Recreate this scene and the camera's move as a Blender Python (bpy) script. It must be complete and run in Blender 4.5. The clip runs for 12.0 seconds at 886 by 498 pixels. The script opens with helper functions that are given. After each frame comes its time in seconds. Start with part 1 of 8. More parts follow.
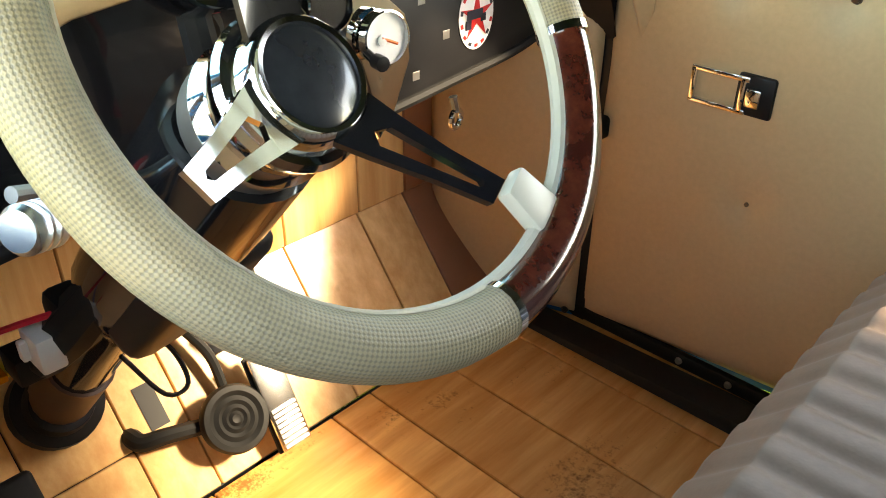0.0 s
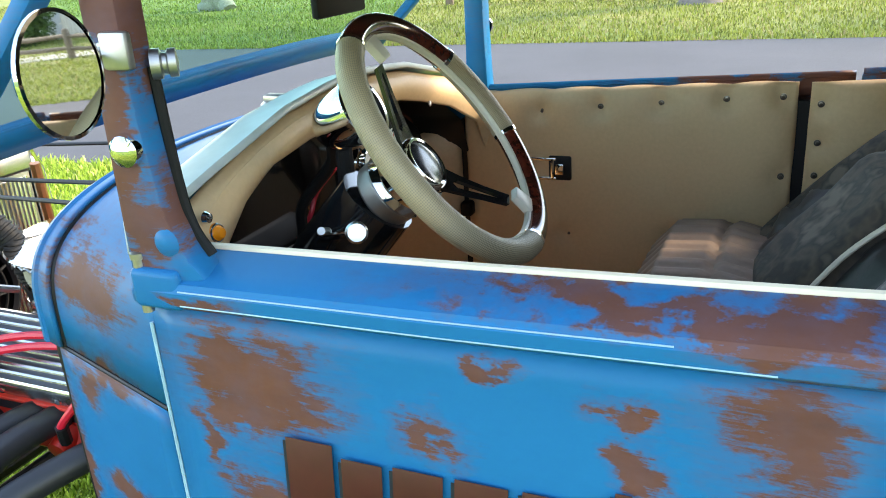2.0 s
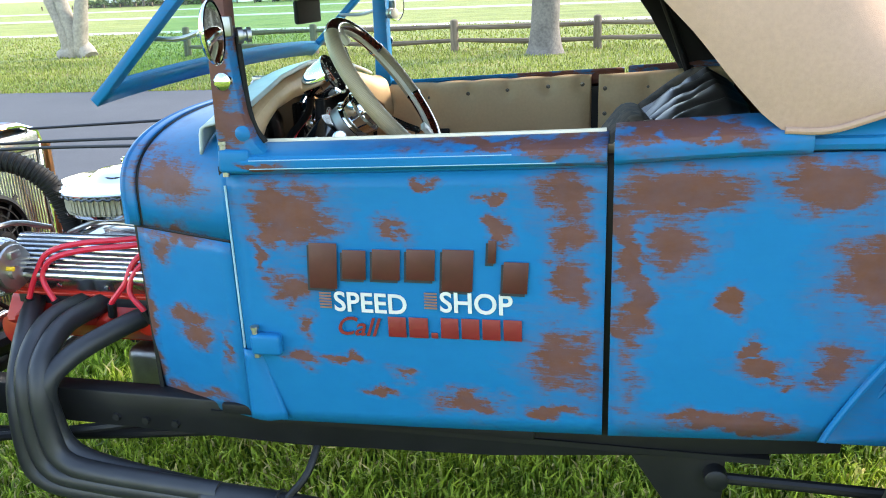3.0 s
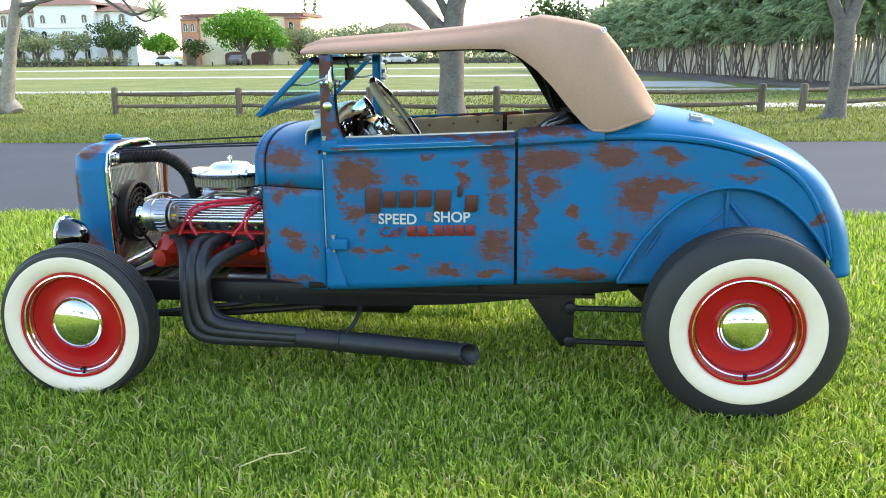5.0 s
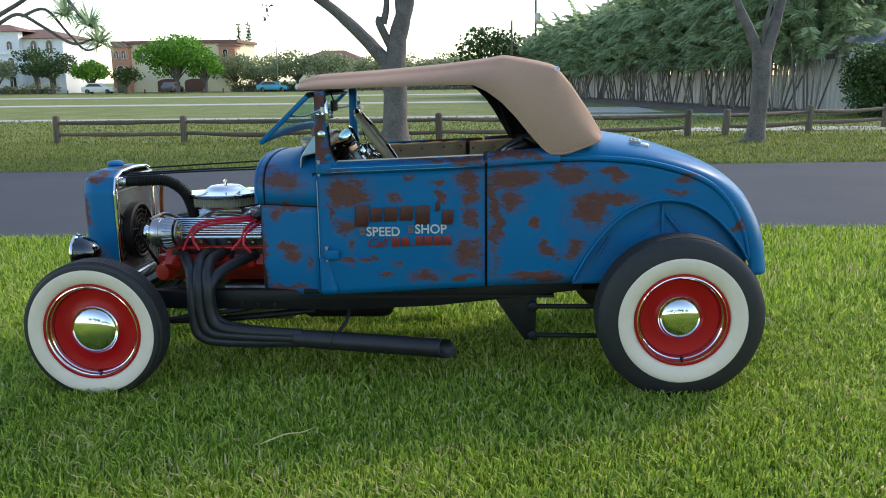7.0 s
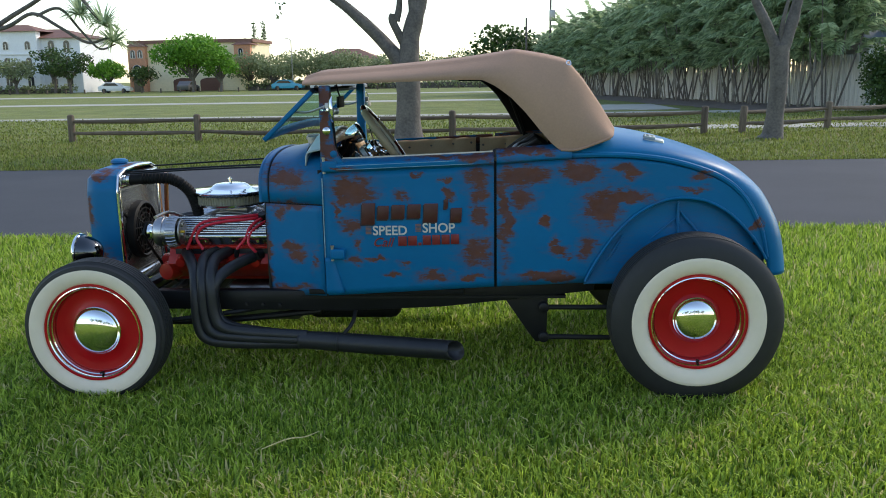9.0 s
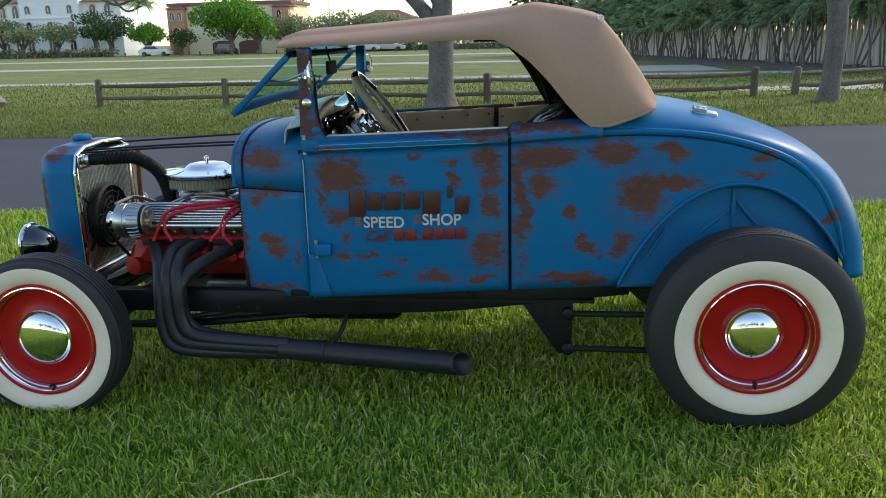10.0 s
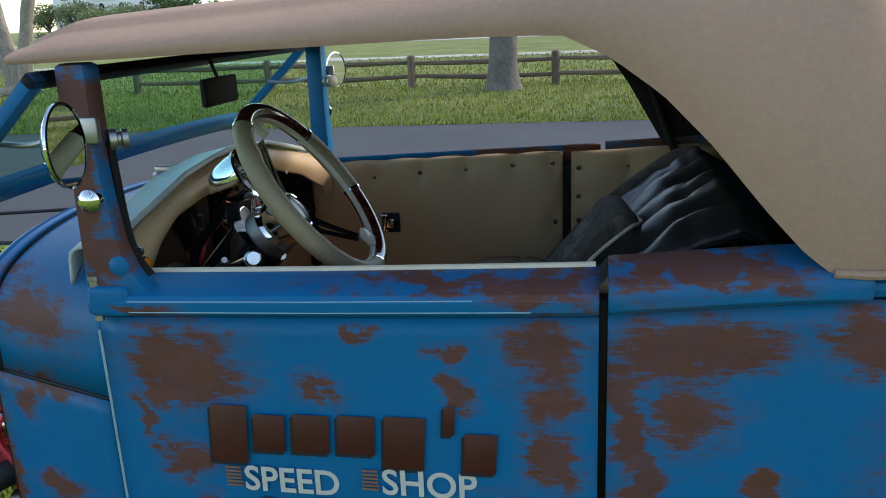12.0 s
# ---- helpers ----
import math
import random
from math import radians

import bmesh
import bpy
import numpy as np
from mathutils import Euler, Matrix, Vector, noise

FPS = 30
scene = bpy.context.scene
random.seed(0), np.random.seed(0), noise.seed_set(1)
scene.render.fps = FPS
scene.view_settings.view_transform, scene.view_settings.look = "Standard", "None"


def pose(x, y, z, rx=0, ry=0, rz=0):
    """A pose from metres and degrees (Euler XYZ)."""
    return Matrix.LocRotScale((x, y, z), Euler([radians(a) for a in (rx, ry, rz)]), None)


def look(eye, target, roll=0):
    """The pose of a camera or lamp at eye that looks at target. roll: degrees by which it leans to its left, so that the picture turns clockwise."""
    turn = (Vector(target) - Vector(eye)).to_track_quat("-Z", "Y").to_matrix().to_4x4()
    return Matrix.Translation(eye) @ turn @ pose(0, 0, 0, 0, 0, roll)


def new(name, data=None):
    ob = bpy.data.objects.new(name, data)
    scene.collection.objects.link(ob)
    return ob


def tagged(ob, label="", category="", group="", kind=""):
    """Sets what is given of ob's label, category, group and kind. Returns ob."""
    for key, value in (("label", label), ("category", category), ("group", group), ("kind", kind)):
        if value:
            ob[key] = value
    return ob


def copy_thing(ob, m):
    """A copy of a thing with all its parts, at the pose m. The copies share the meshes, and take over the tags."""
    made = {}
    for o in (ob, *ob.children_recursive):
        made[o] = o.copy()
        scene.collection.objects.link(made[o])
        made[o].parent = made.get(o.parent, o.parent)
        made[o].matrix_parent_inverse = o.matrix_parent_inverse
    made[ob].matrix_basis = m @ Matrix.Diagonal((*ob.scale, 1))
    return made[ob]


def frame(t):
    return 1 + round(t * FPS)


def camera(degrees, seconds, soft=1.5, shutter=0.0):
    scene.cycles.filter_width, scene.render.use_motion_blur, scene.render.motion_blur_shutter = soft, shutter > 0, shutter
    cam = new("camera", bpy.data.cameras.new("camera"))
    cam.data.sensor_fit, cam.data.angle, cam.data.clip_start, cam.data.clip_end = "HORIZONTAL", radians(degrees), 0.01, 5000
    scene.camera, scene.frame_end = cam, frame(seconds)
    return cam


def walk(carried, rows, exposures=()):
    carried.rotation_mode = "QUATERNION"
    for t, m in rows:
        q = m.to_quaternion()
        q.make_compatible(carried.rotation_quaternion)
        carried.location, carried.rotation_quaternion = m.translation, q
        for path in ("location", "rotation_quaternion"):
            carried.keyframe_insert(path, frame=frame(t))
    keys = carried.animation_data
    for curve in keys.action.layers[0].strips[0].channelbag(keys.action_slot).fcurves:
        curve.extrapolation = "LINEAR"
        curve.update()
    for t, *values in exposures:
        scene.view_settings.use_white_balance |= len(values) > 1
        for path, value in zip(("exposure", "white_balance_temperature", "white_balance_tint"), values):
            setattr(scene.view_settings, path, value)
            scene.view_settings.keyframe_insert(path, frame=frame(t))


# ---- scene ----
cam = camera(56.9, 12.0, 1.0)
PATH = [
    (0, (1.617, -0.493, 1.248), (0.449, 0.753, 0.208), 0.6),
    (0.5, (1.624, -0.513, 1.272), (0.419, 0.724, 0.262), 1.0),
    (1, (1.631, -0.561, 1.283), (0.412, 0.713, 0.339), 0.4),
    (1.5, (1.673, -0.814, 1.341), (0.699, 0.762, 0.588), -4.5),
    (2, (1.697, -1.182, 1.368), (0.926, 0.52, 0.652), -3.9),
    (2.5, (1.82, -1.556, 1.358), (1.179, 0.204, 0.656), -4.6),
    (3, (1.849, -2.014, 1.341), (1.384, -0.168, 0.725), -2.4),
    (3.5, (1.921, -2.462, 1.343), (1.554, -0.587, 0.752), -1.3),
    (5.5, (1.831, -4.037, 1.388), (1.666, -2.092, 0.956), -0.5),
    (6, (1.744, -4.225, 1.4), (1.653, -2.271, 0.981), -0.5),
    (6.5, (1.746, -4.256, 1.417), (1.67, -2.299, 1.012), -0.6),
    (8.5, (1.746, -4.203, 1.411), (1.647, -2.249, 0.993), -1.0),
    (9, (1.772, -4.153, 1.402), (1.657, -2.199, 0.991), -0.9),
    (9.5, (1.907, -3.923, 1.416), (1.715, -1.984, 0.962), -1.5),
    (10, (1.87, -3.522, 1.395), (1.659, -1.597, 0.898), -1.3),
    (10.5, (1.843, -3.086, 1.391), (1.595, -1.18, 0.84), -0.3),
    (11, (1.846, -2.583, 1.434), (1.5, -0.687, 0.899), -2.0),
    (11.5, (1.75, -2.074, 1.436), (1.392, -0.181, 0.898), -2.2),
    (12, (1.789, -1.606, 1.42), (1.414, 0.28, 0.868), -2.5),
]
EXPOSURES = [(0.0, 4.30, 9900, 10), (0.5, 4.10, 9300, 10), (1.0, 3.92, 8700, 10), (1.5, 3.52, 8700, 10), (2.5, 2.80, 7450, 10), (3.5, 3.02, 7450, 10), (5.5, 1.93, 7300, 10), (6.5, 1.42, 6950, 10), (8.5, 1.15, 6950, 10), (9.5, 1.06, 7050, 10), (11.0, 1.36, 7150, 10), (12.0, 1.40, 7100, 10)]
walk(cam, [(t, look(eye, target, roll)) for t, eye, target, roll in PATH], EXPOSURES)

# ---- world, sun, exposure ----
SUN_DIR = Vector((1.30, 1.0, 1.20)).normalized()
world = bpy.data.worlds.new("sky_world")
scene.world = world
world.use_nodes = True
_wn = world.node_tree.nodes
_wl = world.node_tree.links
_wn.clear()
_sky = _wn.new("ShaderNodeTexSky")
_sky.sky_type = "NISHITA"
_sky.sun_disc = False
_sky.sun_elevation = math.asin(SUN_DIR.z)
_sky.sun_rotation = math.atan2(SUN_DIR.x, SUN_DIR.y)
_sky.air_density, _sky.dust_density, _sky.ozone_density = 1.0, 0.6, 1.2
_bg = _wn.new("ShaderNodeBackground")
_bg.inputs["Strength"].default_value = 0.15
_wo = _wn.new("ShaderNodeOutputWorld")
_wl.new(_sky.outputs[0], _bg.inputs["Color"])
_wl.new(_bg.outputs[0], _wo.inputs["Surface"])
sun_data = bpy.data.lights.new("sun", "SUN")
sun_data.energy = 1.0
sun_data.angle = radians(8.0)
sun_data.color = (1.0, 0.93, 0.82)
sun = new("sun", sun_data)
sun.matrix_world = Matrix.Translation((0, 0, 30)) @ SUN_DIR.to_track_quat("Z", "Y").to_matrix().to_4x4()

# ---- materials ----
def nodes_of(name):
    m = bpy.data.materials.new(name)
    m.use_nodes = True
    nt = m.node_tree
    return m, nt, nt.nodes["Principled BSDF"]


def texcoord(nt, scale=(1, 1, 1), world_space=True):
    geo = nt.nodes.new("ShaderNodeNewGeometry") if world_space else nt.nodes.new("ShaderNodeTexCoord")
    mp = nt.nodes.new("ShaderNodeMapping")
    mp.inputs["Scale"].default_value = scale
    nt.links.new(geo.outputs["Position" if world_space else "Object"], mp.inputs["Vector"])
    return mp.outputs["Vector"]


def noise_node(nt, vec, scale, detail=4, rough=0.55):
    n = nt.nodes.new("ShaderNodeTexNoise")
    n.inputs["Scale"].default_value = scale
    n.inputs["Detail"].default_value = detail
    n.inputs["Roughness"].default_value = rough
    nt.links.new(vec, n.inputs["Vector"])
    return n.outputs["Fac"]


def ramp(nt, fac, stops):
    r = nt.nodes.new("ShaderNodeValToRGB")
    el = r.color_ramp.elements
    while len(el) > 1:
        el.remove(el[-1])
    el[0].position, el[0].color = stops[0][0], (*stops[0][1], 1)
    for p, c in stops[1:]:
        e = el.new(p)
        e.color = (*c, 1)
    nt.links.new(fac, r.inputs["Fac"])
    return r.outputs["Color"]


def mixc(nt, fac, a, b, blend="MIX"):
    m = nt.nodes.new("ShaderNodeMix")
    m.data_type = "RGBA"
    m.blend_type = blend
    for sock, v in (("Factor", fac), ("A", a), ("B", b)):
        inp = [i for i in m.inputs if i.name == sock and (i.type == ("VALUE" if sock == "Factor" else "RGBA"))][0]
        if isinstance(v, (int, float)):
            inp.default_value = v
        elif isinstance(v, tuple):
            inp.default_value = (*v, 1)
        else:
            nt.links.new(v, inp)
    return [o for o in m.outputs if o.type == "RGBA"][0]


def calc(nt, op, a, b=0.0, c=None):
    m = nt.nodes.new("ShaderNodeMath")
    m.operation = op
    for i, v in enumerate((a, b) if c is None else (a, b, c)):
        if isinstance(v, (int, float)):
            m.inputs[i].default_value = v
        else:
            nt.links.new(v, m.inputs[i])
    return m.outputs[0]


def bump(nt, bsdf, height, strength=0.3, dist=0.002):
    b = nt.nodes.new("ShaderNodeBump")
    b.inputs["Strength"].default_value = strength
    b.inputs["Distance"].default_value = dist
    nt.links.new(height, b.inputs["Height"])
    nt.links.new(b.outputs[0], bsdf.inputs["Normal"])


def plain(name, color, rough=0.5, metal=0.0, var=0.15, scale=30.0, bump_s=0.0, bump_scale=200.0, coarse=3.0, rvar=0.12, coat=0.0):
    """A surface with grain at two scales."""
    m, nt, b = nodes_of(name)
    v = texcoord(nt)
    fine, big = noise_node(nt, v, scale), noise_node(nt, v, coarse, 3)
    f = calc(nt, "ADD", calc(nt, "MULTIPLY", fine, 0.5), calc(nt, "MULTIPLY", big, 0.5))
    lo = tuple(c * (1 - var) for c in color)
    hi = tuple(min(1, c * (1 + var)) for c in color)
    nt.links.new(ramp(nt, f, [(0.3, lo), (0.7, hi)]), b.inputs["Base Color"])
    rr = calc(nt, "ADD", rough - rvar / 2, calc(nt, "MULTIPLY", big, rvar))
    nt.links.new(rr, b.inputs["Roughness"])
    b.inputs["Metallic"].default_value = metal
    b.inputs["Coat Weight"].default_value = coat
    if bump_s:
        bump(nt, b, noise_node(nt, v, bump_scale, 3), bump_s, 0.001)
    return m


BLUE = (0.000, 0.148, 0.338)
RUST = (0.118, 0.046, 0.028)


def patina(name, patches, amount=0.0):
    """Old blue paint worn through to brown primer; patches: x, z, half width, half height."""
    m, nt, b = nodes_of(name)
    geo = nt.nodes.new("ShaderNodeNewGeometry")
    sep = nt.nodes.new("ShaderNodeSeparateXYZ")
    nt.links.new(geo.outputs["Position"], sep.inputs[0])
    v = texcoord(nt, (1, 1, 1))
    # the worn edges wander, drawn out sideways by rubbing
    wander = noise_node(nt, texcoord(nt, (8, 8, 13)), 1.0, 5, 0.62)
    wander2 = noise_node(nt, texcoord(nt, (11, 11, 17)), 1.0, 5, 0.62)
    X = calc(nt, "ADD", sep.outputs["X"], calc(nt, "MULTIPLY", calc(nt, "SUBTRACT", wander, 0.5), 0.17))
    Z = calc(nt, "ADD", sep.outputs["Z"], calc(nt, "MULTIPLY", calc(nt, "SUBTRACT", wander2, 0.5), 0.13))
    streak = noise_node(nt, texcoord(nt, (10, 10, 42)), 1.4, 7, 0.70)
    chip = noise_node(nt, texcoord(nt, (26, 26, 55)), 1.5, 7, 0.72)
    blot = noise_node(nt, texcoord(nt, (5, 5, 9)), 1.0, 6, 0.65)
    best = -1.15
    for px, pz, rx, rz in patches:
        dx = calc(nt, "DIVIDE", calc(nt, "SUBTRACT", X, px), rx * 1.15)
        dz = calc(nt, "DIVIDE", calc(nt, "SUBTRACT", Z, pz), rz * 1.15)
        d = calc(nt, "SUBTRACT", 1.0, calc(nt, "SQRT", calc(nt, "ADD", calc(nt, "MULTIPLY", dx, dx), calc(nt, "MULTIPLY", dz, dz))))
        best = calc(nt, "MAXIMUM", best, d)
    noisy = calc(nt, "ADD", calc(nt, "MULTIPLY", calc(nt, "SUBTRACT", streak, 0.5), 1.7), calc(nt, "MULTIPLY", calc(nt, "SUBTRACT", chip, 0.5), 1.5))
    noisy = calc(nt, "ADD", noisy, calc(nt, "MULTIPLY", calc(nt, "SUBTRACT", blot, 0.5), 2.2))
    scrape = noise_node(nt, texcoord(nt, (9, 9, 150)), 2.0, 5, 0.7)
    noisy = calc(nt, "ADD", noisy, calc(nt, "MULTIPLY", calc(nt, "SUBTRACT", scrape, 0.5), 1.3))
    s = calc(nt, "ADD", calc(nt, "ADD", calc(nt, "MULTIPLY", best, 1.25), 0.10 + amount), noisy)
    mask = nt.nodes.new("ShaderNodeMapRange")
    mask.inputs["From Min"].default_value, mask.inputs["From Max"].default_value = -0.12, 0.52
    nt.links.new(s, mask.inputs["Value"])
    # thinly rubbed paint round the bare places
    rub = nt.nodes.new("ShaderNodeMapRange")
    rub.inputs["From Min"].default_value, rub.inputs["From Max"].default_value = -0.75, 0.40
    rub.inputs["To Max"].default_value = 0.34
    nt.links.new(s, rub.inputs["Value"])
    bare = calc(nt, "ADD", 0.80, calc(nt, "MULTIPLY", noise_node(nt, v, 18.0, 6, 0.65), 0.30))
    worn = calc(nt, "MINIMUM", calc(nt, "MULTIPLY", calc(nt, "MAXIMUM", rub.outputs[0], mask.outputs[0]), bare), 1.0)
    big = noise_node(nt, v, 2.2, 4)
    fine = noise_node(nt, texcoord(nt, (10, 10, 75)), 2.2, 5, 0.65)
    blue = mixc(nt, big, tuple(c * 0.80 for c in BLUE), tuple(c * 1.15 for c in BLUE))
    blue = mixc(nt, calc(nt, "MULTIPLY", fine, 0.42), blue, (0.000, 0.125, 0.300))
    thin = calc(nt, "MULTIPLY", noise_node(nt, texcoord(nt, (5, 5, 10)), 1.3, 6, 0.7), 0.34)
    blue = mixc(nt, thin, blue, (0.000, 0.068, 0.170))
    rust = mixc(nt, noise_node(nt, texcoord(nt, (7, 7, 18)), 1.5, 6, 0.65), tuple(c * 0.72 for c in RUST), tuple(c * 1.40 for c in RUST))
    nt.links.new(mixc(nt, worn, blue, rust), b.inputs["Base Color"])
    nt.links.new(calc(nt, "ADD", 0.30, calc(nt, "ADD", calc(nt, "MULTIPLY", worn, 0.22), calc(nt, "MULTIPLY", big, 0.12))), b.inputs["Roughness"])
    bump(nt, b, calc(nt, "ADD", calc(nt, "MULTIPLY", mask.outputs[0], -0.5), calc(nt, "MULTIPLY", fine, 0.25)), 0.12, 0.0008)
    b.inputs["Specular IOR Level"].default_value = 0.14
    return m


COWL_PATCH = [(0.85, 0.965, 0.10, 0.048), (0.87, 0.832, 0.10, 0.020), (0.81, 0.80, 0.025, 0.03), (0.725, 0.60, 0.018, 0.15), (0.865, 0.647, 0.065, 0.020), (0.88, 0.61, 0.045, 0.024), (0.84, 0.432, 0.09, 0.022), (0.97, 0.60, 0.012, 0.05)]
DOOR_PATCH = [(1.15, 0.925, 0.09, 0.048), (1.135, 0.865, 0.048, 0.030), (1.078, 0.825, 0.016, 0.04), (1.14, 0.75, 0.05, 0.030), (1.173, 0.665, 0.018, 0.03), (1.165, 0.59, 0.025, 0.018), (1.445, 0.98, 0.016, 0.010), (1.575, 0.964, 0.022, 0.015),
              (1.715, 0.965, 0.058, 0.045), (1.742, 0.895, 0.036, 0.042), (1.735, 0.80, 0.032, 0.05), (1.725, 0.625, 0.078, 0.060), (1.53, 0.510, 0.070, 0.022), (1.32, 0.525, 0.032, 0.010), (1.385, 0.577, 0.032, 0.014), (1.26, 0.597, 0.032, 0.011),
              (1.38, 0.892, 0.030, 0.020), (1.705, 0.516, 0.035, 0.013), (1.10, 1.008, 0.05, 0.012), (1.725, 1.058, 0.085, 0.026), (1.60, 1.060, 0.16, 0.014), (1.59, 0.895, 0.02, 0.02)]
QUARTER_PATCH = [(1.835, 0.80, 0.026, 0.20), (1.92, 0.972, 0.115, 0.042), (1.925, 0.875, 0.045, 0.055), (2.03, 0.765, 0.020, 0.018), (2.066, 0.672, 0.012, 0.018), (2.09, 0.626, 0.058, 0.018), (2.03, 0.512, 0.105, 0.018), (2.20, 0.645, 0.040, 0.050),
                 (2.14, 0.995, 0.055, 0.040), (2.17, 0.985, 0.075, 0.045), (2.265, 0.82, 0.080, 0.080), (2.385, 0.870, 0.095, 0.028), (2.375, 0.985, 0.060, 0.024), (2.71, 0.955, 0.040, 0.015), (2.085, 0.64, 0.03, 0.018), (2.66, 0.90, 0.06, 0.012), (2.98, 0.735, 0.015, 0.025), (1.93, 1.082, 0.13, 0.018)]
M_COWL = patina("worn_blue_paint_cowl", COWL_PATCH)
M_DOOR = patina("worn_blue_paint_door", DOOR_PATCH)
M_QUARTER = patina("worn_blue_paint_quarter", QUARTER_PATCH)
M_BLUE = patina("worn_blue_paint", [], 0.75)
M_SHELL = patina("worn_blue_paint_shell", [(-0.17, 0.955, 0.05, 0.022), (-0.205, 0.78, 0.020, 0.06), (-0.16, 0.545, 0.05, 0.035), (-0.08, 0.985, 0.03, 0.015)])
M_POST = patina("worn_blue_paint_post", [(1.045, 1.33, 0.03, 0.06), (1.036, 1.20, 0.020, 0.09), (1.05, 1.09, 0.035, 0.05), (1.03, 1.02, 0.03, 0.03)])
M_PALEALU = plain("weathered_pale_metal", (0.55, 0.57, 0.56), 0.35, 0.6, 0.15, 60)
M_STRIP = plain("pale_grey_paint", (0.42, 0.47, 0.46), 0.34, 0.0, 0.14, 30, 0.05, 120)
M_HORN = plain("smoked_horn_button", (0.022, 0.025, 0.030), 0.20, 0.3, 0.5, 60, coat=0.3)
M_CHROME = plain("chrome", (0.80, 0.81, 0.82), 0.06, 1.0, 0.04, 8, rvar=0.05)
M_ALU = plain("polished_aluminium", (0.62, 0.63, 0.64), 0.26, 1.0, 0.12, 40, 0.08, 300)
M_CAST = plain("cast_alternator_case", (0.42, 0.42, 0.43), 0.30, 1.0, 0.2, 40, 0.1, 200)
M_COVERTOP = plain("blackened_aluminium", (0.06, 0.06, 0.065), 0.4, 0.9, 0.2, 30)
M_STEEL = plain("dull_steel", (0.38, 0.37, 0.35), 0.42, 1.0, 0.2, 30)
M_BLACK = plain("black_paint", (0.009, 0.009, 0.010), 0.45, 0.0, 0.3, 12)
M_BLACK.node_tree.nodes["Principled BSDF"].inputs["Specular IOR Level"].default_value = 0.25
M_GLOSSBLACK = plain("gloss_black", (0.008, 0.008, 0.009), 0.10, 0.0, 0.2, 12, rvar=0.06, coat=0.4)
M_HEADER = plain("satin_black_exhaust_coating", (0.020, 0.021, 0.024), 0.46, 0.2, 0.35, 14, 0.15, 120)
M_RUBBER = plain("tyre_rubber", (0.016, 0.016, 0.017), 0.62, 0.0, 0.25, 25, 0.15, 250)
M_WHITEWALL = plain("whitewall_rubber", (0.78, 0.67, 0.54), 0.6, 0.0, 0.06, 20, 0.05, 150)
M_RED = plain("red_enamel", (0.42, 0.003, 0.008), 0.32, 0.0, 0.16, 6, coat=0.04)
M_RED.node_tree.nodes["Principled BSDF"].inputs["Specular IOR Level"].default_value = 0.3
M_ORANGE = plain("orange_engine_paint", (0.50, 0.022, 0.012), 0.38, 0.0, 0.25, 14, 0.1, 90)
M_REDWIRE = plain("red_ignition_wire", (0.55, 0.010, 0.03), 0.4, 0.0, 0.1, 30)
M_GLASS_AMBER = plain("amber_lens", (0.75, 0.22, 0.01), 0.12, 0.0, 0.1, 20)
M_RUBBERBLACK = plain("black_rubber", (0.008, 0.008, 0.008), 0.6, 0.0, 0.2, 40, 0.1, 200)
M_RUBBERBLACK.node_tree.nodes["Principled BSDF"].inputs["Specular IOR Level"].default_value = 0.2
# chrome with a dark base colour; on the headlights it imitates mirrored grass
M_CHROME_DARKENED = plain("darkened_chrome", (0.10, 0.105, 0.11), 0.10, 1.0, 0.1, 8, rvar=0.05)
M_PLASTIC_WHITE = plain("white_plastic", (0.70, 0.69, 0.64), 0.4, 0.0, 0.1, 40)
M_YELLOW = plain("yellow_plastic", (0.70, 0.42, 0.02), 0.4, 0.0, 0.1, 40)
M_BLUEWIRE = plain("blue_plastic", (0.02, 0.12, 0.5), 0.4, 0.0, 0.1, 40)
M_BONE = plain("bone_plastic", (0.56, 0.52, 0.42), 0.38, 0.0, 0.05, 20)
M_CREAMTRIM = plain("cream_trim", (0.60, 0.53, 0.40), 0.55, 0.0, 0.1, 30, 0.1, 300)
M_BROWNPLANK = plain("brown_stained_plank", (0.32, 0.13, 0.065), 0.4, 0.0, 0.15, 14)
M_BUTTON = plain("dark_snap_metal", (0.13, 0.115, 0.10), 0.3, 1.0, 0.2, 30)
M_PRIMER = plain("brown_painted_panel", (0.085, 0.040, 0.022), 0.5, 0.0, 0.2, 12)


def fabric(name, color, scale=900.0, rough=0.85, var=0.14, weave=0.4):
    m, nt, b = nodes_of(name)
    v = texcoord(nt)
    big = noise_node(nt, v, 2.5, 4)
    fine = noise_node(nt, v, 120, 3)
    f = calc(nt, "ADD", calc(nt, "MULTIPLY", big, 0.6), calc(nt, "MULTIPLY", fine, 0.4))
    nt.links.new(ramp(nt, f, [(0.3, tuple(c * (1 - var) for c in color)), (0.7, tuple(c * (1 + var) for c in color))]), b.inputs["Base Color"])
    b.inputs["Roughness"].default_value = rough
    w = nt.nodes.new("ShaderNodeTexVoronoi")
    w.inputs["Scale"].default_value = scale
    nt.links.new(v, w.inputs["Vector"])
    bump(nt, b, w.outputs["Distance"], weave, 0.0006)
    return m


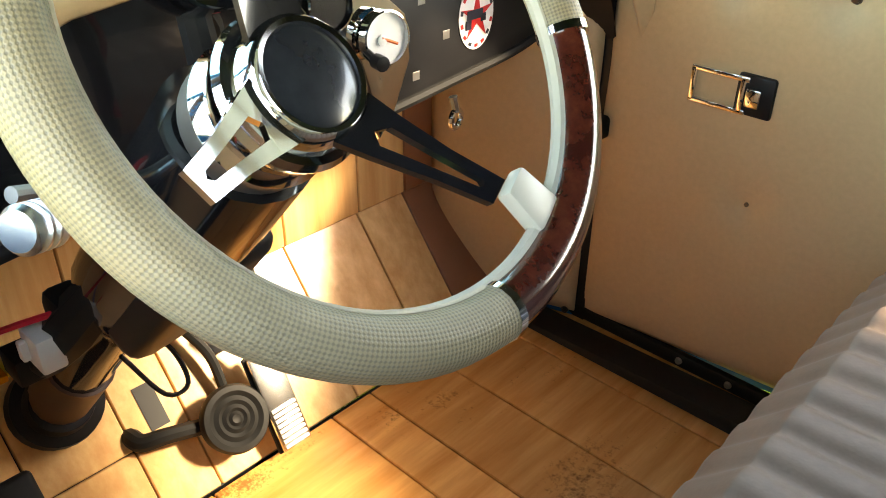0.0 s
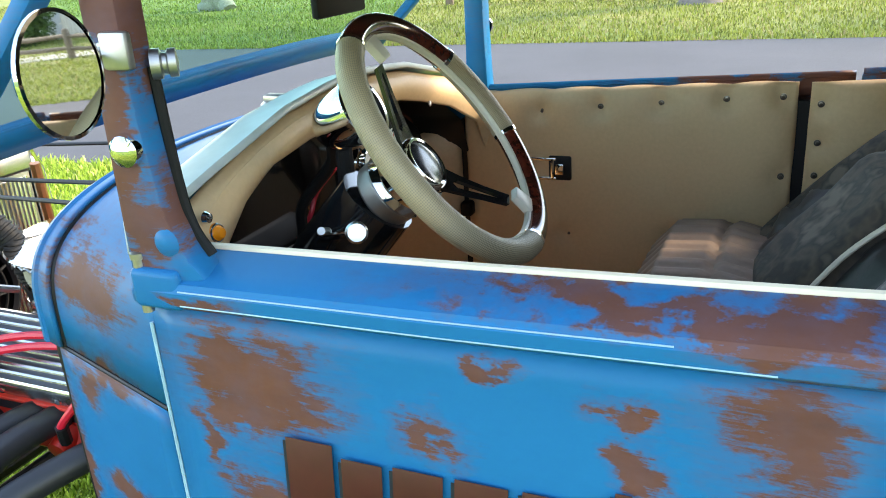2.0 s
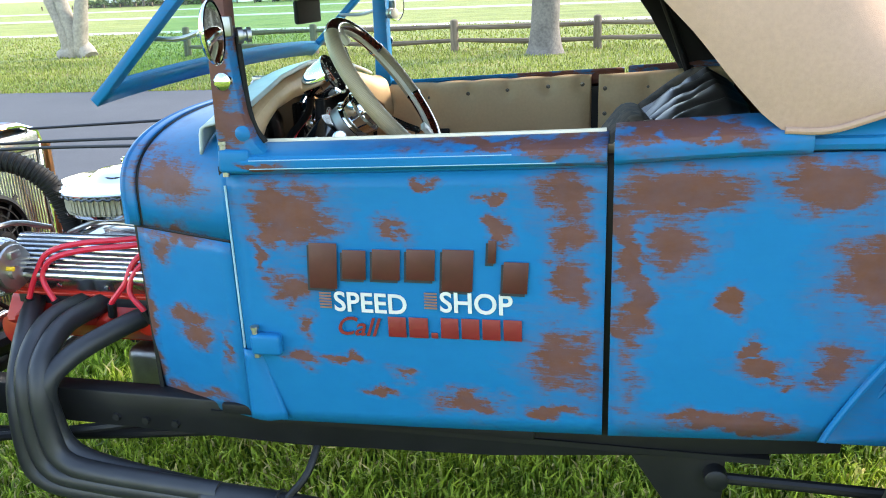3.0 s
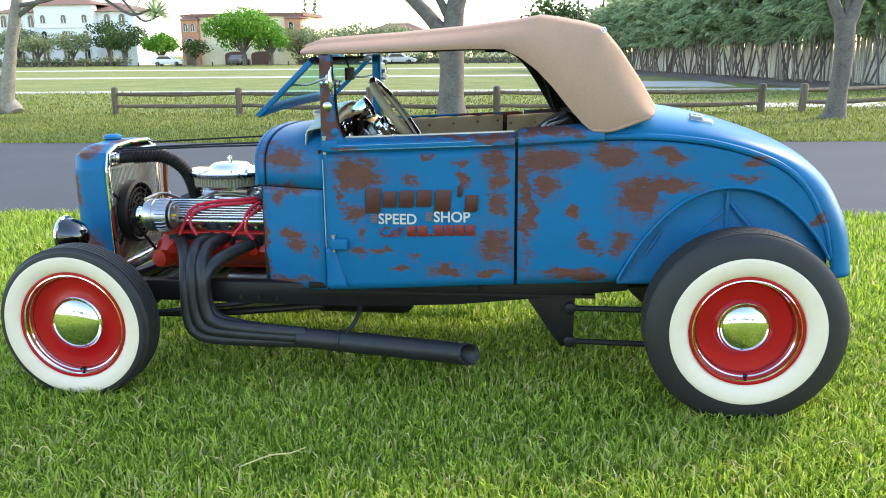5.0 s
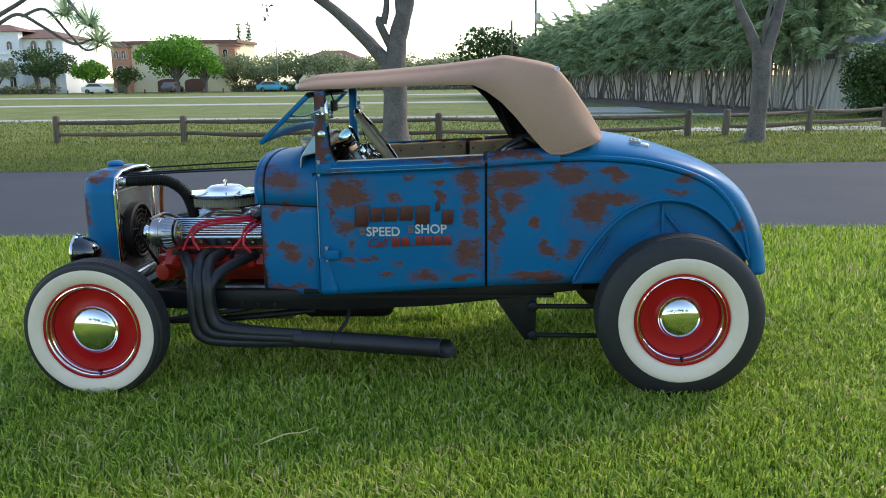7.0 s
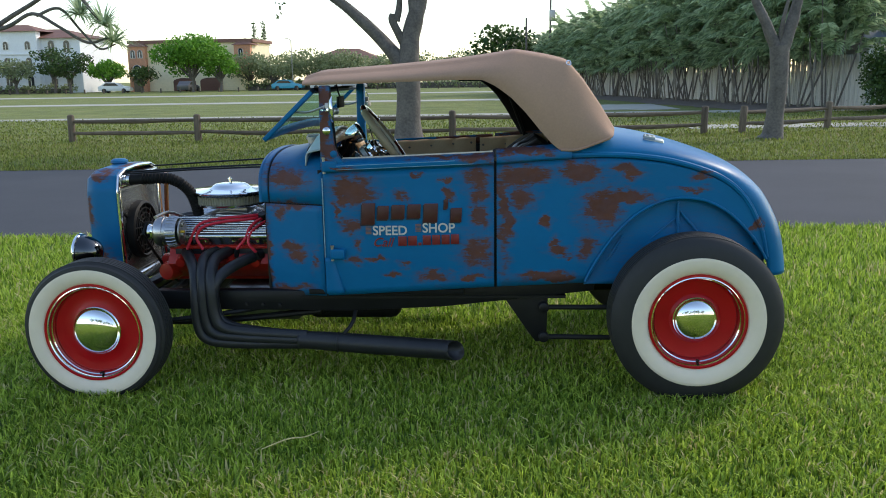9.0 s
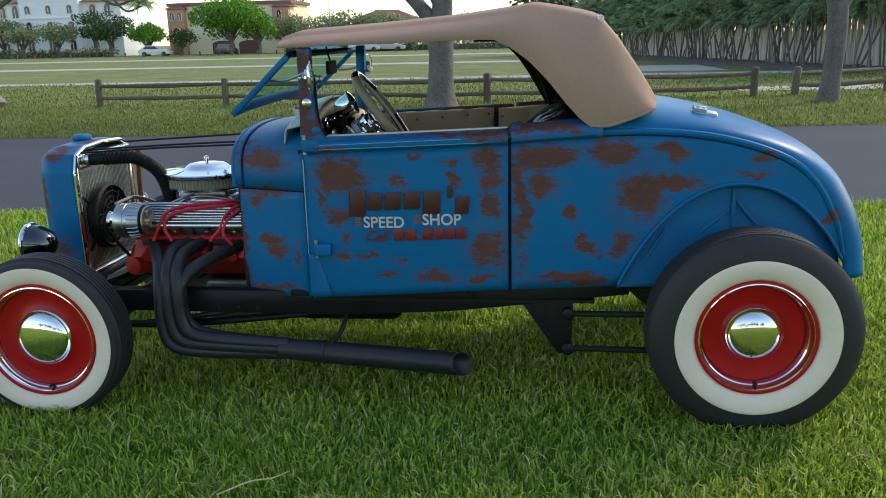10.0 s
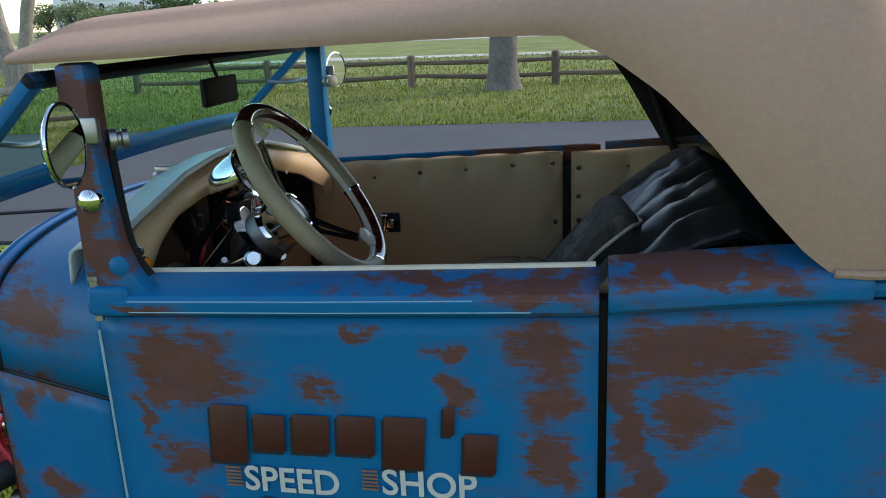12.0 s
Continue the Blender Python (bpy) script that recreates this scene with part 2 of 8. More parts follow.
M_TOP = fabric("tan_canvas", (0.375, 0.228, 0.155), 700, 0.85)
M_LINING = fabric("black_canvas_lining", (0.008, 0.008, 0.010), 700, 0.9)
M_VINYL = fabric("tan_vinyl_upholstery", (0.57, 0.385, 0.215), 260, 0.48, 0.10, 0.10)
M_SEAT = fabric("taupe_vinyl_seat", (0.235, 0.165, 0.125), 320, 0.5, 0.14, 0.15)
M_SEAT.node_tree.nodes["Principled BSDF"].inputs["Specular IOR Level"].default_value = 0.22
M_CAMO_COLS = [(0.35, (0.022, 0.018, 0.014)), (0.45, (0.07, 0.052, 0.036)), (0.53, (0.03, 0.027, 0.022)), (0.62, (0.12, 0.095, 0.07))]
M_CAMO, _nt, _b = nodes_of("camouflage_cloth")
_nt.links.new(ramp(_nt, noise_node(_nt, texcoord(_nt), 14, 3), M_CAMO_COLS), _b.inputs["Base Color"])
_b.inputs["Roughness"].default_value = 0.85
bump(_nt, _b, noise_node(_nt, texcoord(_nt), 60, 3), 0.3, 0.003)
M_GREYVINYL = fabric("grey_vinyl_roll", (0.026, 0.023, 0.021), 320, 0.40, 0.12, 0.15)
M_BARS_DARK = plain("dark_red_lettering", (0.060, 0.010, 0.009), 0.45, 0.0, 0.25, 30)
M_BARS_RED = plain("red_lettering", (0.17, 0.010, 0.012), 0.42, 0.0, 0.2, 30)
M_LETTER_WHITE = plain("white_lettering", (0.50, 0.50, 0.47), 0.45, 0.0, 0.12, 40)
M_SHADOWLINE = plain("black_lettering_shade", (0.010, 0.014, 0.025), 0.45, 0.0, 0.2, 30)
M_PIN = plain("pale_pinstripe", (0.22, 0.38, 0.46), 0.5, 0.0, 0.25, 60)
M_FLAGBAR = plain("faded_brown_stripe", (0.20, 0.10, 0.07), 0.5, 0.0, 0.2, 60)

# perforated cream leather of the steering wheel: rows of dimples round the rim
SC = Vector((1.274, -0.199, 1.118))
SN = Vector((0.806, 0.054, 0.589)).normalized()
SU = Vector((0, 0, 1)).cross(SN).normalized()
SV = SN.cross(SU)
R_RIM, R_TUBE = 0.179, 0.0178
M_LEATHER, _nt, _b = nodes_of("perforated_cream_leather")
_v = texcoord(_nt)


def along_axis(nt, vec, axis):
    sub = nt.nodes.new("ShaderNodeVectorMath")
    sub.operation = "SUBTRACT"
    nt.links.new(vec, sub.inputs[0])
    sub.inputs[1].default_value = SC
    dot = nt.nodes.new("ShaderNodeVectorMath")
    dot.operation = "DOT_PRODUCT"
    nt.links.new(sub.outputs[0], dot.inputs[0])
    dot.inputs[1].default_value = axis
    return dot.outputs["Value"]


_lu, _lv, _ln = (along_axis(_nt, _v, ax) for ax in (SU, SV, SN))
_lr = calc(_nt, "SUBTRACT", calc(_nt, "SQRT", calc(_nt, "ADD", calc(_nt, "MULTIPLY", _lu, _lu), calc(_nt, "MULTIPLY", _lv, _lv))), R_RIM)
_la = calc(_nt, "MULTIPLY", calc(_nt, "ARCTAN2", _lv, _lu), 210.0)
_lb = calc(_nt, "MULTIPLY", calc(_nt, "ARCTAN2", _ln, _lr), 22.0)
_dim = calc(_nt, "MULTIPLY", calc(_nt, "SINE", calc(_nt, "ADD", _la, _lb)), calc(_nt, "SINE", calc(_nt, "SUBTRACT", _la, _lb)))
_holes = _nt.nodes.new("ShaderNodeMapRange")
_holes.inputs["From Min"].default_value, _holes.inputs["From Max"].default_value = -0.75, 0.35
_nt.links.new(_dim, _holes.inputs["Value"])
_lc = mixc(_nt, noise_node(_nt, _v, 14, 4), (0.30, 0.232, 0.135), (0.37, 0.298, 0.178))
_nt.links.new(mixc(_nt, _holes.outputs[0], (0.21, 0.175, 0.115), _lc), _b.inputs["Base Color"])
_b.inputs["Roughness"].default_value = 0.42
bump(_nt, _b, _holes.outputs[0], 0.5, 0.0008)

# glossy burl of the rim
M_BURL, _nt, _b = nodes_of("dark_burl_wood")
_nt.links.new(ramp(_nt, noise_node(_nt, texcoord(_nt, (1, 1, 1)), 55, 6, 0.7), [(0.3, (0.020, 0.004, 0.003)), (0.55, (0.075, 0.014, 0.008)), (0.75, (0.12, 0.03, 0.015))]), _b.inputs["Base Color"])
_b.inputs["Roughness"].default_value = 0.14
_b.inputs["Coat Weight"].default_value = 0.6


def timber(name, light, dark, along, rough=0.3, ring=22.0, stain=0.0):
    """Planks with grain along one axis (0 x, 1 y, 2 z), each plank its own tint."""
    m, nt, b = nodes_of(name)
    sc = [ring, ring, ring]
    sc[along] = ring * 0.09
    info = nt.nodes.new("ShaderNodeObjectInfo")
    off = nt.nodes.new("ShaderNodeVectorMath")
    off.operation = "ADD"
    nt.links.new(texcoord(nt, tuple(sc)), off.inputs[0])
    nt.links.new(calc(nt, "MULTIPLY", info.outputs["Random"], 40.0), off.inputs[1])
    g = noise_node(nt, off.outputs[0], 1.6, 6, 0.62)
    knots = noise_node(nt, texcoord(nt, (1, 1, 1)), 9.0, 2)
    c = ramp(nt, g, [(0.28, dark), (0.5, tuple((a + d) / 2 for a, d in zip(light, dark))), (0.68, light)])
    tint = calc(nt, "ADD", 0.82, calc(nt, "MULTIPLY", info.outputs["Random"], 0.34))
    hsv = nt.nodes.new("ShaderNodeHueSaturation")
    nt.links.new(c, hsv.inputs["Color"])
    nt.links.new(tint, hsv.inputs["Value"])
    kn = nt.nodes.new("ShaderNodeMapRange")
    kn.inputs["From Min"].default_value, kn.inputs["From Max"].default_value = 0.72, 0.80
    nt.links.new(knots, kn.inputs["Value"])
    wood = mixc(nt, kn.outputs[0], hsv.outputs[0], tuple(d * 0.4 for d in dark))
    if stain:
        # scuffed dark marks and mildew in the varnish
        sc2 = [9.0, 9.0, 9.0]
        sc2[along] = 3.0
        blot = calc(nt, "ADD", noise_node(nt, texcoord(nt, tuple(sc2)), 1.0, 3), calc(nt, "MULTIPLY", noise_node(nt, texcoord(nt), 130.0, 4, 0.7), 0.55))
        st = nt.nodes.new("ShaderNodeMapRange")
        st.inputs["From Min"].default_value, st.inputs["From Max"].default_value = 0.86, 0.98
        st.inputs["To Max"].default_value = stain
        nt.links.new(blot, st.inputs["Value"])
        wood = mixc(nt, st.outputs[0], wood, tuple(d * 0.22 for d in dark))
    nt.links.new(wood, b.inputs["Base Color"])
    b.inputs["Roughness"].default_value = rough
    bump(nt, b, g, 0.15, 0.0008)
    return m


M_FLOORWOOD = timber("varnished_pine_boards", (0.76, 0.385, 0.135), (0.50, 0.195, 0.050), 1, 0.26, stain=0.75)
M_TOEWOOD = timber("varnished_pine_toeboards", (0.82, 0.52, 0.24), (0.60, 0.30, 0.11), 2, 0.26)
M_FENCEWOOD = timber("weathered_fence_wood", (0.165, 0.125, 0.085), (0.07, 0.05, 0.034), 0, 0.8, 14)
M_POSTWOOD = timber("weathered_post_wood", (0.165, 0.125, 0.085), (0.07, 0.05, 0.034), 2, 0.8, 14)
M_PICKET = timber("grey_picket_wood", (0.84, 0.81, 0.76), (0.58, 0.55, 0.50), 2, 0.85, 8)

M_ASPHALT = plain("worn_asphalt", (0.066, 0.068, 0.076), 0.9, 0.0, 0.25, 90, 0.3, 260, 0.7)
M_ASPHALT.node_tree.nodes["Principled BSDF"].inputs["Specular IOR Level"].default_value = 0.2
M_PATHSTUFF = plain("pale_sandy_track", (0.42, 0.40, 0.34), 0.9, 0.0, 0.15, 3, 0.1, 30, 0.2)
M_BARK = plain("grey_bark", (0.125, 0.108, 0.095), 0.85, 0.0, 0.5, 22, 0.8, 35, 4)
M_BARKPALE = plain("pale_bark", (0.25, 0.22, 0.18), 0.85, 0.0, 0.35, 16, 0.6, 35, 4)


def foliage(name, a, b2, scale=2.0, trans=0.25, dry=None):
    m, nt, b = nodes_of(name)
    geo = nt.nodes.new("ShaderNodeNewGeometry")
    big = noise_node(nt, texcoord(nt), scale, 3)
    f = calc(nt, "ADD", calc(nt, "MULTIPLY", geo.outputs["Random Per Island"], 0.68), calc(nt, "MULTIPLY", big, 0.32))
    stops = [(0.15, a), (0.8, b2)] if dry is None else [(0.18, a), (0.70, b2), (0.76, b2), (0.80, dry)]
    nt.links.new(ramp(nt, f, stops), b.inputs["Base Color"])
    b.inputs["Roughness"].default_value = 0.5
    b.inputs["Specular IOR Level"].default_value = 0.3
    tr = nt.nodes.new("ShaderNodeBsdfTranslucent")
    nt.links.new(ramp(nt, f, stops), tr.inputs["Color"])
    mx = nt.nodes.new("ShaderNodeMixShader")
    mx.inputs[0].default_value = trans
    nt.links.new(b.outputs[0], mx.inputs[1])
    nt.links.new(tr.outputs[0], mx.inputs[2])
    nt.links.new(mx.outputs[0], nt.nodes["Material Output"].inputs["Surface"])
    return m


M_BLADE = foliage("lawn_grass", (0.100, 0.190, 0.014), (0.500, 0.640, 0.090), 1.6, 0.5, (0.68, 0.58, 0.28))
M_BLADE_FAR = foliage("verge_grass", (0.085, 0.105, 0.022), (0.250, 0.295, 0.060), 0.9, 0.45, (0.30, 0.25, 0.12))
M_LEAF = foliage("oak_leaf", (0.020, 0.050, 0.010), (0.075, 0.130, 0.030), 0.5)
M_LEAFBRIGHT = foliage("bright_leaf", (0.060, 0.180, 0.014), (0.200, 0.400, 0.050), 0.4, 0.4)
# palm green lightened well past real leaves, with the haze painted in
M_PALM_HAZED = foliage("hazed_palm_leaf", (0.170, 0.265, 0.135), (0.560, 0.660, 0.400), 0.3, 0.6)
# distance haze is put into this paler, greyer green
M_FARLEAF_HAZED = foliage("hazed_far_leaf", (0.150, 0.190, 0.090), (0.330, 0.370, 0.190), 0.15, 0.4)

# the lawn's soil and turf between the blades
M_TURF, _nt, _b = nodes_of("turf")
_v = texcoord(_nt)
_t1 = ramp(_nt, noise_node(_nt, _v, 0.55, 5), [(0.3, (0.135, 0.170, 0.030)), (0.55, (0.210, 0.235, 0.045)), (0.75, (0.300, 0.270, 0.090))])
_t0 = ramp(_nt, noise_node(_nt, _v, 1.1, 5), [(0.3, (0.075, 0.165, 0.020)), (0.55, (0.125, 0.230, 0.034)), (0.75, (0.200, 0.270, 0.060))])
_sp = _nt.nodes.new("ShaderNodeSeparateXYZ")
_nt.links.new(_v, _sp.inputs[0])
_dry = _nt.nodes.new("ShaderNodeMapRange")
_dry.inputs["From Min"].default_value, _dry.inputs["From Max"].default_value = 8.0, 11.0
_nt.links.new(_sp.outputs["Y"], _dry.inputs["Value"])
_t1 = mixc(_nt, _dry.outputs[0], _t0, _t1)
_t2 = ramp(_nt, noise_node(_nt, _v, 24, 5, 0.7), [(0.3, (0.50, 0.50, 0.42)), (0.7, (1.15, 1.15, 1.1))])
_nt.links.new(mixc(_nt, 1.0, _t1, _t2, "MULTIPLY"), _b.inputs["Base Color"])
_b.inputs["Roughness"].default_value = 0.9
bump(_nt, _b, noise_node(_nt, _v, 40, 4), 0.9, 0.03)

# window glass with a faint green tint
M_GLASS, _nt, _b = nodes_of("tinted_glass")
_b.inputs["Base Color"].default_value = (0.52, 0.80, 0.72, 1)
_b.inputs["Roughness"].default_value = 0.0
_b.inputs["Transmission Weight"].default_value = 1.0
_b.inputs["IOR"].default_value = 1.02
M_MIRROR = plain("mirror_glass", (0.72, 0.74, 0.75), 0.02, 1.0, 0.02, 5, rvar=0.01)
M_DIAL = plain("black_dial", (0.010, 0.010, 0.011), 0.25, 0.0, 0.2, 30, coat=0.5)
M_DIALWHITE = plain("white_dial", (0.70, 0.70, 0.68), 0.3, 0.0, 0.05, 30)
M_NEEDLE = plain("orange_needle", (0.80, 0.12, 0.01), 0.4, 0.0, 0.05, 30)
M_REDSTICK = plain("red_sticker", (0.55, 0.015, 0.015), 0.4, 0.0, 0.08, 30)
M_COPPER = plain("copper_pipe", (0.55, 0.25, 0.12), 0.35, 1.0, 0.15, 30)
M_FILTER = plain("pleated_filter", (0.34, 0.32, 0.25), 0.7, 0.3, 0.25, 200, 0.4, 600)

# ---- geometry helpers ----
def part(name, bm, material, parent=None, label="", smooth=35, solid=0.0, offset=0.0):
    me = bpy.data.meshes.new(name)
    bm.to_mesh(me)
    bm.free()
    if material is not None:
        me.materials.append(material)
    ob = new(name, me)
    if smooth:
        me.shade_smooth()
        me.set_sharp_from_angle(angle=radians(smooth))
    if solid:
        md = ob.modifiers.new("thickness", "SOLIDIFY")
        md.thickness, md.offset = solid, offset
    if parent is not None:
        ob.parent = parent
    if label:
        ob["label"] = label
    return ob


def thing(name, label, category, group="", at=(0, 0, 0)):
    ob = new(name)
    ob.empty_display_size = 0.1
    ob.location = at
    return tagged(ob, label, category, group)


def place(bm, m):
    bmesh.ops.transform(bm, matrix=m, verts=bm.verts)
    return bm


def join(*bms):
    out = bmesh.new()
    for b in bms:
        me = bpy.data.meshes.new("tmp")
        b.to_mesh(me)
        b.free()
        out.from_mesh(me)
        bpy.data.meshes.remove(me)
    return out


def box(x0, y0, z0, x1, y1, z1, b=0.0, seg=2):
    bm = bmesh.new()
    bmesh.ops.create_cube(bm, size=1.0)
    bmesh.ops.scale(bm, vec=(x1 - x0, y1 - y0, z1 - z0), verts=bm.verts)
    bmesh.ops.translate(bm, vec=((x0 + x1) / 2, (y0 + y1) / 2, (z0 + z1) / 2), verts=bm.verts)
    if b:
        bmesh.ops.bevel(bm, geom=bm.edges[:], offset=b, segments=seg, affect="EDGES", profile=0.5)
    return bm


def prism(outline, d0, d1, plane="xz", b=0.0):
    """A flat outline pushed from d0 to d1 along the third axis."""
    bm = bmesh.new()
    mk = {"xz": lambda a, c, d: (a, d, c), "xy": lambda a, c, d: (a, c, d), "yz": lambda a, c, d: (d, a, c)}[plane]
    lo = [bm.verts.new(mk(a, c, d0)) for a, c in outline]
    hi = [bm.verts.new(mk(a, c, d1)) for a, c in outline]
    n = len(outline)
    bm.faces.new(lo)
    bm.faces.new(hi[::-1])
    for i in range(n):
        bm.faces.new((lo[i], hi[i], hi[(i + 1) % n], lo[(i + 1) % n]))
    bmesh.ops.recalc_face_normals(bm, faces=bm.faces)
    if b:
        bmesh.ops.bevel(bm, geom=bm.edges[:], offset=b, segments=2, affect="EDGES", profile=0.5)
    return bm


def axis_matrix(at, axis):
    return Matrix.Translation(at) @ Vector(axis).to_track_quat("Z", "Y").to_matrix().to_4x4()


def lathe(profile, seg=32, at=(0, 0, 0), axis=(0, 0, 1), squash=(1, 1, 1)):
    """Turns (radius, height) pairs round an axis."""
    bm = bmesh.new()
    rings = []
    for r, h in profile:
        if r < 1e-6:
            rings.append([bm.verts.new((0, 0, h))])
        else:
            rings.append([bm.verts.new((r * math.cos(2 * math.pi * i / seg), r * math.sin(2 * math.pi * i / seg), h)) for i in range(seg)])
    for a, b in zip(rings, rings[1:]):
        for i in range(seg):
            j = (i + 1) % seg
            if len(a) == 1 and len(b) == 1:
                continue
            if len(a) == 1:
                bm.faces.new((a[0], b[j], b[i]))
            elif len(b) == 1:
                bm.faces.new((a[i], a[j], b[0]))
            else:
                bm.faces.new((a[i], a[j], b[j], b[i]))
    bmesh.ops.recalc_face_normals(bm, faces=bm.faces)
    return place(bm, axis_matrix(at, axis) @ Matrix.Diagonal((*squash, 1)))


def smooth_line(pts, n=6):
    """Catmull-Rom through the points."""
    p = [Vector(q) for q in pts]
    p = [2 * p[0] - p[1], *p, 2 * p[-1] - p[-2]]
    out = []
    for i in range(1, len(p) - 2):
        for k in range(n):
            t = k / n
            a, b, c, d = p[i - 1], p[i], p[i + 1], p[i + 2]
            out.append(0.5 * (2 * b + (c - a) * t + (2 * a - 5 * b + 4 * c - d) * t * t + (3 * b - a - 3 * c + d) * t ** 3))
    out.append(p[-2])
    return out


def tube(pts, radius, seg=12, n=6, smooth=True, closed=False, cap=True):
    """A round bar along a line; radius a number or one per given point."""
    line = smooth_line(pts, n) if smooth else [Vector(q) for q in pts]
    if isinstance(radius, (int, float)):
        rad = [radius] * len(line)
    else:
        rad = [float(r) for r in np.interp(np.linspace(0, len(radius) - 1, len(line)), range(len(radius)), radius)]
    bm = bmesh.new()
    rings = []
    up = None
    for i, q in enumerate(line):
        d = (line[min(i + 1, len(line) - 1)] - line[max(i - 1, 0)]).normalized()
        if up is None:
            up = d.orthogonal().normalized()
        up = (up - d * up.dot(d)).normalized()
        side = d.cross(up)
        rings.append([bm.verts.new(q + rad[i] * (math.cos(2 * math.pi * k / seg) * up + math.sin(2 * math.pi * k / seg) * side)) for k in range(seg)])
    for a, b in zip(rings, rings[1:]):
        for k in range(seg):
            bm.faces.new((a[k], a[(k + 1) % seg], b[(k + 1) % seg], b[k]))
    if cap:
        bm.faces.new(rings[0][::-1])
        bm.faces.new(rings[-1])
    return bm


def ring(at, axis, radius, r, seg=48, sub=12, a0=0.0, a1=360.0):
    """A torus or an arc of one, round an axis; angle 0 along the level direction."""
    N = Vector(axis).normalized()
    U = Vector((0, 0, 1)).cross(N)
    U = U.normalized() if U.length > 1e-4 else Vector((1, 0, 0))
    V = N.cross(U)
    whole = abs(a1 - a0) >= 359.9
    cnt = max(3, round(seg * abs(a1 - a0) / 360)) + (0 if whole else 1)
    bm = bmesh.new()
    rings = []
    for i in range(cnt):
        a = radians(a0 + (a1 - a0) * i / (cnt if whole else cnt - 1))
        d = U * math.cos(a) + V * math.sin(a)
        c = Vector(at) + d * radius
        rings.append([bm.verts.new(c + r * (d * math.cos(2 * math.pi * k / sub) + N * math.sin(2 * math.pi * k / sub))) for k in range(sub)])
    for i in range(cnt if whole else cnt - 1):
        a, b = rings[i], rings[(i + 1) % cnt]
        for k in range(sub):
            bm.faces.new((a[k], b[k], b[(k + 1) % sub], a[(k + 1) % sub]))
    if not whole:
        bm.faces.new(rings[0])
        bm.faces.new(rings[-1][::-1])
    bmesh.ops.recalc_face_normals(bm, faces=bm.faces)
    return bm


def sheet(fn, nu, nv):
    """A surface over u, v in 0 to 1."""
    bm = bmesh.new()
    g = [[bm.verts.new(fn(i / nu, j / nv)) for j in range(nv + 1)] for i in range(nu + 1)]
    for i in range(nu):
        for j in range(nv):
            bm.faces.new((g[i][j], g[i + 1][j], g[i + 1][j + 1], g[i][j + 1]))
    return bm


def letters(text, size, depth=0.0008, shear=0.0, bold=0.0):
    cu = bpy.data.curves.new("text", "FONT")
    cu.body, cu.size, cu.extrude, cu.shear, cu.offset = text, size, depth, shear, bold
    cu.resolution_u = 4
    tmp = bpy.data.objects.new("text", cu)
    scene.collection.objects.link(tmp)
    me = bpy.data.meshes.new_from_object(tmp.evaluated_get(bpy.context.evaluated_depsgraph_get()))
    bm = bmesh.new()
    bm.from_mesh(me)
    bpy.data.objects.remove(tmp)
    bpy.data.curves.remove(cu)
    bpy.data.meshes.remove(me)
    return bm


def raw(name, verts, faces, material, parent=None, label="", smooth=False):
    """A big mesh straight from arrays; faces all of one length."""
    verts, faces = np.asarray(verts, np.float32), np.asarray(faces, np.int32)
    me = bpy.data.meshes.new(name)
    me.vertices.add(len(verts))
    me.vertices.foreach_set("co", verts.ravel())
    k = faces.shape[1]
    me.loops.add(faces.size)
    me.loops.foreach_set("vertex_index", faces.ravel())
    me.polygons.add(len(faces))
    me.polygons.foreach_set("loop_start", np.arange(0, faces.size, k, dtype=np.int32))
    me.polygons.foreach_set("loop_total", np.full(len(faces), k, np.int32))
    me.update()
    me.validate()
    me.materials.append(material)
    if smooth:
        me.shade_smooth()
    ob = new(name, me)
    if parent is not None:
        ob.parent = parent
    if label:
        ob["label"] = label
    return ob


def lerp(x, xs, ys):
    return float(np.interp(x, xs, ys))


# ---- ground, road, field ----
def ground_sheet():
    xs = np.concatenate([[-2500, -600, -200, -80, -40, -20], np.linspace(-10, 14, 60), [20, 40, 80, 200, 600, 2500]])
    ys = np.concatenate([[-2500, -600, -200, -60, -20, -10], np.linspace(-5, 3.1, 40), [6, 9, 12, 15, 20, 28, 40, 60, 90, 140, 250, 600, 2500]])
    bm = bmesh.new()
    g = [[bm.verts.new((x, y, 0.012 * noise.noise((x * 1.3, y * 1.3, 0)) - 0.012 if -9 < x < 13 and -4.9 < y < 2.9 else -0.012)) for y in ys] for x in xs]
    for i in range(len(xs) - 1):
        for j in range(len(ys) - 1):
            bm.faces.new((g[i][j], g[i + 1][j], g[i + 1][j + 1], g[i][j + 1]))
    return tagged(part("ground", bm, M_TURF), "mown green lawn with patchy turf", "ground", kind="structure")


ground_sheet()


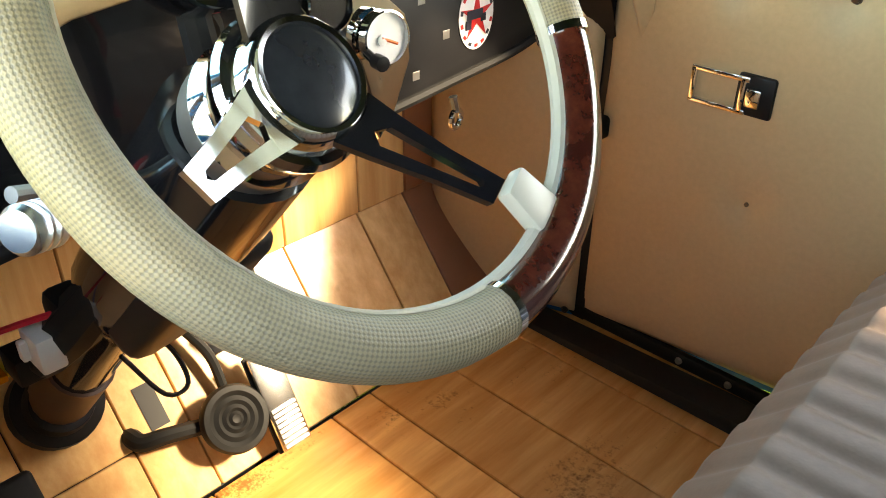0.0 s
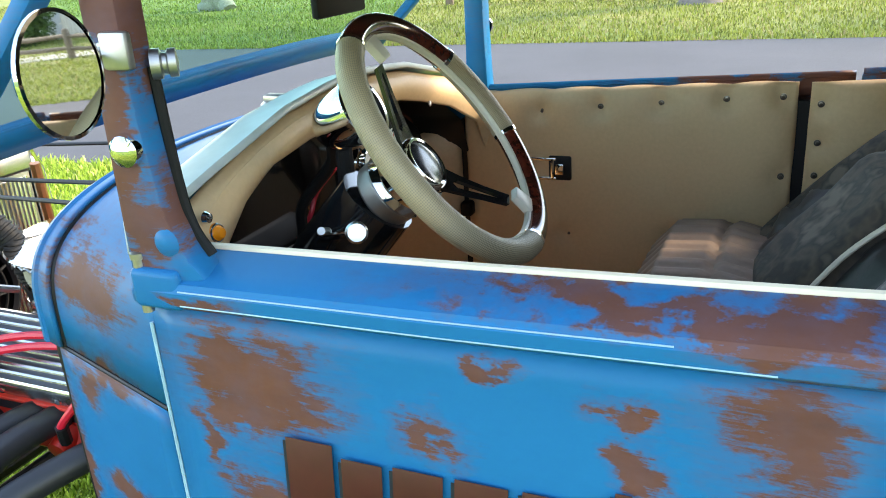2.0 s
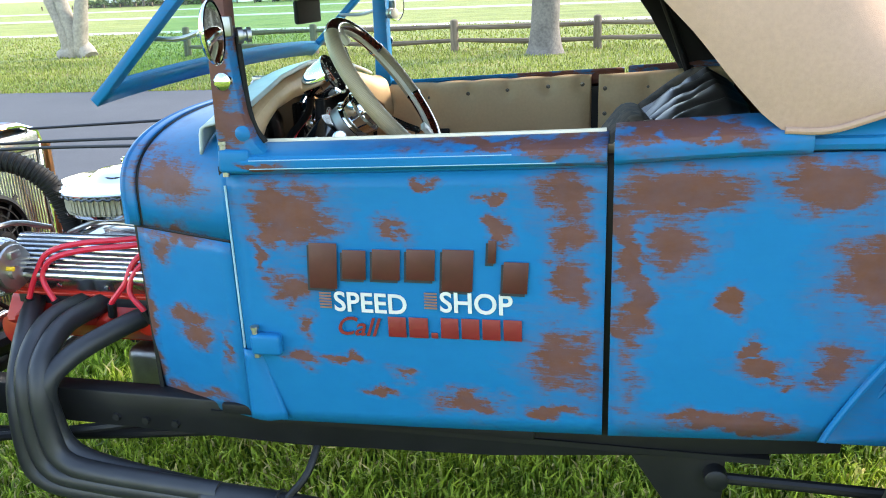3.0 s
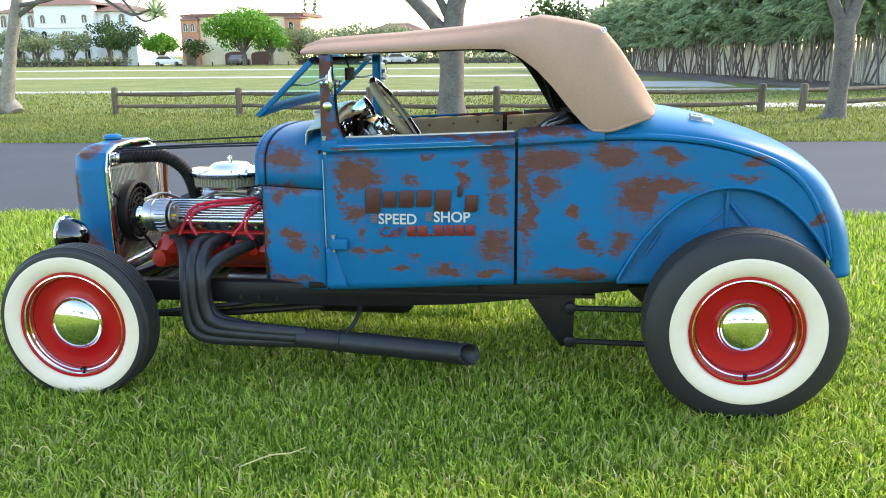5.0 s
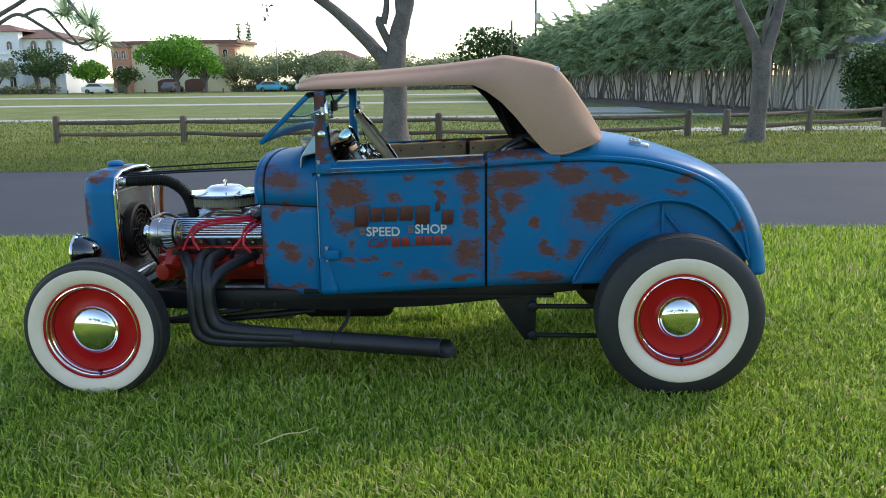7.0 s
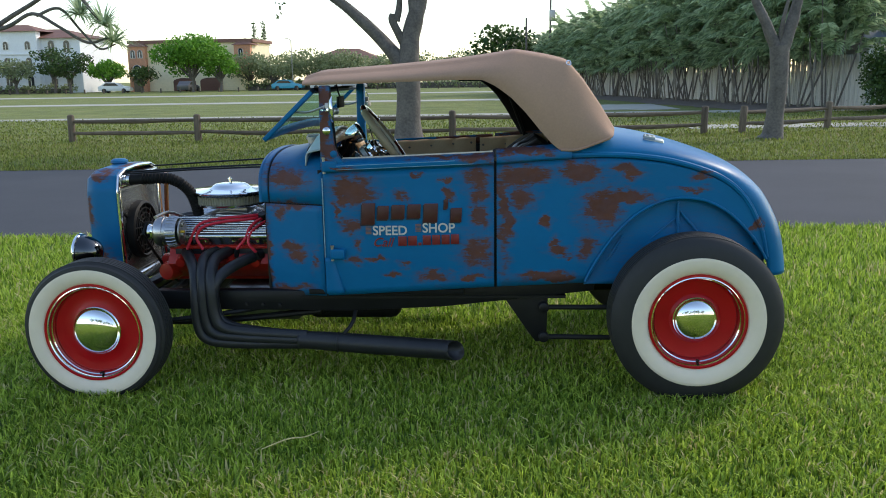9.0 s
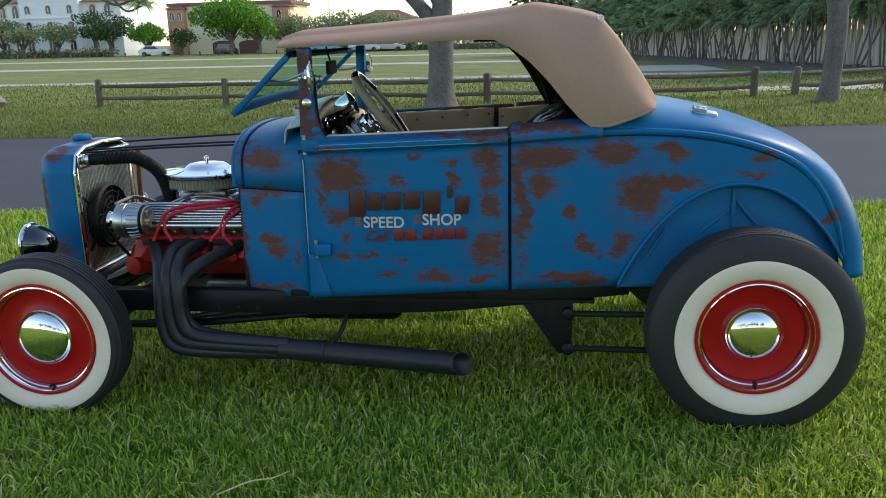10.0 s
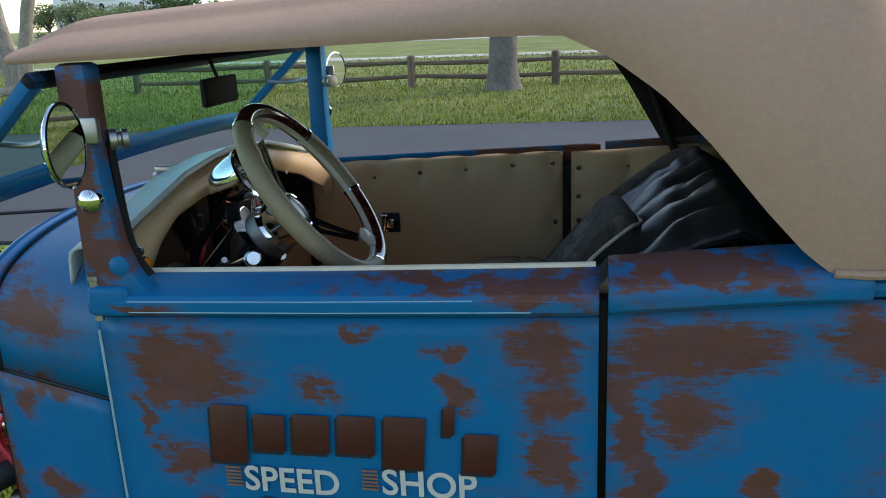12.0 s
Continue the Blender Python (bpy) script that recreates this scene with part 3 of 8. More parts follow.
def wavy_strip(name, y0, y1, z, x0, x1, material, wob, label, cat, n=160, h=0.03, skew=0.0):
    rng = random.Random(name + str(y0))
    bm = bmesh.new()
    prev = None
    for i in range(n + 1):
        x = x0 + (x1 - x0) * i / n
        tilt = skew * max(-60.0, min(60.0, x - 1.8))
        a = y0 + tilt + wob * noise.noise((x * 0.9, y0, 3)) + rng.uniform(-wob, wob) * 0.3
        c = y1 + tilt + wob * noise.noise((x * 0.9, y1, 7)) + rng.uniform(-wob, wob) * 0.3
        cur = [bm.verts.new((x, a, z)), bm.verts.new((x, c, z)), bm.verts.new((x, a, z - h)), bm.verts.new((x, c, z - h))]
        if prev:
            bm.faces.new((prev[0], cur[0], cur[1], prev[1]))
            bm.faces.new((prev[2], cur[2], cur[0], prev[0]))
            bm.faces.new((prev[1], cur[1], cur[3], prev[3]))
        prev = cur
    return tagged(part(name, bm, material), label, cat, kind="structure")


wavy_strip("road", 3.25, 9.25, 0.004, -400, 400, M_ASPHALT, 0.05, "plain grey worn asphalt road without kerb", "road", 900, skew=0.043)
for _y, _w in ((26.5, 1.5), (46.0, 3.2), (72.0, 5.0)):
    wavy_strip("pavement", _y, _y + _w, 0.006, -160, 40, M_PATHSTUFF, 0.25, "pale sandy track across the field", "path", 240)
wavy_strip("pavement", 17.6, 19.2, 0.006, 7.0, 40, M_PATHSTUFF, 0.2, "pale sandy path beside the rail fence", "path", 60)
wavy_strip("pavement", 30.0, 36.0, 0.006, 4.0, 9.5, M_PATHSTUFF, 0.6, "pale sandy clearing at the hedge", "path", 30)

# ---- the car: body ----
car = thing("hot_rod_car", "worn blue roadster hot rod with tan soft top on grass", "car")
W_X = [0.66, 0.72, 1.02, 1.40, 1.80, 2.30, 2.51, 2.775, 2.92, 3.04]
W_Y = [0.405, 0.424, 0.525, 0.541, 0.550, 0.515, 0.494, 0.468, 0.451, 0.427]


def half_width(x):
    return lerp(x, W_X, W_Y)


def barrel(t):
    """How far the side stands in from its widest, over its height."""
    return -0.016 * max(0.0, 0.45 - t) ** 2 / 0.2 - 0.006 * max(0.0, t - 0.8)


def side_panel(x0, x1, zlow, zhigh, nu, nv, side=-1):
    return sheet(lambda u, v: (x0 + (x1 - x0) * u, side * (half_width(x0 + (x1 - x0) * u) + barrel(v)), zlow(x0 + (x1 - x0) * u) + v * (zhigh(x0 + (x1 - x0) * u) - zlow(x0 + (x1 - x0) * u))), nu, nv)


def bottom(x):
    return lerp(x, [0.70, 1.0, 1.8, 2.2], [0.398, 0.416, 0.467, 0.478])


def belt(x):
    w = max(0.0, min(0.07, (3.04 - x) * 0.9))
    return sum(belt_line(x + d * w) for d in (-1.0, -0.5, 0.0, 0.5, 1.0)) / 5


def belt_line(x):
    return lerp(x, [1.0, 1.78, 2.06, 2.3, 2.45, 2.58, 2.75, 2.85, 2.92, 2.98, 3.01, 3.03, 3.04], [0.998, 1.028, 1.046, 1.048, 1.036, 1.015, 0.963, 0.912, 0.845, 0.757, 0.69, 0.60, 0.53])


# Cowl: lower side panels, domed tank with a rolled front lip
def cowl_top(x, q):
    """Section of the tank at x; q runs 0 to 1 from one side over the top to the other."""
    a = math.pi * q
    w, zs = half_width(x), 0.846
    h = lerp(x, [0.70, 0.76, 0.9, 1.0], [0.208, 0.222, 0.243, 0.258])
    c, s = math.cos(a), math.sin(a)
    crown = 0.88 * abs(s) ** 0.42 + 0.12 * (1 - abs(c) ** 1.24)
    return (x, -w * math.copysign(abs(c) ** 0.62, c), zs + h * crown)


def cowl_height(x, y):
    """Height of the tank's skin at x, y."""
    q = math.acos(min(1.0, (abs(y) / half_width(x)) ** (1 / 0.62))) / math.pi
    return cowl_top(x, q)[2]


def cowl_rim(y):
    """Upper edge of the pale strip under the windscreen."""
    return lerp(abs(y), [0, 0.08, 0.20, 0.30, 0.37, 0.46, 0.50, 0.53], [1.162, 1.158, 1.146, 1.123, 1.107, 1.084, 1.062, 1.02])


def rim_strip(u, v):
    """Raised strip behind the tank; u across, v from its foot back to the dash."""
    y = -0.455 + 0.91 * u
    top = cowl_rim(y)
    foot = min(cowl_height(0.93, y) + 0.003, top - 0.02)
    x = lerp(v, [0, 0.3, 0.4, 0.93, 1], [0.934, 0.938, 0.946, 1.018, 1.021])
    return (x, y, lerp(v, [0, 0.3, 0.4, 0.93, 1], [foot, top - 0.020, top - 0.013, top + 0.003, top - 0.003]))


cowl = part("cowl", sheet(lambda u, v: cowl_top(0.715 + 0.305 * u, v), 14, 60), M_COWL, car, "worn blue cowl with brown rubbed patches", solid=0.008, offset=-1)
part("cowl_lip", tube([cowl_top(0.708, q / 40) for q in range(41)], 0.013, 8, 2), M_COWL, car)
part("cowl_band", sheet(lambda u, v: tuple(c + d for c, d in zip(cowl_top(0.703 + 0.040 * u, v), (0, -0.006 * math.cos(math.pi * v), 0.007 * math.sin(math.pi * v) * math.sin(math.pi * (0.15 + 0.7 * u))))), 6, 60), M_COWL, car, solid=0.006)
part("cowl_groove", tube([cowl_top(0.746, q / 40) for q in range(41)], 0.0035, 6, 2), M_BLACK, car)
for _s in (-1, 1):
    part("cowl_side", side_panel(0.725, 1.012, bottom, lambda x: 0.840, 8, 14, _s), M_COWL, car, solid=0.008, offset=0)
    part("cowl_seam", tube([(x, _s * (half_width(x) + 0.001), 0.843) for x in np.linspace(0.725, 1.012, 6)], 0.003, 6, 2), M_BLACK, car)
part("cowl_strip", sheet(rim_strip, 60, 12), M_STRIP, car, "pale grey painted strip under the windscreen", solid=0.006, offset=-1)
# firewall
_fw = [(-0.43, 0.43), (-0.43, 0.86), (-0.40, 0.985), (-0.30, 1.025), (0, 1.04), (0.30, 1.025), (0.40, 0.985), (0.43, 0.86), (0.43, 0.43)]
part("firewall", prism(_fw, 0.722, 0.732, "yz"), M_BLACK, car)
part("filler_cap", join(lathe([(0, 0), (0.034, 0), (0.034, 0.018), (0.040, 0.020), (0.040, 0.032), (0.034, 0.038), (0, 0.04)], 24, (0.88, 0.0, 1.084)), box(0.845, -0.012, 1.117, 0.915, 0.012, 1.131, 0.004)), M_STEEL, car, "dark metal fuel filler cap")

DOOR_X0, DOOR_X1 = 1.022, 1.790
# section of a door or quarter top, outward offset and height over the belt's lower edge
TOP_SECTION = [(-0.004, -0.012), (0.000, -0.004), (0.016, 0.000), (0.022, 0.005), (0.023, 0.018), (0.018, 0.026), (0.006, 0.031), (-0.014, 0.036), (-0.038, 0.041), (-0.052, 0.043), (-0.060, 0.038), (-0.060, 0.010)]


def top_rail(x0, x1, side, nu=16, lift=0.0):
    def f(u, v):
        x = x0 + (x1 - x0) * u
        k = v * (len(TOP_SECTION) - 1)
        dy = lerp(k, range(len(TOP_SECTION)), [p[0] for p in TOP_SECTION])
        if side > 0:
            dy = max(dy, -0.018 - 0.1 * (dy + 0.046))
        dz = lerp(k, range(len(TOP_SECTION)), [p[1] for p in TOP_SECTION])
        return (x, side * (half_width(x) + barrel(0.95) + dy), belt(x) + dz + lift * max(0.0, dz) / 0.043)
    return sheet(f, nu, (len(TOP_SECTION) - 1) * 2)


def build_door(side):
    skin = part("door", join(side_panel(DOOR_X0, DOOR_X1, bottom, lambda x: belt(x) - 0.012, 24, 18, side), top_rail(DOOR_X0, DOOR_X1, side, 24, 0.010 if side > 0 else 0.0)), M_DOOR, car, "blue door worn to brown in patches", solid=0.006, offset=0)
    # two pinstripes on the belt
    for dz in (0.004, 0.021):
        x1 = 1.62 if dz > 0.01 else 1.70
        part("pinstripe", tube([(x, side * (half_width(x) + 0.0235), belt(x) + dz) for x in np.linspace(1.09, x1, 10)], 0.0011, 5, 2), M_PIN, skin, "thin pale pinstripe")
    if side < 0:
        part("edge_piping", tube([(x, side * (half_width(x) - 0.052), belt(x) + 0.046) for x in np.linspace(DOOR_X0 + 0.06, DOOR_X1 - 0.005, 14)], 0.0055, 8, 2), M_CREAMTRIM, skin, "cream edge piping")
    # hinges with their pins
    for hx, hz, nm in ((1.050, 1.022, "upper"), (1.072, 0.622, "lower")):
        y = side * (half_width(hx) + 0.012)
        h = part("hinge", box(hx - 0.028, y - 0.013, hz - 0.026, hx + 0.040, y + 0.013, hz + 0.022, 0.008, 3), M_COWL, skin, "blue strap hinge")
        part("hinge_pin", lathe([(0, -0.034), (0.007, -0.034), (0.007, 0.030), (0.009, 0.031), (0.009, 0.038), (0, 0.040)], 12, (hx - 0.018, y + side * 0.002, hz)), M_STEEL, h)
    # bright line of the door's front edge and the flare at its foot
    part("edge_strip", tube([(DOOR_X0 - 0.004, side * (half_width(1.02) + 0.002), z) for z in np.linspace(0.44, 0.965, 8)], 0.0025, 6, 2), M_PIN, skin)
    foot = sheet(lambda u, v: (1.018 + 0.085 * u * (1 - 0.55 * v), side * (half_width(1.05) + 0.006 - 0.010 * u + 0.012 * math.sin(math.pi * u)), 0.432 + 0.17 * v), 8, 8)
    part("door_foot", foot, M_DOOR, skin, solid=0.004)
    return skin


door_left = build_door(-1)
door_right = build_door(1)


# Rear: side panels over the arches, deck and tail in one shell
ARCH_X = [2.20, 2.215, 2.26, 2.33, 2.42, 2.52, 2.62, 2.74, 2.85, 2.94, 3.01, 3.04]
ARCH_Z = [0.480, 0.520, 0.602, 0.702, 0.790, 0.845, 0.864, 0.848, 0.788, 0.700, 0.610, 0.545]


def arch(x):
    w = max(0.0, min(0.04, x - 2.20, 3.04 - x))
    return bottom(x) if x <= 2.20 else sum(lerp(x + d * w, ARCH_X, ARCH_Z) for d in (-1.0, -0.5, 0.0, 0.5, 1.0)) / 5


def quarter_xs():
    return np.concatenate([np.linspace(1.802, 2.195, 12), np.linspace(2.205, 3.04, 44)])


def quarter_bm(side):
    xs = quarter_xs()
    nv = 14
    bm = bmesh.new()
    g = []
    for x in xs:
        lo, hi = arch(x), max(arch(x) + 0.012, belt(x) - 0.004)
        g.append([bm.verts.new((x, side * (half_width(x) + barrel((lo + (hi - lo) * j / nv - 0.45) / 0.57)), lo + (hi - lo) * j / nv)) for j in range(nv + 1)])
    for i in range(len(xs) - 1):
        for j in range(nv):
            bm.faces.new((g[i][j], g[i + 1][j], g[i + 1][j + 1], g[i][j + 1]))
    return bm


CROWN_X = [2.16, 2.40, 2.62, 2.87, 3.03, 3.115, 3.160, 3.185]
CROWN_Z = [1.165, 1.142, 1.097, 1.008, 0.892, 0.765, 0.64, 0.49]
BELT_X = [2.06, 2.3, 2.51, 2.775, 2.92, 2.99, 3.028, 3.042]


def flowing(k, ys):
    """A smooth curve through evenly spaced values."""
    i = min(len(ys) - 2, int(k))
    t = k - i
    a, b, c, d = ys[max(0, i - 1)], ys[i], ys[i + 1], ys[min(len(ys) - 1, i + 2)]
    return 0.5 * (2 * b + (c - a) * t + (2 * a - 5 * b + 4 * c - d) * t * t + (3 * b - a - 3 * c + d) * t ** 3)


def deck_point(u, v):
    k = u * 7
    xb, xc, zc = flowing(k, BELT_X), flowing(k, CROWN_X), flowing(k, CROWN_Z)
    zb = belt(xb) + 0.004
    if k > 6:
        zb = lerp(k, [6, 7], [belt(3.028) + 0.004, 0.49])
    w = half_width(xb) + 0.002
    a = math.pi * v
    c, s = math.cos(a), math.sin(a)
    b = abs(s) ** 0.75
    return (xb + (xc - xb) * b, -w * math.copysign(abs(c) ** 0.75, c), zb + (zc - zb) * b)


deck = part("rear_deck", sheet(deck_point, 42, 40), M_QUARTER, car, "rounded blue rear deck", solid=0.006, offset=-1)
for _s in (-1, 1):
    q = part("quarter_panel", quarter_bm(_s), M_QUARTER, car, "blue rear quarter panel with brown worn patches", solid=0.007, offset=0)
    part("quarter_top", top_rail(1.802, 2.13, _s, 10, 0.013), M_QUARTER, q, solid=0.006)
    # belt bead that follows the deck down to the tail
    part("belt_moulding", tube([(x, _s * (half_width(x) + 0.001), belt(x) + 0.012) for x in np.linspace(1.83, 3.035, 40)], [0.013] * 30 + [0.008], 8, 2), M_QUARTER, q)
    part("arch_lip", tube([(x, _s * (half_width(x) + 0.002), arch(x)) for x in [2.202, 2.208, 2.22, *np.linspace(2.235, 3.03, 40)]], 0.007, 8, 2), M_QUARTER, q)
    wl = part("wheel_well", sheet(lambda u, v: (2.198 + 0.835 * u, _s * (half_width(2.198 + 0.835 * u) - 0.022 - 0.02 * v), 0.468 + v * (arch(2.198 + 0.835 * u) + 0.006 - 0.468)), 44, 10), M_BLUE, q, "blue inner wheel well panel with pressed ribs", solid=0.006)
    for a, b_ in (((2.618, 0.838), (2.620, 0.69)), ((2.608, 0.762), (2.34, 0.535)), ((2.632, 0.792), (2.71, 0.70)), ((2.372, 0.69), (2.285, 0.54))):
        yy = _s * (half_width(a[0]) - 0.028)
        part("pressed_rib", tube([(a[0], yy, a[1]), ((a[0] + b_[0]) / 2, yy + _s * 0.002, (a[1] + b_[1]) / 2), (b_[0], yy, b_[1])], [0.0045, 0.009, 0.0045], 8, 4), M_BLUE, wl)
    for bx, bz in ((2.353, 0.748), (2.905, 0.74), (2.975, 0.64)):
        part("bolt", lathe([(0, 0.004), (0.006, 0.003), (0.008, 0), (0.008, -0.004)], 10, (bx, _s * (half_width(bx) - 0.010), bz), (0, _s, 0)), M_BLACK, wl)
DL = Matrix.Translation((2.515, -0.350, 1.098)) @ Matrix.Rotation(radians(10), 4, "Y") @ Matrix.Rotation(radians(16), 4, "X")
latch_ = part("deck_latch", place(join(box(-0.045, -0.018, -0.012, 0.048, 0.018, 0.014, 0.006, 2), box(0.000, -0.016, 0.010, 0.046, 0.016, 0.018, 0.004)), DL), M_PALEALU, car, "small pale metal latch on the deck")
part("latch_grip", place(join(*[box(-0.043 + 0.020 * k, -0.014, 0.020, -0.037 + 0.020 * k, 0.014, 0.027, 0.001) for k in range(3)], box(-0.046, -0.016, 0.012, 0.004, -0.010, 0.029, 0.002), box(-0.046, 0.010, 0.012, 0.004, 0.016, 0.029, 0.002)), DL), M_PALEALU, latch_)

# lettering on the driver's door; the name and the number are plain bars
def on_door(bm, x, z):
    y = -(half_width(x + 0.15) + 0.0042)
    return place(bm, Matrix.Translation((x, y, z)) @ Matrix.Rotation(radians(90), 4, "X"))


def bar_word(x, z, widths, heights, gap, material, shade, lean=0.0, rise=0.0):
    k = x
    for i, (w_, h_) in enumerate(zip(widths, heights)):
        zz = z + rise * i
        o = [(0, 0), (w_, 0), (w_ + lean * h_, h_), (lean * h_, h_)]
        if shade:
            part("letter_bar", on_door(prism([(a - 0.005, c - 0.006) for a, c in o], -0.0004, 0.0004, "xy"), k, zz), shade, door_left)
        b = prism(o, 0.0006, 0.0016, "xy", 0.0003)
        part("letter_bar", on_door(b, k, zz), material, door_left)
        k += w_ + gap


for _x, _z, _w, _h in ((1.192, 0.756, 0.060, 0.098), (1.266, 0.780, 0.050, 0.062), (1.330, 0.782, 0.058, 0.064), (1.402, 0.785, 0.058, 0.064), (1.474, 0.766, 0.062, 0.086), (1.568, 0.828, 0.016, 0.046), (1.596, 0.768, 0.048, 0.064)):
    bar_word(_x, _z, [_w], [_h], 0.0, M_BARS_DARK, M_SHADOWLINE, 0.06)
for _x, _t, _z in ((1.211, "SPEED", 0.709), (1.437, "SHOP", 0.721)):
    for _k in range(6):
        part("stripe_bar", on_door(prism([(0, 0.004 + _k * 0.0062), (0.026, 0.004 + _k * 0.0062), (0.026, 0.0075 + _k * 0.0062), (0, 0.0075 + _k * 0.0062)], 0, 0.0008, "xy"), _x, _z), M_FLAGBAR, door_left)
    part("lettering", on_door(place(letters(_t, 0.060, 0.0006, 0.0, 0.0010), Matrix.Diagonal((0.97, 1, 1, 1))), _x + 0.031, _z), M_LETTER_WHITE, door_left, "white painted word " + _t)
part("lettering", on_door(letters("Call", 0.058, 0.0006, 0.35, 0.0006), 1.240, 0.656), M_BARS_RED, door_left, "red slanted word Call")
bar_word(1.358, 0.659, [0.038, 0.040, 0.014, 0.036, 0.036, 0.036, 0.036], [0.044, 0.044, 0.012, 0.044, 0.044, 0.044, 0.044], 0.0065, M_BARS_RED, None, 0.0, 0.0015)

for _s in (-1, 1):
    part("door_shut", box(1.778, min(_s * 0.505, _s * 0.527), 0.46, 1.816, max(_s * 0.505, _s * 0.527), 1.035, 0.002), M_BLACK, car, "black door shut face")
# windscreen posts, frame and glass swung open from the top
for _s in (-1, 1):
    y = _s * 0.520
    o = [(1.016, 1.01), (1.072, 1.02), (1.068, 1.11), (1.066, 1.22), (1.068, 1.375), (1.022, 1.375), (1.020, 1.18)] if _s > 0 else [(1.016, 1.01), (1.128, 1.03), (1.100, 1.06), (1.082, 1.11), (1.070, 1.22), (1.072, 1.375), (1.022, 1.375), (1.020, 1.18)]
    post = part("windscreen_post", prism(o, y - 0.022, y + 0.022, "xz", 0.009), M_POST if _s < 0 else M_BLUE, car, "blue cast windscreen post worn to brown" if _s < 0 else "dark blue cast windscreen post")
    if _s < 0:
        part("seal_strip", tube([(1.110, y - _s * 0.012, 1.052), (1.090, y - _s * 0.012, 1.085), (1.080, y - _s * 0.012, 1.14), (1.074, y - _s * 0.012, 1.26)], 0.006, 8, 5), M_RUBBERBLACK, post, "black rubber seal")
    part("dome_nut", lathe([(0, 0.016), (0.010, 0.014), (0.017, 0.008), (0.019, 0), (0.019, -0.004)], 20, (1.052, y + _s * 0.023, 1.178), (0.1, _s, 0)), M_CHROME, post, "chrome dome nut")
    if _s < 0:
        part("boss", lathe([(0, 0.006), (0.010, 0.005), (0.017, 0)], 16, (1.078, y + _s * 0.021, 1.075), (0, _s, 0)), M_BLUE, post)
    part("clamp_knob", join(lathe([(0, 0), (0.016, 0), (0.016, 0.010), (0.011, 0.012), (0.011, 0.016), (0.015, 0.018), (0.015, 0.026), (0, 0.028)], 18, (1.075, y - _s * 0.010, 1.262), (0.8, -_s * 0.6, 0))), M_STEEL, post, "ribbed metal clamp knob")
    part("swing_bracket", join(box(1.050, y + _s * 0.020, 1.262, 1.085, y + _s * 0.032, 1.30, 0.004), tube([(1.06, y + _s * 0.026, 1.29), (0.98, y + _s * 0.026, 1.262), (0.90, y + _s * 0.012, 1.262)], 0.005, 8, 4)), M_STEEL, post, "steel swing arm")
WS_TOP, WS_LOW = Vector((1.000, 0, 1.352)), Vector((0.784, 0, 1.150))
_d = (WS_LOW - WS_TOP).normalized()
_nrm = Vector((_d.z, 0, -_d.x))


def ws(y, k, off=0.0):
    return WS_TOP + _d * k + _nrm * off + Vector((0, y, 0))


WS_LEN = (WS_LOW - WS_TOP).length
def arch_len(u):
    """The lower edge is arched to clear the cowl."""
    return WS_LEN - 0.030 * max(0.0, 1 - (2 * u - 1) ** 2) ** 0.8


windscreen = part("windscreen", sheet(lambda u, v: ws(-0.550 + 1.100 * u, 0.01 + (arch_len(u) - 0.02) * v), 24, 2), M_GLASS, car, "tinted windscreen glass swung open", smooth=0, solid=0.004)
windscreen.visible_shadow = False
for k0, k1, y0, y1 in ((-0.012, 0.008, -0.572, 0.572), (-0.012, WS_LEN + 0.012, -0.572, -0.542), (-0.012, WS_LEN + 0.012, 0.542, 0.572)):
    b = box(0, y0, -0.010, k1 - k0, y1, 0.010, 0.004)
    m = Matrix.Translation(ws(0, k0)) @ Matrix(((_d.x, 0, _nrm.x, 0), (0, 1, 0, 0), (_d.z, 0, _nrm.z, 0), (0, 0, 0, 1)))
    # upper bar black instead of blue: shade under the roof, painted in
    part("frame_bar", place(b, m), M_BLUE if k1 > 0.1 else M_BLACK, windscreen, "blue windscreen frame bar" if k1 > 0.1 else "upper frame bar blackened for the shade under the roof")
part("lower_bow", sheet(lambda u, v: ws(-0.570 + 1.140 * u, arch_len(u) - 0.034 + 0.046 * v), 40, 2), M_BLUE, windscreen, "arched blue lower frame", solid=0.020, offset=0)
part("bow_groove", sheet(lambda u, v: ws(-0.542 + 1.084 * u, arch_len(u) - 0.014 + 0.004 * v, 0.0105), 40, 1), M_BLACK, windscreen, solid=0.001)

# mirrors
def round_mirror(name, at, face, radius, arm, label, squash=(1, 1, 1)):
    mir = part(name, lathe([(0, -0.014), (radius * 0.55, -0.012), (radius * 0.9, -0.006), (radius, 0), (radius, 0.004), (radius * 0.94, 0.005)], 36, at, face, squash), M_CHROME, car, label)
    part("mirror_glass", lathe([(0, 0.0035), (radius * 0.95, 0.0035), (radius * 0.95, 0.001)], 36, at, face, squash), M_MIRROR, mir)
    part("mirror_arm", tube(arm, 0.005, 8, 5), M_CHROME, mir)
    return mir


round_mirror("door_mirror", (1.100, -0.650, 1.275), (1.0, 0.18, 0.03), 0.057, [(1.08, -0.650, 1.275), (1.045, -0.60, 1.27), (1.045, -0.545, 1.28)], "round chrome rear view mirror on the post")
round_mirror("door_mirror", (1.040, 0.690, 1.280), (1.0, -0.30, 0.0), 0.050, [(1.02, 0.690, 1.28), (1.0, 0.64, 1.29), (1.04, 0.545, 1.30)], "round chrome rear view mirror on the far post")
im = part("inside_mirror", box(1.02, -0.105, 1.262, 1.034, 0.045, 1.318, 0.006), M_RUBBERBLACK, car, "black rectangular inside mirror")
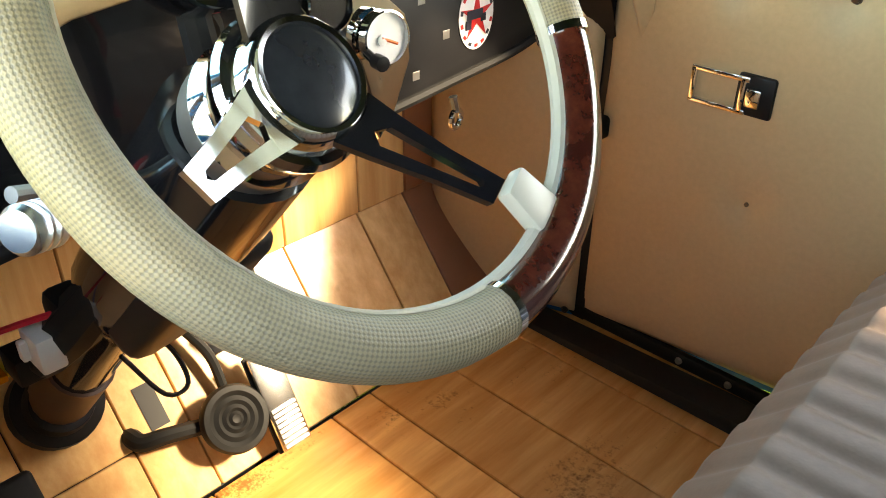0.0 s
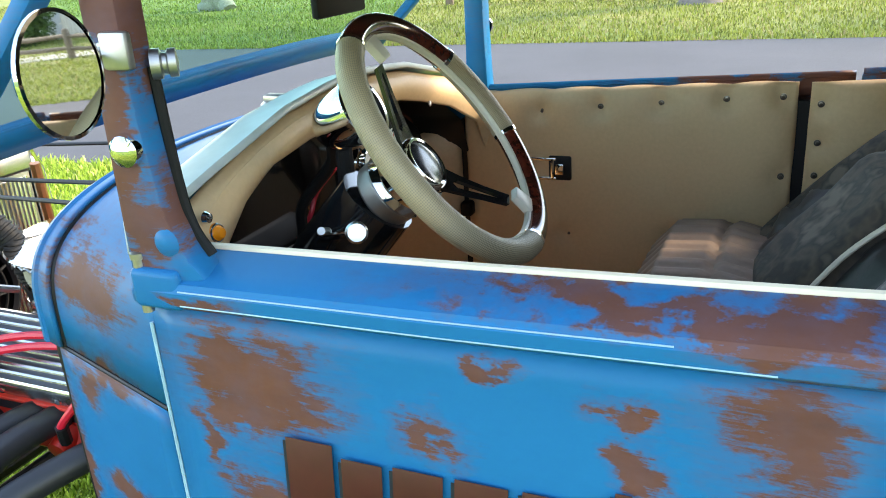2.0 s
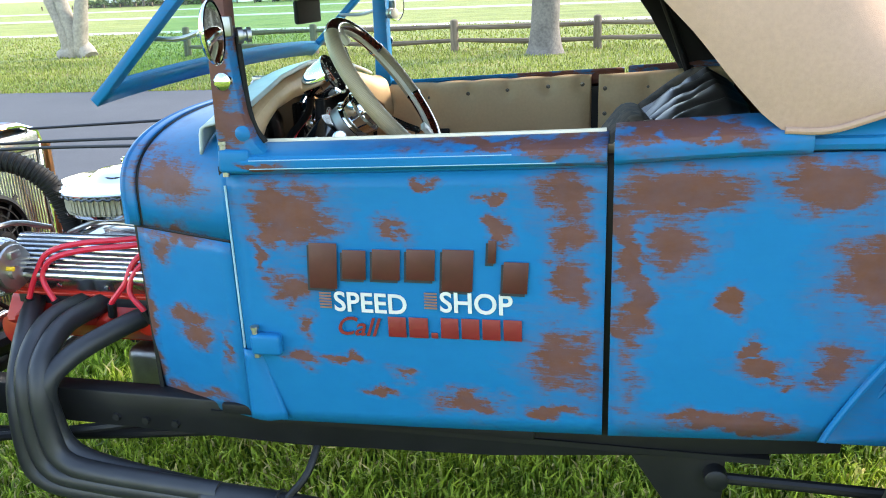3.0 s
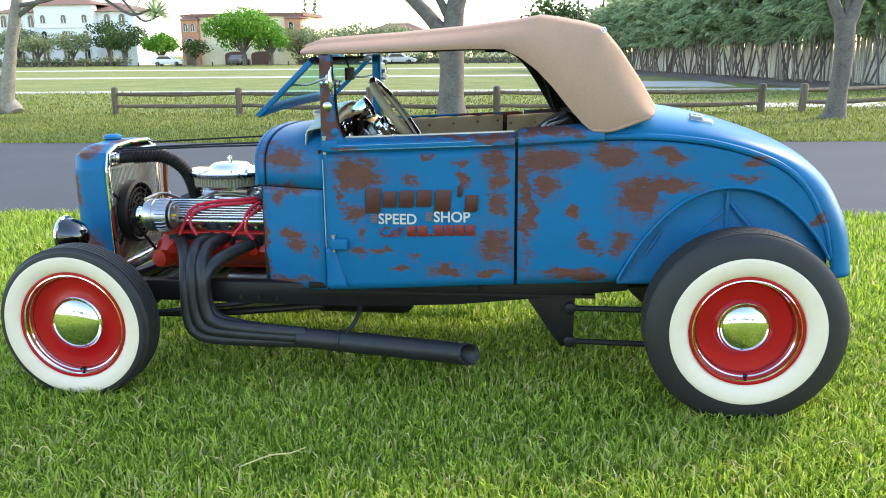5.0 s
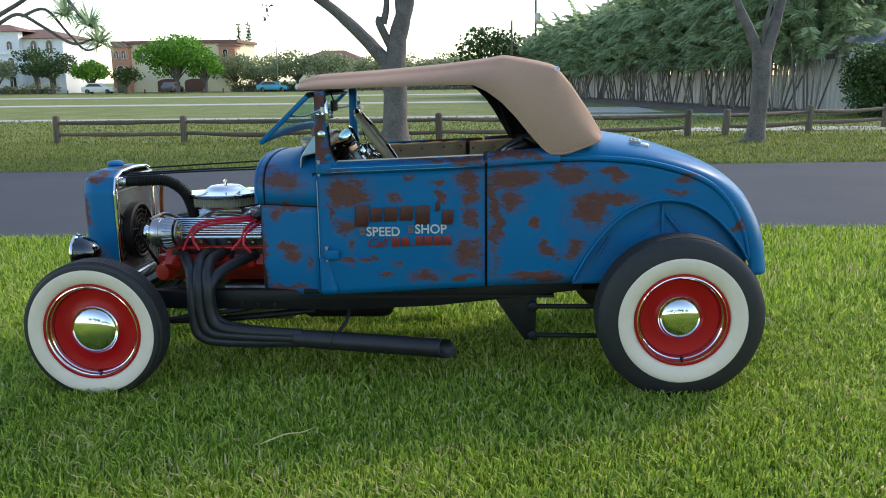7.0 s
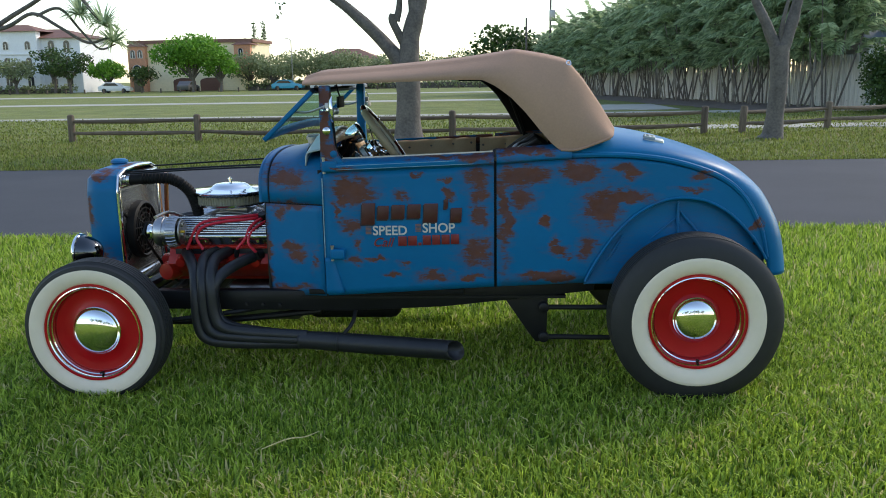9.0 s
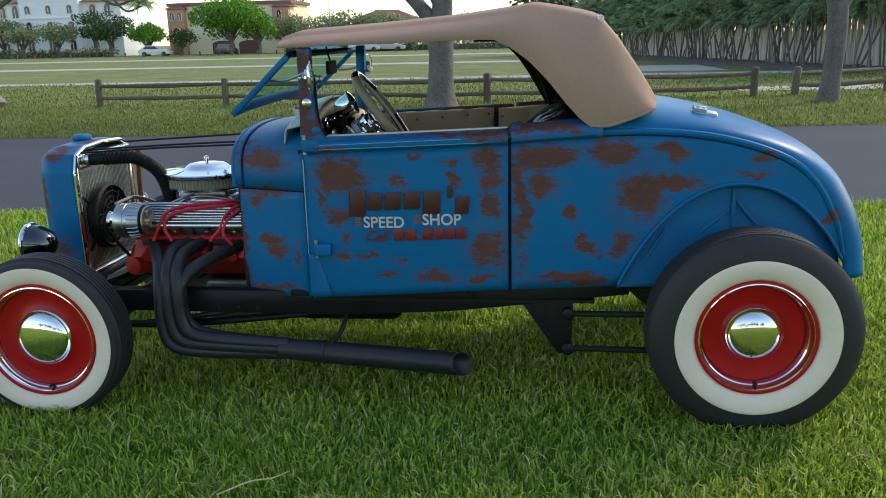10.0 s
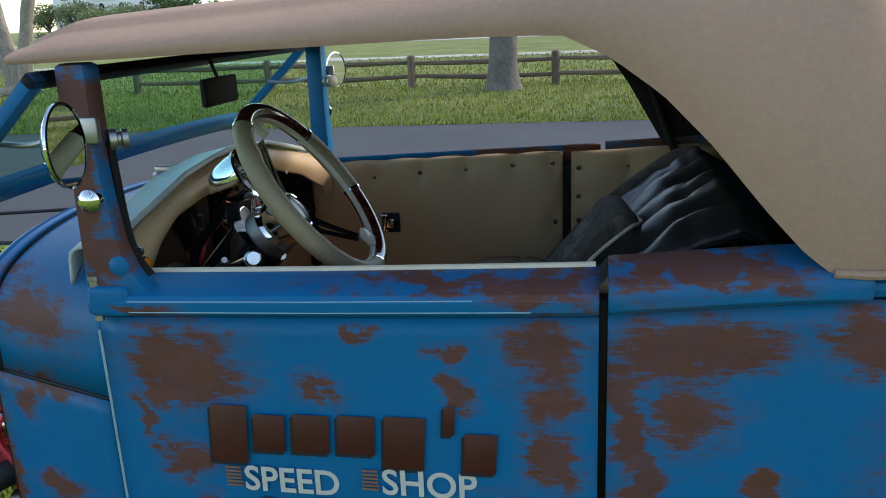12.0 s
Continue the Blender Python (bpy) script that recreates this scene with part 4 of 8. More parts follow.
part("mirror_stalk", tube([(1.025, -0.03, 1.315), (1.015, -0.03, 1.345), (1.01, -0.03, 1.375)], 0.004, 8, 4), M_RUBBERBLACK, im)

# soft top
TOP_X = [0.948, 1.0, 1.3, 1.6, 1.80, 1.875, 1.95, 2.03, 2.11, 2.18, 2.265, 2.322]
TOP_Z = [1.420, 1.436, 1.454, 1.478, 1.503, 1.516, 1.504, 1.489, 1.468, 1.388, 1.265, 1.172]
LOW_X = [0.955, 1.03, 1.3, 1.6, 1.74, 1.80, 1.865, 1.93, 1.995, 2.045, 2.082, 2.15, 2.22, 2.295]
LOW_Z = [1.376, 1.377, 1.383, 1.390, 1.389, 1.360, 1.312, 1.245, 1.165, 1.110, 1.080, 1.080, 1.102, 1.130]


# each station runs from the lower hem up the side and over the bows
def top_shell(inner=0.0):
    n = 46
    us = np.linspace(0, 1, n)
    hem = [(lerp(u, np.linspace(0, 1, len(LOW_X)), LOW_X), lerp(u, np.linspace(0, 1, len(LOW_X)), LOW_Z)) for u in us]
    crn = [(lerp(u, np.linspace(0, 1, len(TOP_X)), TOP_X), lerp(u, np.linspace(0, 1, len(TOP_X)), TOP_Z)) for u in us]
    bm = bmesh.new()
    g = []
    for (hx, hz), (cx, cz) in zip(hem, crn):
        row = []
        w = 0.545 - inner
        for sgn in (-1, 1):
            pts = []
            for j in range(9):
                v = j / 8
                bulge = 0.010 * math.sin(math.pi * v)
                pts.append((hx + (cx - hx) * v, sgn * (w - 0.075 * v ** 2.2 + bulge), hz + (cz - inner - 0.018 - hz) * v))
            roof = []
            for j in range(1, 9):
                a = j / 8
                roof.append((cx + 0.012 * math.sin(a * math.pi / 2), sgn * (w - 0.075) * math.cos(a * math.pi / 2) ** 0.9, cz - inner - 0.018 + (0.018 + 0.014) * math.sin(a * math.pi / 2) ** 0.8))
            if sgn < 0:
                row += pts + roof
            else:
                row += (pts + roof[:-1])[::-1]
        g.append([bm.verts.new(p) for p in row])
    for i in range(n - 1):
        for j in range(len(g[0]) - 1):
            bm.faces.new((g[i][j], g[i + 1][j], g[i + 1][j + 1], g[i][j + 1]))
    if not inner:
        bm.faces.new(g[0][::-1])
        bm.faces.new(g[-1])
    return bm


soft_top = part("soft_top", top_shell(), M_TOP, car, "tan canvas soft top", smooth=50)
part("lining", top_shell(0.012), M_LINING, soft_top, "black inner lining", smooth=50)

# ---- the car: wheels ----
def build_wheel(at, radius, width, side, rim_r, ww, cap_r, label):
    """side -1: the outer face looks to the driver's side. ww: the whitewall's outer radius."""
    h = width / 2
    ax = (0, side, 0)
    r0 = rim_r - 0.030
    w = part("wheel", lathe([(0.05, -0.03), (r0 + 0.004, -0.02), (r0 + 0.004, h * 0.22), (r0 - 0.004, h * 0.32), (r0 - 0.030, h * 0.27), (cap_r + 0.018, h * 0.24), (cap_r + 0.006, h * 0.34), (cap_r - 0.004, h * 0.36), (0.03, h * 0.34), (0, h * 0.34)], 56, at, ax), M_RED, car, label)
    tyre = [(rim_r - 0.012, -h * 0.80), (rim_r + 0.03, -h), (ww, -h * 1.04), (ww + (radius - ww) * 0.5, -h * 0.98), (radius - 0.012, -h * 0.80), (radius - 0.003, -h * 0.70)]
    for k in (-0.52, -0.26, 0.0, 0.26, 0.52):
        tyre += [(radius, h * (k - 0.10)), (radius, h * (k + 0.07)), (radius - 0.006, h * (k + 0.085)), (radius - 0.006, h * (k + 0.145))]
    tyre += [(radius - 0.003, h * 0.70), (radius - 0.012, h * 0.80), (ww + (radius - ww) * 0.5, h * 0.98), (ww + 0.004, h * 1.035), (ww, h * 1.04)]
    part("tyre", lathe(tyre, 84, at, ax), M_RUBBER, w, "black ribbed tyre", smooth=24)
    face = [(ww, h * 1.03), (ww - 0.004, h * 1.06)]
    for k in range(1, 8):
        q = k / 7
        face.append((ww - 0.004 + (rim_r + 0.004 - ww + 0.004) * q, h * (1.06 + 0.015 * math.sin(math.pi * q) - 0.20 * q ** 2.5)))
    face.append((rim_r - 0.004, h * 0.70))
    part("whitewall", lathe(face, 84, at, ax), M_WHITEWALL, w, "broad cream whitewall")
    part("rim_edge", lathe([(rim_r + 0.003, h * 0.84), (rim_r + 0.001, h * 0.92), (rim_r - 0.006, h * 0.93), (rim_r - 0.010, h * 0.86)], 72, at, ax), M_RED, w)
    part("trim_ring", lathe([(rim_r - 0.008, h * 0.87), (rim_r - 0.013, h * 0.885), (rim_r - 0.017, h * 0.80), (rim_r - 0.020, h * 0.60), (rim_r - 0.024, h * 0.56), (rim_r - 0.027, h * 0.34), (r0 - 0.002, h * 0.18)], 72, at, ax), M_CHROME, w, "chrome trim ring")
    prof = [(cap_r + 0.001, h * 0.34), (cap_r + 0.004, h * 0.38), (cap_r, h * 0.42)]
    for k in range(1, 13):
        a = math.pi / 2 * k / 12
        prof.append((cap_r * math.cos(a) * 0.985, h * 0.42 + 0.036 * math.sin(a)))
    part("hubcap", lathe(prof, 56, at, ax), M_CHROME, w, "domed chrome hubcap")
    part("valve_stem", lathe([(0, 0.012), (0.005, 0.010), (0.006, -0.02)], 10, (at[0] + 0.012, at[1] + side * h * 0.70, at[2] - (rim_r - 0.030)), (0, side, 0.25)), M_BLACK, w)
    part("inner_side", lathe([(0.06, -h * 0.5), (rim_r - 0.01, -h * 0.75), (rim_r - 0.01, -h * 0.80), (rim_r - 0.03, -0.03)], 32, at, ax), M_BLACK, w)
    part("brake_drum", lathe([(0, -0.10), (rim_r * 0.70, -0.10), (rim_r * 0.72, -0.03), (0.05, -0.03)], 32, at, ax), M_BLACK, w)
    return w


for _s in (-1, 1):
    build_wheel((0.0, _s * 0.685, 0.308), 0.324, 0.140, _s, 0.222, 0.290, 0.106, "red steel front wheel with whitewall tyre")
    build_wheel((2.660, _s * 0.655, 0.359), 0.370, 0.190, _s, 0.208, 0.284, 0.093, "red steel rear wheel with whitewall tyre")

# ---- the car: frame, axles ----
RAIL = [(-0.16, 0.345), (0.30, 0.340), (1.10, 0.332), (1.55, 0.352), (1.86, 0.385), (2.25, 0.43), (2.25, 0.50), (1.86, 0.465), (1.0, 0.432), (0.0, 0.43), (-0.16, 0.43)]
for _s in (-1, 1):
    r = part("frame_rail", prism(RAIL, _s * 0.415, _s * 0.474, "xz", 0.006), M_BLACK, car, "black steel frame rail")
    part("rear_rail", tube([(2.2, _s * 0.40, 0.47), (2.4, _s * 0.38, 0.60), (2.65, _s * 0.36, 0.64), (2.95, _s * 0.36, 0.52), (3.05, _s * 0.36, 0.48)], 0.035, 8, 5), M_BLACK, r)
    for bx, bz in ((0.10, 0.38), (0.19, 0.375), (0.62, 0.365), (0.70, 0.362), (0.78, 0.36)):
        part("bolt", lathe([(0, 0.008), (0.010, 0.007), (0.011, 0)], 6, (bx, _s * 0.474, bz), (0, _s, 0)), M_BLACK, r)
    # bracket and the two rods to the rear axle
    br = part("rod_bracket", prism([(1.83, 0.40), (2.04, 0.42), (2.035, 0.185), (1.985, 0.175), (1.955, 0.215)], _s * 0.43, _s * 0.455, "xz", 0.005), M_BLACK, car, "black triangular rod bracket")
    for z0, z1 in ((0.350, 0.352), (0.207, 0.205)):
        part("radius_rod", tube([(2.02, _s * 0.47, z0), (2.46, _s * 0.48, z1)], 0.012, 10, 2), M_BLACK, br, "black tubular rod")
        part("rod_eye", lathe([(0.018, -0.02), (0.024, -0.016), (0.024, 0.016), (0.018, 0.02), (0, 0.02)], 14, (2.02, _s * 0.47, z0), (0, _s, 0)), M_BLACK, br)
    part("front_radius_rod", tube([(0.03, _s * 0.50, 0.29), (0.45, _s * 0.42, 0.27), (0.95, _s * 0.36, 0.30)], 0.016, 10, 4), M_BLACK, car)
    part("shock_absorber", tube([(0.06, _s * 0.50, 0.30), (0.10, _s * 0.40, 0.48)], 0.018, 10, 2), M_BLACK, car)
part("front_axle", tube([(0, -0.60, 0.313), (0, -0.50, 0.27), (0, -0.30, 0.24), (0, 0, 0.235), (0, 0.30, 0.24), (0, 0.50, 0.27), (0, 0.60, 0.313)], 0.026, 10, 4), M_BLACK, car, "black dropped front axle")
part("rear_axle", join(tube([(2.660, -0.60, 0.36), (2.660, 0, 0.36), (2.660, 0.60, 0.36)], 0.042, 14, 2), lathe([(0, -0.15), (0.10, -0.12), (0.14, 0), (0.10, 0.12), (0, 0.15)], 20, (2.660, 0, 0.36), (1, 0, 0))), M_BLACK, car, "black rear axle")
part("front_crossmember", tube([(0.02, -0.40, 0.40), (0.0, 0, 0.36), (0.02, 0.40, 0.40)], 0.035, 10, 4), M_BLACK, car)
part("leaf_spring", box(-0.03, -0.42, 0.30, 0.03, 0.42, 0.33, 0.006), M_BLACK, car)
part("oil_pan", join(box(0.42, -0.15, 0.185, 0.80, 0.15, 0.385, 0.03, 3)), M_STEEL, car, "dull green-grey oil pan")
part("gearbox", join(box(0.84, -0.20, 0.205, 1.32, 0.20, 0.385, 0.05, 3), tube([(1.30, 0, 0.34), (1.9, 0, 0.35), (2.55, 0, 0.36)], [0.09, 0.05, 0.05], 14, 3)), M_BLACK, car, "black gearbox and drive shaft")
part("pan_bracket", box(1.36, -0.34, 0.315, 1.50, -0.24, 0.37, 0.012), M_STEEL, car)
part("tie_rod", tube([(0.14, -0.58, 0.28), (0.14, 0.58, 0.28)], 0.012, 8, 2), M_BLACK, car)
part("steering_link", tube([(0.14, -0.55, 0.29), (0.6, -0.46, 0.33), (0.85, -0.40, 0.37)], 0.012, 8, 3), M_BLACK, car)

# ---- the car: radiator, lamps ----
def shell_section(a, w, top, low, r):
    """Outline of the shell seen from ahead, a from 0 to 1 round it."""
    pts = [(-w, low), (-w, top - 0.20), (-w * 0.985, top - 0.10), (-w * 0.90, top - 0.035), (-w * 0.62, top - 0.008), (0, top), (w * 0.62, top - 0.008), (w * 0.90, top - 0.035), (w * 0.985, top - 0.10), (w, top - 0.20), (w, low)]
    k = a * (len(pts) - 1)
    return lerp(k, range(len(pts)), [p[0] for p in pts]), lerp(k, range(len(pts)), [p[1] for p in pts])


def shell_point(u, v):
    y, z = shell_section(v, 0.262, 0.985, 0.455, 0)
    k = math.sin(min(1.0, u * 2.5) * math.pi / 2)
    sc = 0.90 + 0.10 * k
    return (-0.215 + 0.155 * u - 0.012 * (z - 0.7), y * sc, 0.455 + (z - 0.455) * (0.965 + 0.035 * k))


shell = part("radiator_shell", sheet(shell_point, 16, 60), M_SHELL, car, "blue radiator shell worn to brown", solid=0.010, offset=0)
_rim = [shell_point(1.0, v / 60) for v in range(61)]
part("shell_edge", tube([(p[0] + 0.006, p[1] * 0.985, p[2] - 0.004) for p in _rim], 0.009, 8, 1), M_CHROME, shell, "bright rear edge of the shell")
part("radiator_cap", lathe([(0, 0.026), (0.030, 0.024), (0.042, 0.016), (0.044, 0.006), (0.036, 0.0), (0.036, -0.02)], 24, (-0.150, 0, 0.990)), M_BLUE, shell, "blue radiator cap")
core = part("radiator_core", box(-0.115, -0.225, 0.40, -0.070, 0.225, 0.90, 0.004), M_ALU, car, "aluminium radiator core")
for _k in range(42):
    part("fin", box(-0.070, -0.212 + _k * 0.0103, 0.46, -0.064, -0.208 + _k * 0.0103, 0.86), M_STEEL, core, smooth=0)
part("top_tank", join(box(-0.13, -0.235, 0.885, -0.045, 0.235, 0.950, 0.014, 3), lathe([(0, 0.03), (0.025, 0.03), (0.025, 0)], 16, (-0.045, -0.18, 0.925), (1, 0, 0))), M_ALU, core)
part("bottom_tank", box(-0.13, -0.235, 0.375, -0.045, 0.235, 0.435, 0.012, 3), M_ALU, core)
for _s in (-1, 1):
    part("side_strap", box(-0.075, _s * 0.236 - 0.010, 0.40, -0.050, _s * 0.236 + 0.010, 0.92, 0.004), M_CHROME, core)
FY, FZ = -0.06, 0.655
part("core_plate", box(-0.064, -0.222, 0.44, -0.060, 0.222, 0.885), M_CAST, core, "plain silver back plate", smooth=0)
for _k in range(36):
    part("core_fin", box(-0.060, -0.214 + _k * 0.0120, 0.45, -0.0565, -0.2085 + _k * 0.0120, 0.875), M_ALU, core, smooth=0)
fan = part("electric_fan", lathe([(0.128, 0.0), (0.146, 0.0), (0.150, 0.010), (0.148, 0.040), (0.136, 0.048), (0.128, 0.040)], 40, (-0.056, FY, FZ), (1, 0, 0)), M_RUBBERBLACK, car, "black electric cooling fan")
for _r in (0.035, 0.06, 0.085, 0.11):
    part("guard_ring", ring((-0.016, FY, FZ), (1, 0, 0), _r, 0.0035, 32, 6), M_RUBBERBLACK, fan)
for _k in range(12):
    a = radians(30 * _k)
    part("guard_spoke", tube([(-0.016, FY + 0.03 * math.cos(a), FZ + 0.03 * math.sin(a)), (-0.018, FY + 0.138 * math.cos(a + 0.35), FZ + 0.138 * math.sin(a + 0.35))], 0.004, 6, 2), M_RUBBERBLACK, fan)
part("fan_motor", lathe([(0, 0.055), (0.038, 0.05), (0.042, 0.01), (0.042, 0)], 20, (-0.03, FY, FZ), (1, 0, 0)), M_RUBBERBLACK, fan)
part("fan_disc", lathe([(0, 0), (0.132, 0), (0.132, -0.004)], 32, (-0.046, FY, FZ), (1, 0, 0)), M_BLACK, fan)
for dy, dz in ((-0.13, 0.09), (0.13, 0.09), (-0.12, -0.11), (0.12, -0.11)):
    part("fan_bracket", tube([(-0.056, FY + dy * 0.75, FZ + dz * 0.75), (-0.058, FY + dy * 1.2, FZ + dz * 1.2)], 0.008, 6, 2), M_RUBBERBLACK, fan)
for _s in (-1, 1):
    # the bucket is chrome; its dark reflections are put into the base colour
    lamp = part("headlight", lathe([(0, -0.105), (0.03, -0.098), (0.055, -0.078), (0.072, -0.045), (0.080, -0.008), (0.080, 0.0)], 32, (-0.180, _s * 0.43, 0.612), (-1, 0, 0)), M_CHROME_DARKENED, car, "round chrome headlight with dark reflection in its colour and bright rim")
    part("lamp_rim", ring((-0.180, _s * 0.43, 0.612), (1, 0, 0), 0.080, 0.009, 36, 8), M_CHROME, lamp, "chrome rim")
    part("lamp_glass", lathe([(0, 0.022), (0.04, 0.017), (0.076, 0)], 32, (-0.183, _s * 0.43, 0.612), (-1, 0, 0)), M_CHROME, lamp, "clear domed lens")
    part("lamp_bracket", tube([(-0.15, _s * 0.43, 0.55), (-0.12, _s * 0.40, 0.47), (-0.05, _s * 0.39, 0.42)], 0.014, 8, 4), M_BLACK, lamp)
# bonnet stay rods from the shell to the firewall
for _y, _x1 in ((-0.20, 0.72), (-0.10, 0.72), (0.20, 0.72)):
    part("stay_rod", tube([(-0.07, _y, 0.955), (0.3, _y, 0.975), (_x1, _y * 1.2, 0.992)], 0.0045, 8, 2), M_BLACK, car, "thin stay rod")

# ---- the car: engine ----
engine = part("engine_block", join(box(0.14, -0.14, 0.40, 0.70, 0.14, 0.62, 0.02), prism([(-0.30, 0.52), (-0.16, 0.42), (-0.08, 0.62), (-0.20, 0.66)], 0.18, 0.69, "yz", 0.01), prism([(0.30, 0.52), (0.16, 0.42), (0.08, 0.62), (0.20, 0.66)], 0.18, 0.69, "yz", 0.01)), M_ORANGE, car, "orange painted V8 engine block")
for _k in range(4):
    part("head_boss", lathe([(0, 0.03), (0.022, 0.028), (0.026, 0), (0.026, -0.02)], 14, (0.25 + 0.125 * _k, -0.285, 0.535), (0, -1, -0.3)), M_ORANGE, engine)
part("front_cover", join(lathe([(0, 0.03), (0.09, 0.028), (0.11, 0.01), (0.11, 0)], 28, (0.14, 0, 0.50), (-1, 0, 0)), lathe([(0, 0.06), (0.07, 0.06), (0.075, 0.02), (0.062, 0.01), (0.075, 0)], 28, (0.11, 0, 0.44), (-1, 0, 0))), M_ORANGE, engine)
part("fuel_pump", lathe([(0, 0.05), (0.04, 0.045), (0.05, 0.01), (0.05, -0.03), (0, -0.03)], 20, (0.165, -0.21, 0.47), (-0.3, -1, 0)), M_ORANGE, engine, "orange round pump")
for _s in (-1, 1):
    # finned cover: body leaning outward with nine fins along it
    lean = Matrix.Translation((0, _s * 0.225, 0.655)) @ Matrix.Rotation(radians(-_s * 34), 4, "X")
    vc = part("valve_cover", place(box(0.20, -0.075, -0.01, 0.70, 0.075, 0.062, 0.014, 3), lean), M_ALU, car, "polished finned aluminium valve cover")
    part("cover_top", place(box(0.208, -0.066, 0.060, 0.692, 0.066, 0.0635, 0.001, 1), lean), M_COVERTOP, vc, "dark grooves between the fins")
    for _k in range(8):
        part("fin", place(box(0.212, -0.058 + _k * 0.0155, 0.060, 0.688, -0.050 + _k * 0.0155, 0.069, 0.002, 1), lean), M_ALU, vc)
    part("gasket", place(box(0.195, -0.080, -0.022, 0.705, 0.080, -0.009, 0.002, 1), lean), M_ORANGE, vc)
    for _bx in (0.26, 0.38, 0.52, 0.64):
        part("cover_bolt", place(lathe([(0, 0.014), (0.008, 0.012), (0.009, 0)], 8, (_bx, _s * 0.066, 0.020), (0, _s, 0.5)), lean), M_CHROME, vc)
part("oil_cap", lathe([(0, 0.05), (0.018, 0.05), (0.020, 0.03), (0.014, 0.026), (0.014, 0)], 16, (0.655, -0.23, 0.715), (0, -0.4, 1)), M_BLACK, engine, "black breather cap")
part("intake_manifold", join(box(0.26, -0.13, 0.64, 0.66, 0.13, 0.70, 0.02), box(0.36, -0.08, 0.69, 0.54, 0.08, 0.735, 0.012), tube([(0.3, -0.10, 0.68), (0.38, -0.04, 0.72)], 0.03, 10, 3), tube([(0.6, -0.10, 0.68), (0.5, -0.04, 0.72)], 0.03, 10, 3)), M_ALU, engine)
carb = part("carburettor", join(box(0.37, -0.075, 0.733, 0.53, 0.075, 0.765, 0.008), box(0.36, -0.085, 0.755, 0.43, 0.085, 0.785, 0.01), lathe([(0.055, 0), (0.055, 0.05), (0.06, 0.052)], 24, (0.46, -0.02, 0.745))), M_STEEL, engine, "dull metal carburettor")
part("throttle_linkage", join(tube([(0.36, -0.11, 0.74), (0.45, -0.12, 0.75), (0.56, -0.11, 0.735)], 0.006, 8, 4), tube([(0.25, -0.10, 0.70), (0.33, -0.13, 0.735), (0.40, -0.11, 0.76)], 0.007, 8, 4)), M_STEEL, carb)
AC = (0.435, -0.02, 0.0)
air = part("air_cleaner", lathe([(0.06, 0.772), (0.165, 0.775), (0.178, 0.782), (0.180, 0.790), (0.165, 0.793)], 48, AC), M_CHROME, car, "round chrome air cleaner with pleated element")
part("filter_element", lathe([(0.166, 0.792), (0.168, 0.844)], 48, AC), M_FILTER, air, "tan pleated filter element")
for _k in range(72):
    a = 2 * math.pi * _k / 72
    if math.sin(a) < 0.35:
        part("pleat", tube([(AC[0] + 0.170 * math.cos(a), AC[1] + 0.170 * math.sin(a), 0.793), (AC[0] + 0.170 * math.cos(a), AC[1] + 0.170 * math.sin(a), 0.843)], 0.0035, 5, 1, False), M_FILTER, air)
lid = part("lid", lathe([(0.186, 0.840), (0.197, 0.846), (0.200, 0.850), (0.197, 0.854), (0.165, 0.857), (0.120, 0.862), (0.098, 0.866), (0.088, 0.876), (0.074, 0.884), (0.040, 0.888), (0.0, 0.889)], 56, AC), M_CHROME, air, "domed chrome lid")
part("crimped_hem", tube([(AC[0] + 0.189 * math.cos(math.pi * k / 96), AC[1] + 0.189 * math.sin(math.pi * k / 96), 0.840 - 0.0035 * (k % 4 in (1, 2))) for k in range(192)], 0.004, 6, 1, False, closed=True), M_CHROME_DARKENED, lid, "crimped lower edge of the lid")
part("wing_nut", join(lathe([(0, 0.03), (0.006, 0.03), (0.008, 0)], 12, (AC[0], AC[1], 0.886)), box(AC[0] - 0.012, AC[1] - 0.003, 0.898, AC[0] + 0.012, AC[1] + 0.003, 0.912, 0.002)), M_CHROME, air)
# alternator with its finned case
ALT = (0.215, -0.335, 0.690)
alt = part("alternator", lathe([(0, -0.062), (0.045, -0.060), (0.066, -0.052), (0.073, -0.036), (0.073, -0.010), (0.070, -0.008), (0.070, 0.006), (0.073, 0.008), (0.073, 0.034), (0.066, 0.056), (0.034, 0.064), (0, 0.064)], 36, ALT, (1, 0, 0)), M_CAST, car, "cast aluminium alternator")
for _k in range(24):
    a = 2 * math.pi * _k / 24
    part("cooling_rib", tube([(ALT[0] + 0.010, ALT[1] + 0.0735 * math.cos(a), ALT[2] + 0.0735 * math.sin(a)), (ALT[0] + 0.034, ALT[1] + 0.0735 * math.cos(a), ALT[2] + 0.0735 * math.sin(a)), (ALT[0] + 0.055, ALT[1] + 0.066 * math.cos(a), ALT[2] + 0.066 * math.sin(a))], 0.0035, 5, 1, False), M_CAST, alt)
part("pulley", lathe([(0.038, -0.012), (0.034, 0), (0.038, 0.012), (0, 0.012)], 24, (ALT[0] - 0.080, ALT[1], ALT[2]), (1, 0, 0)), M_CHROME, alt)
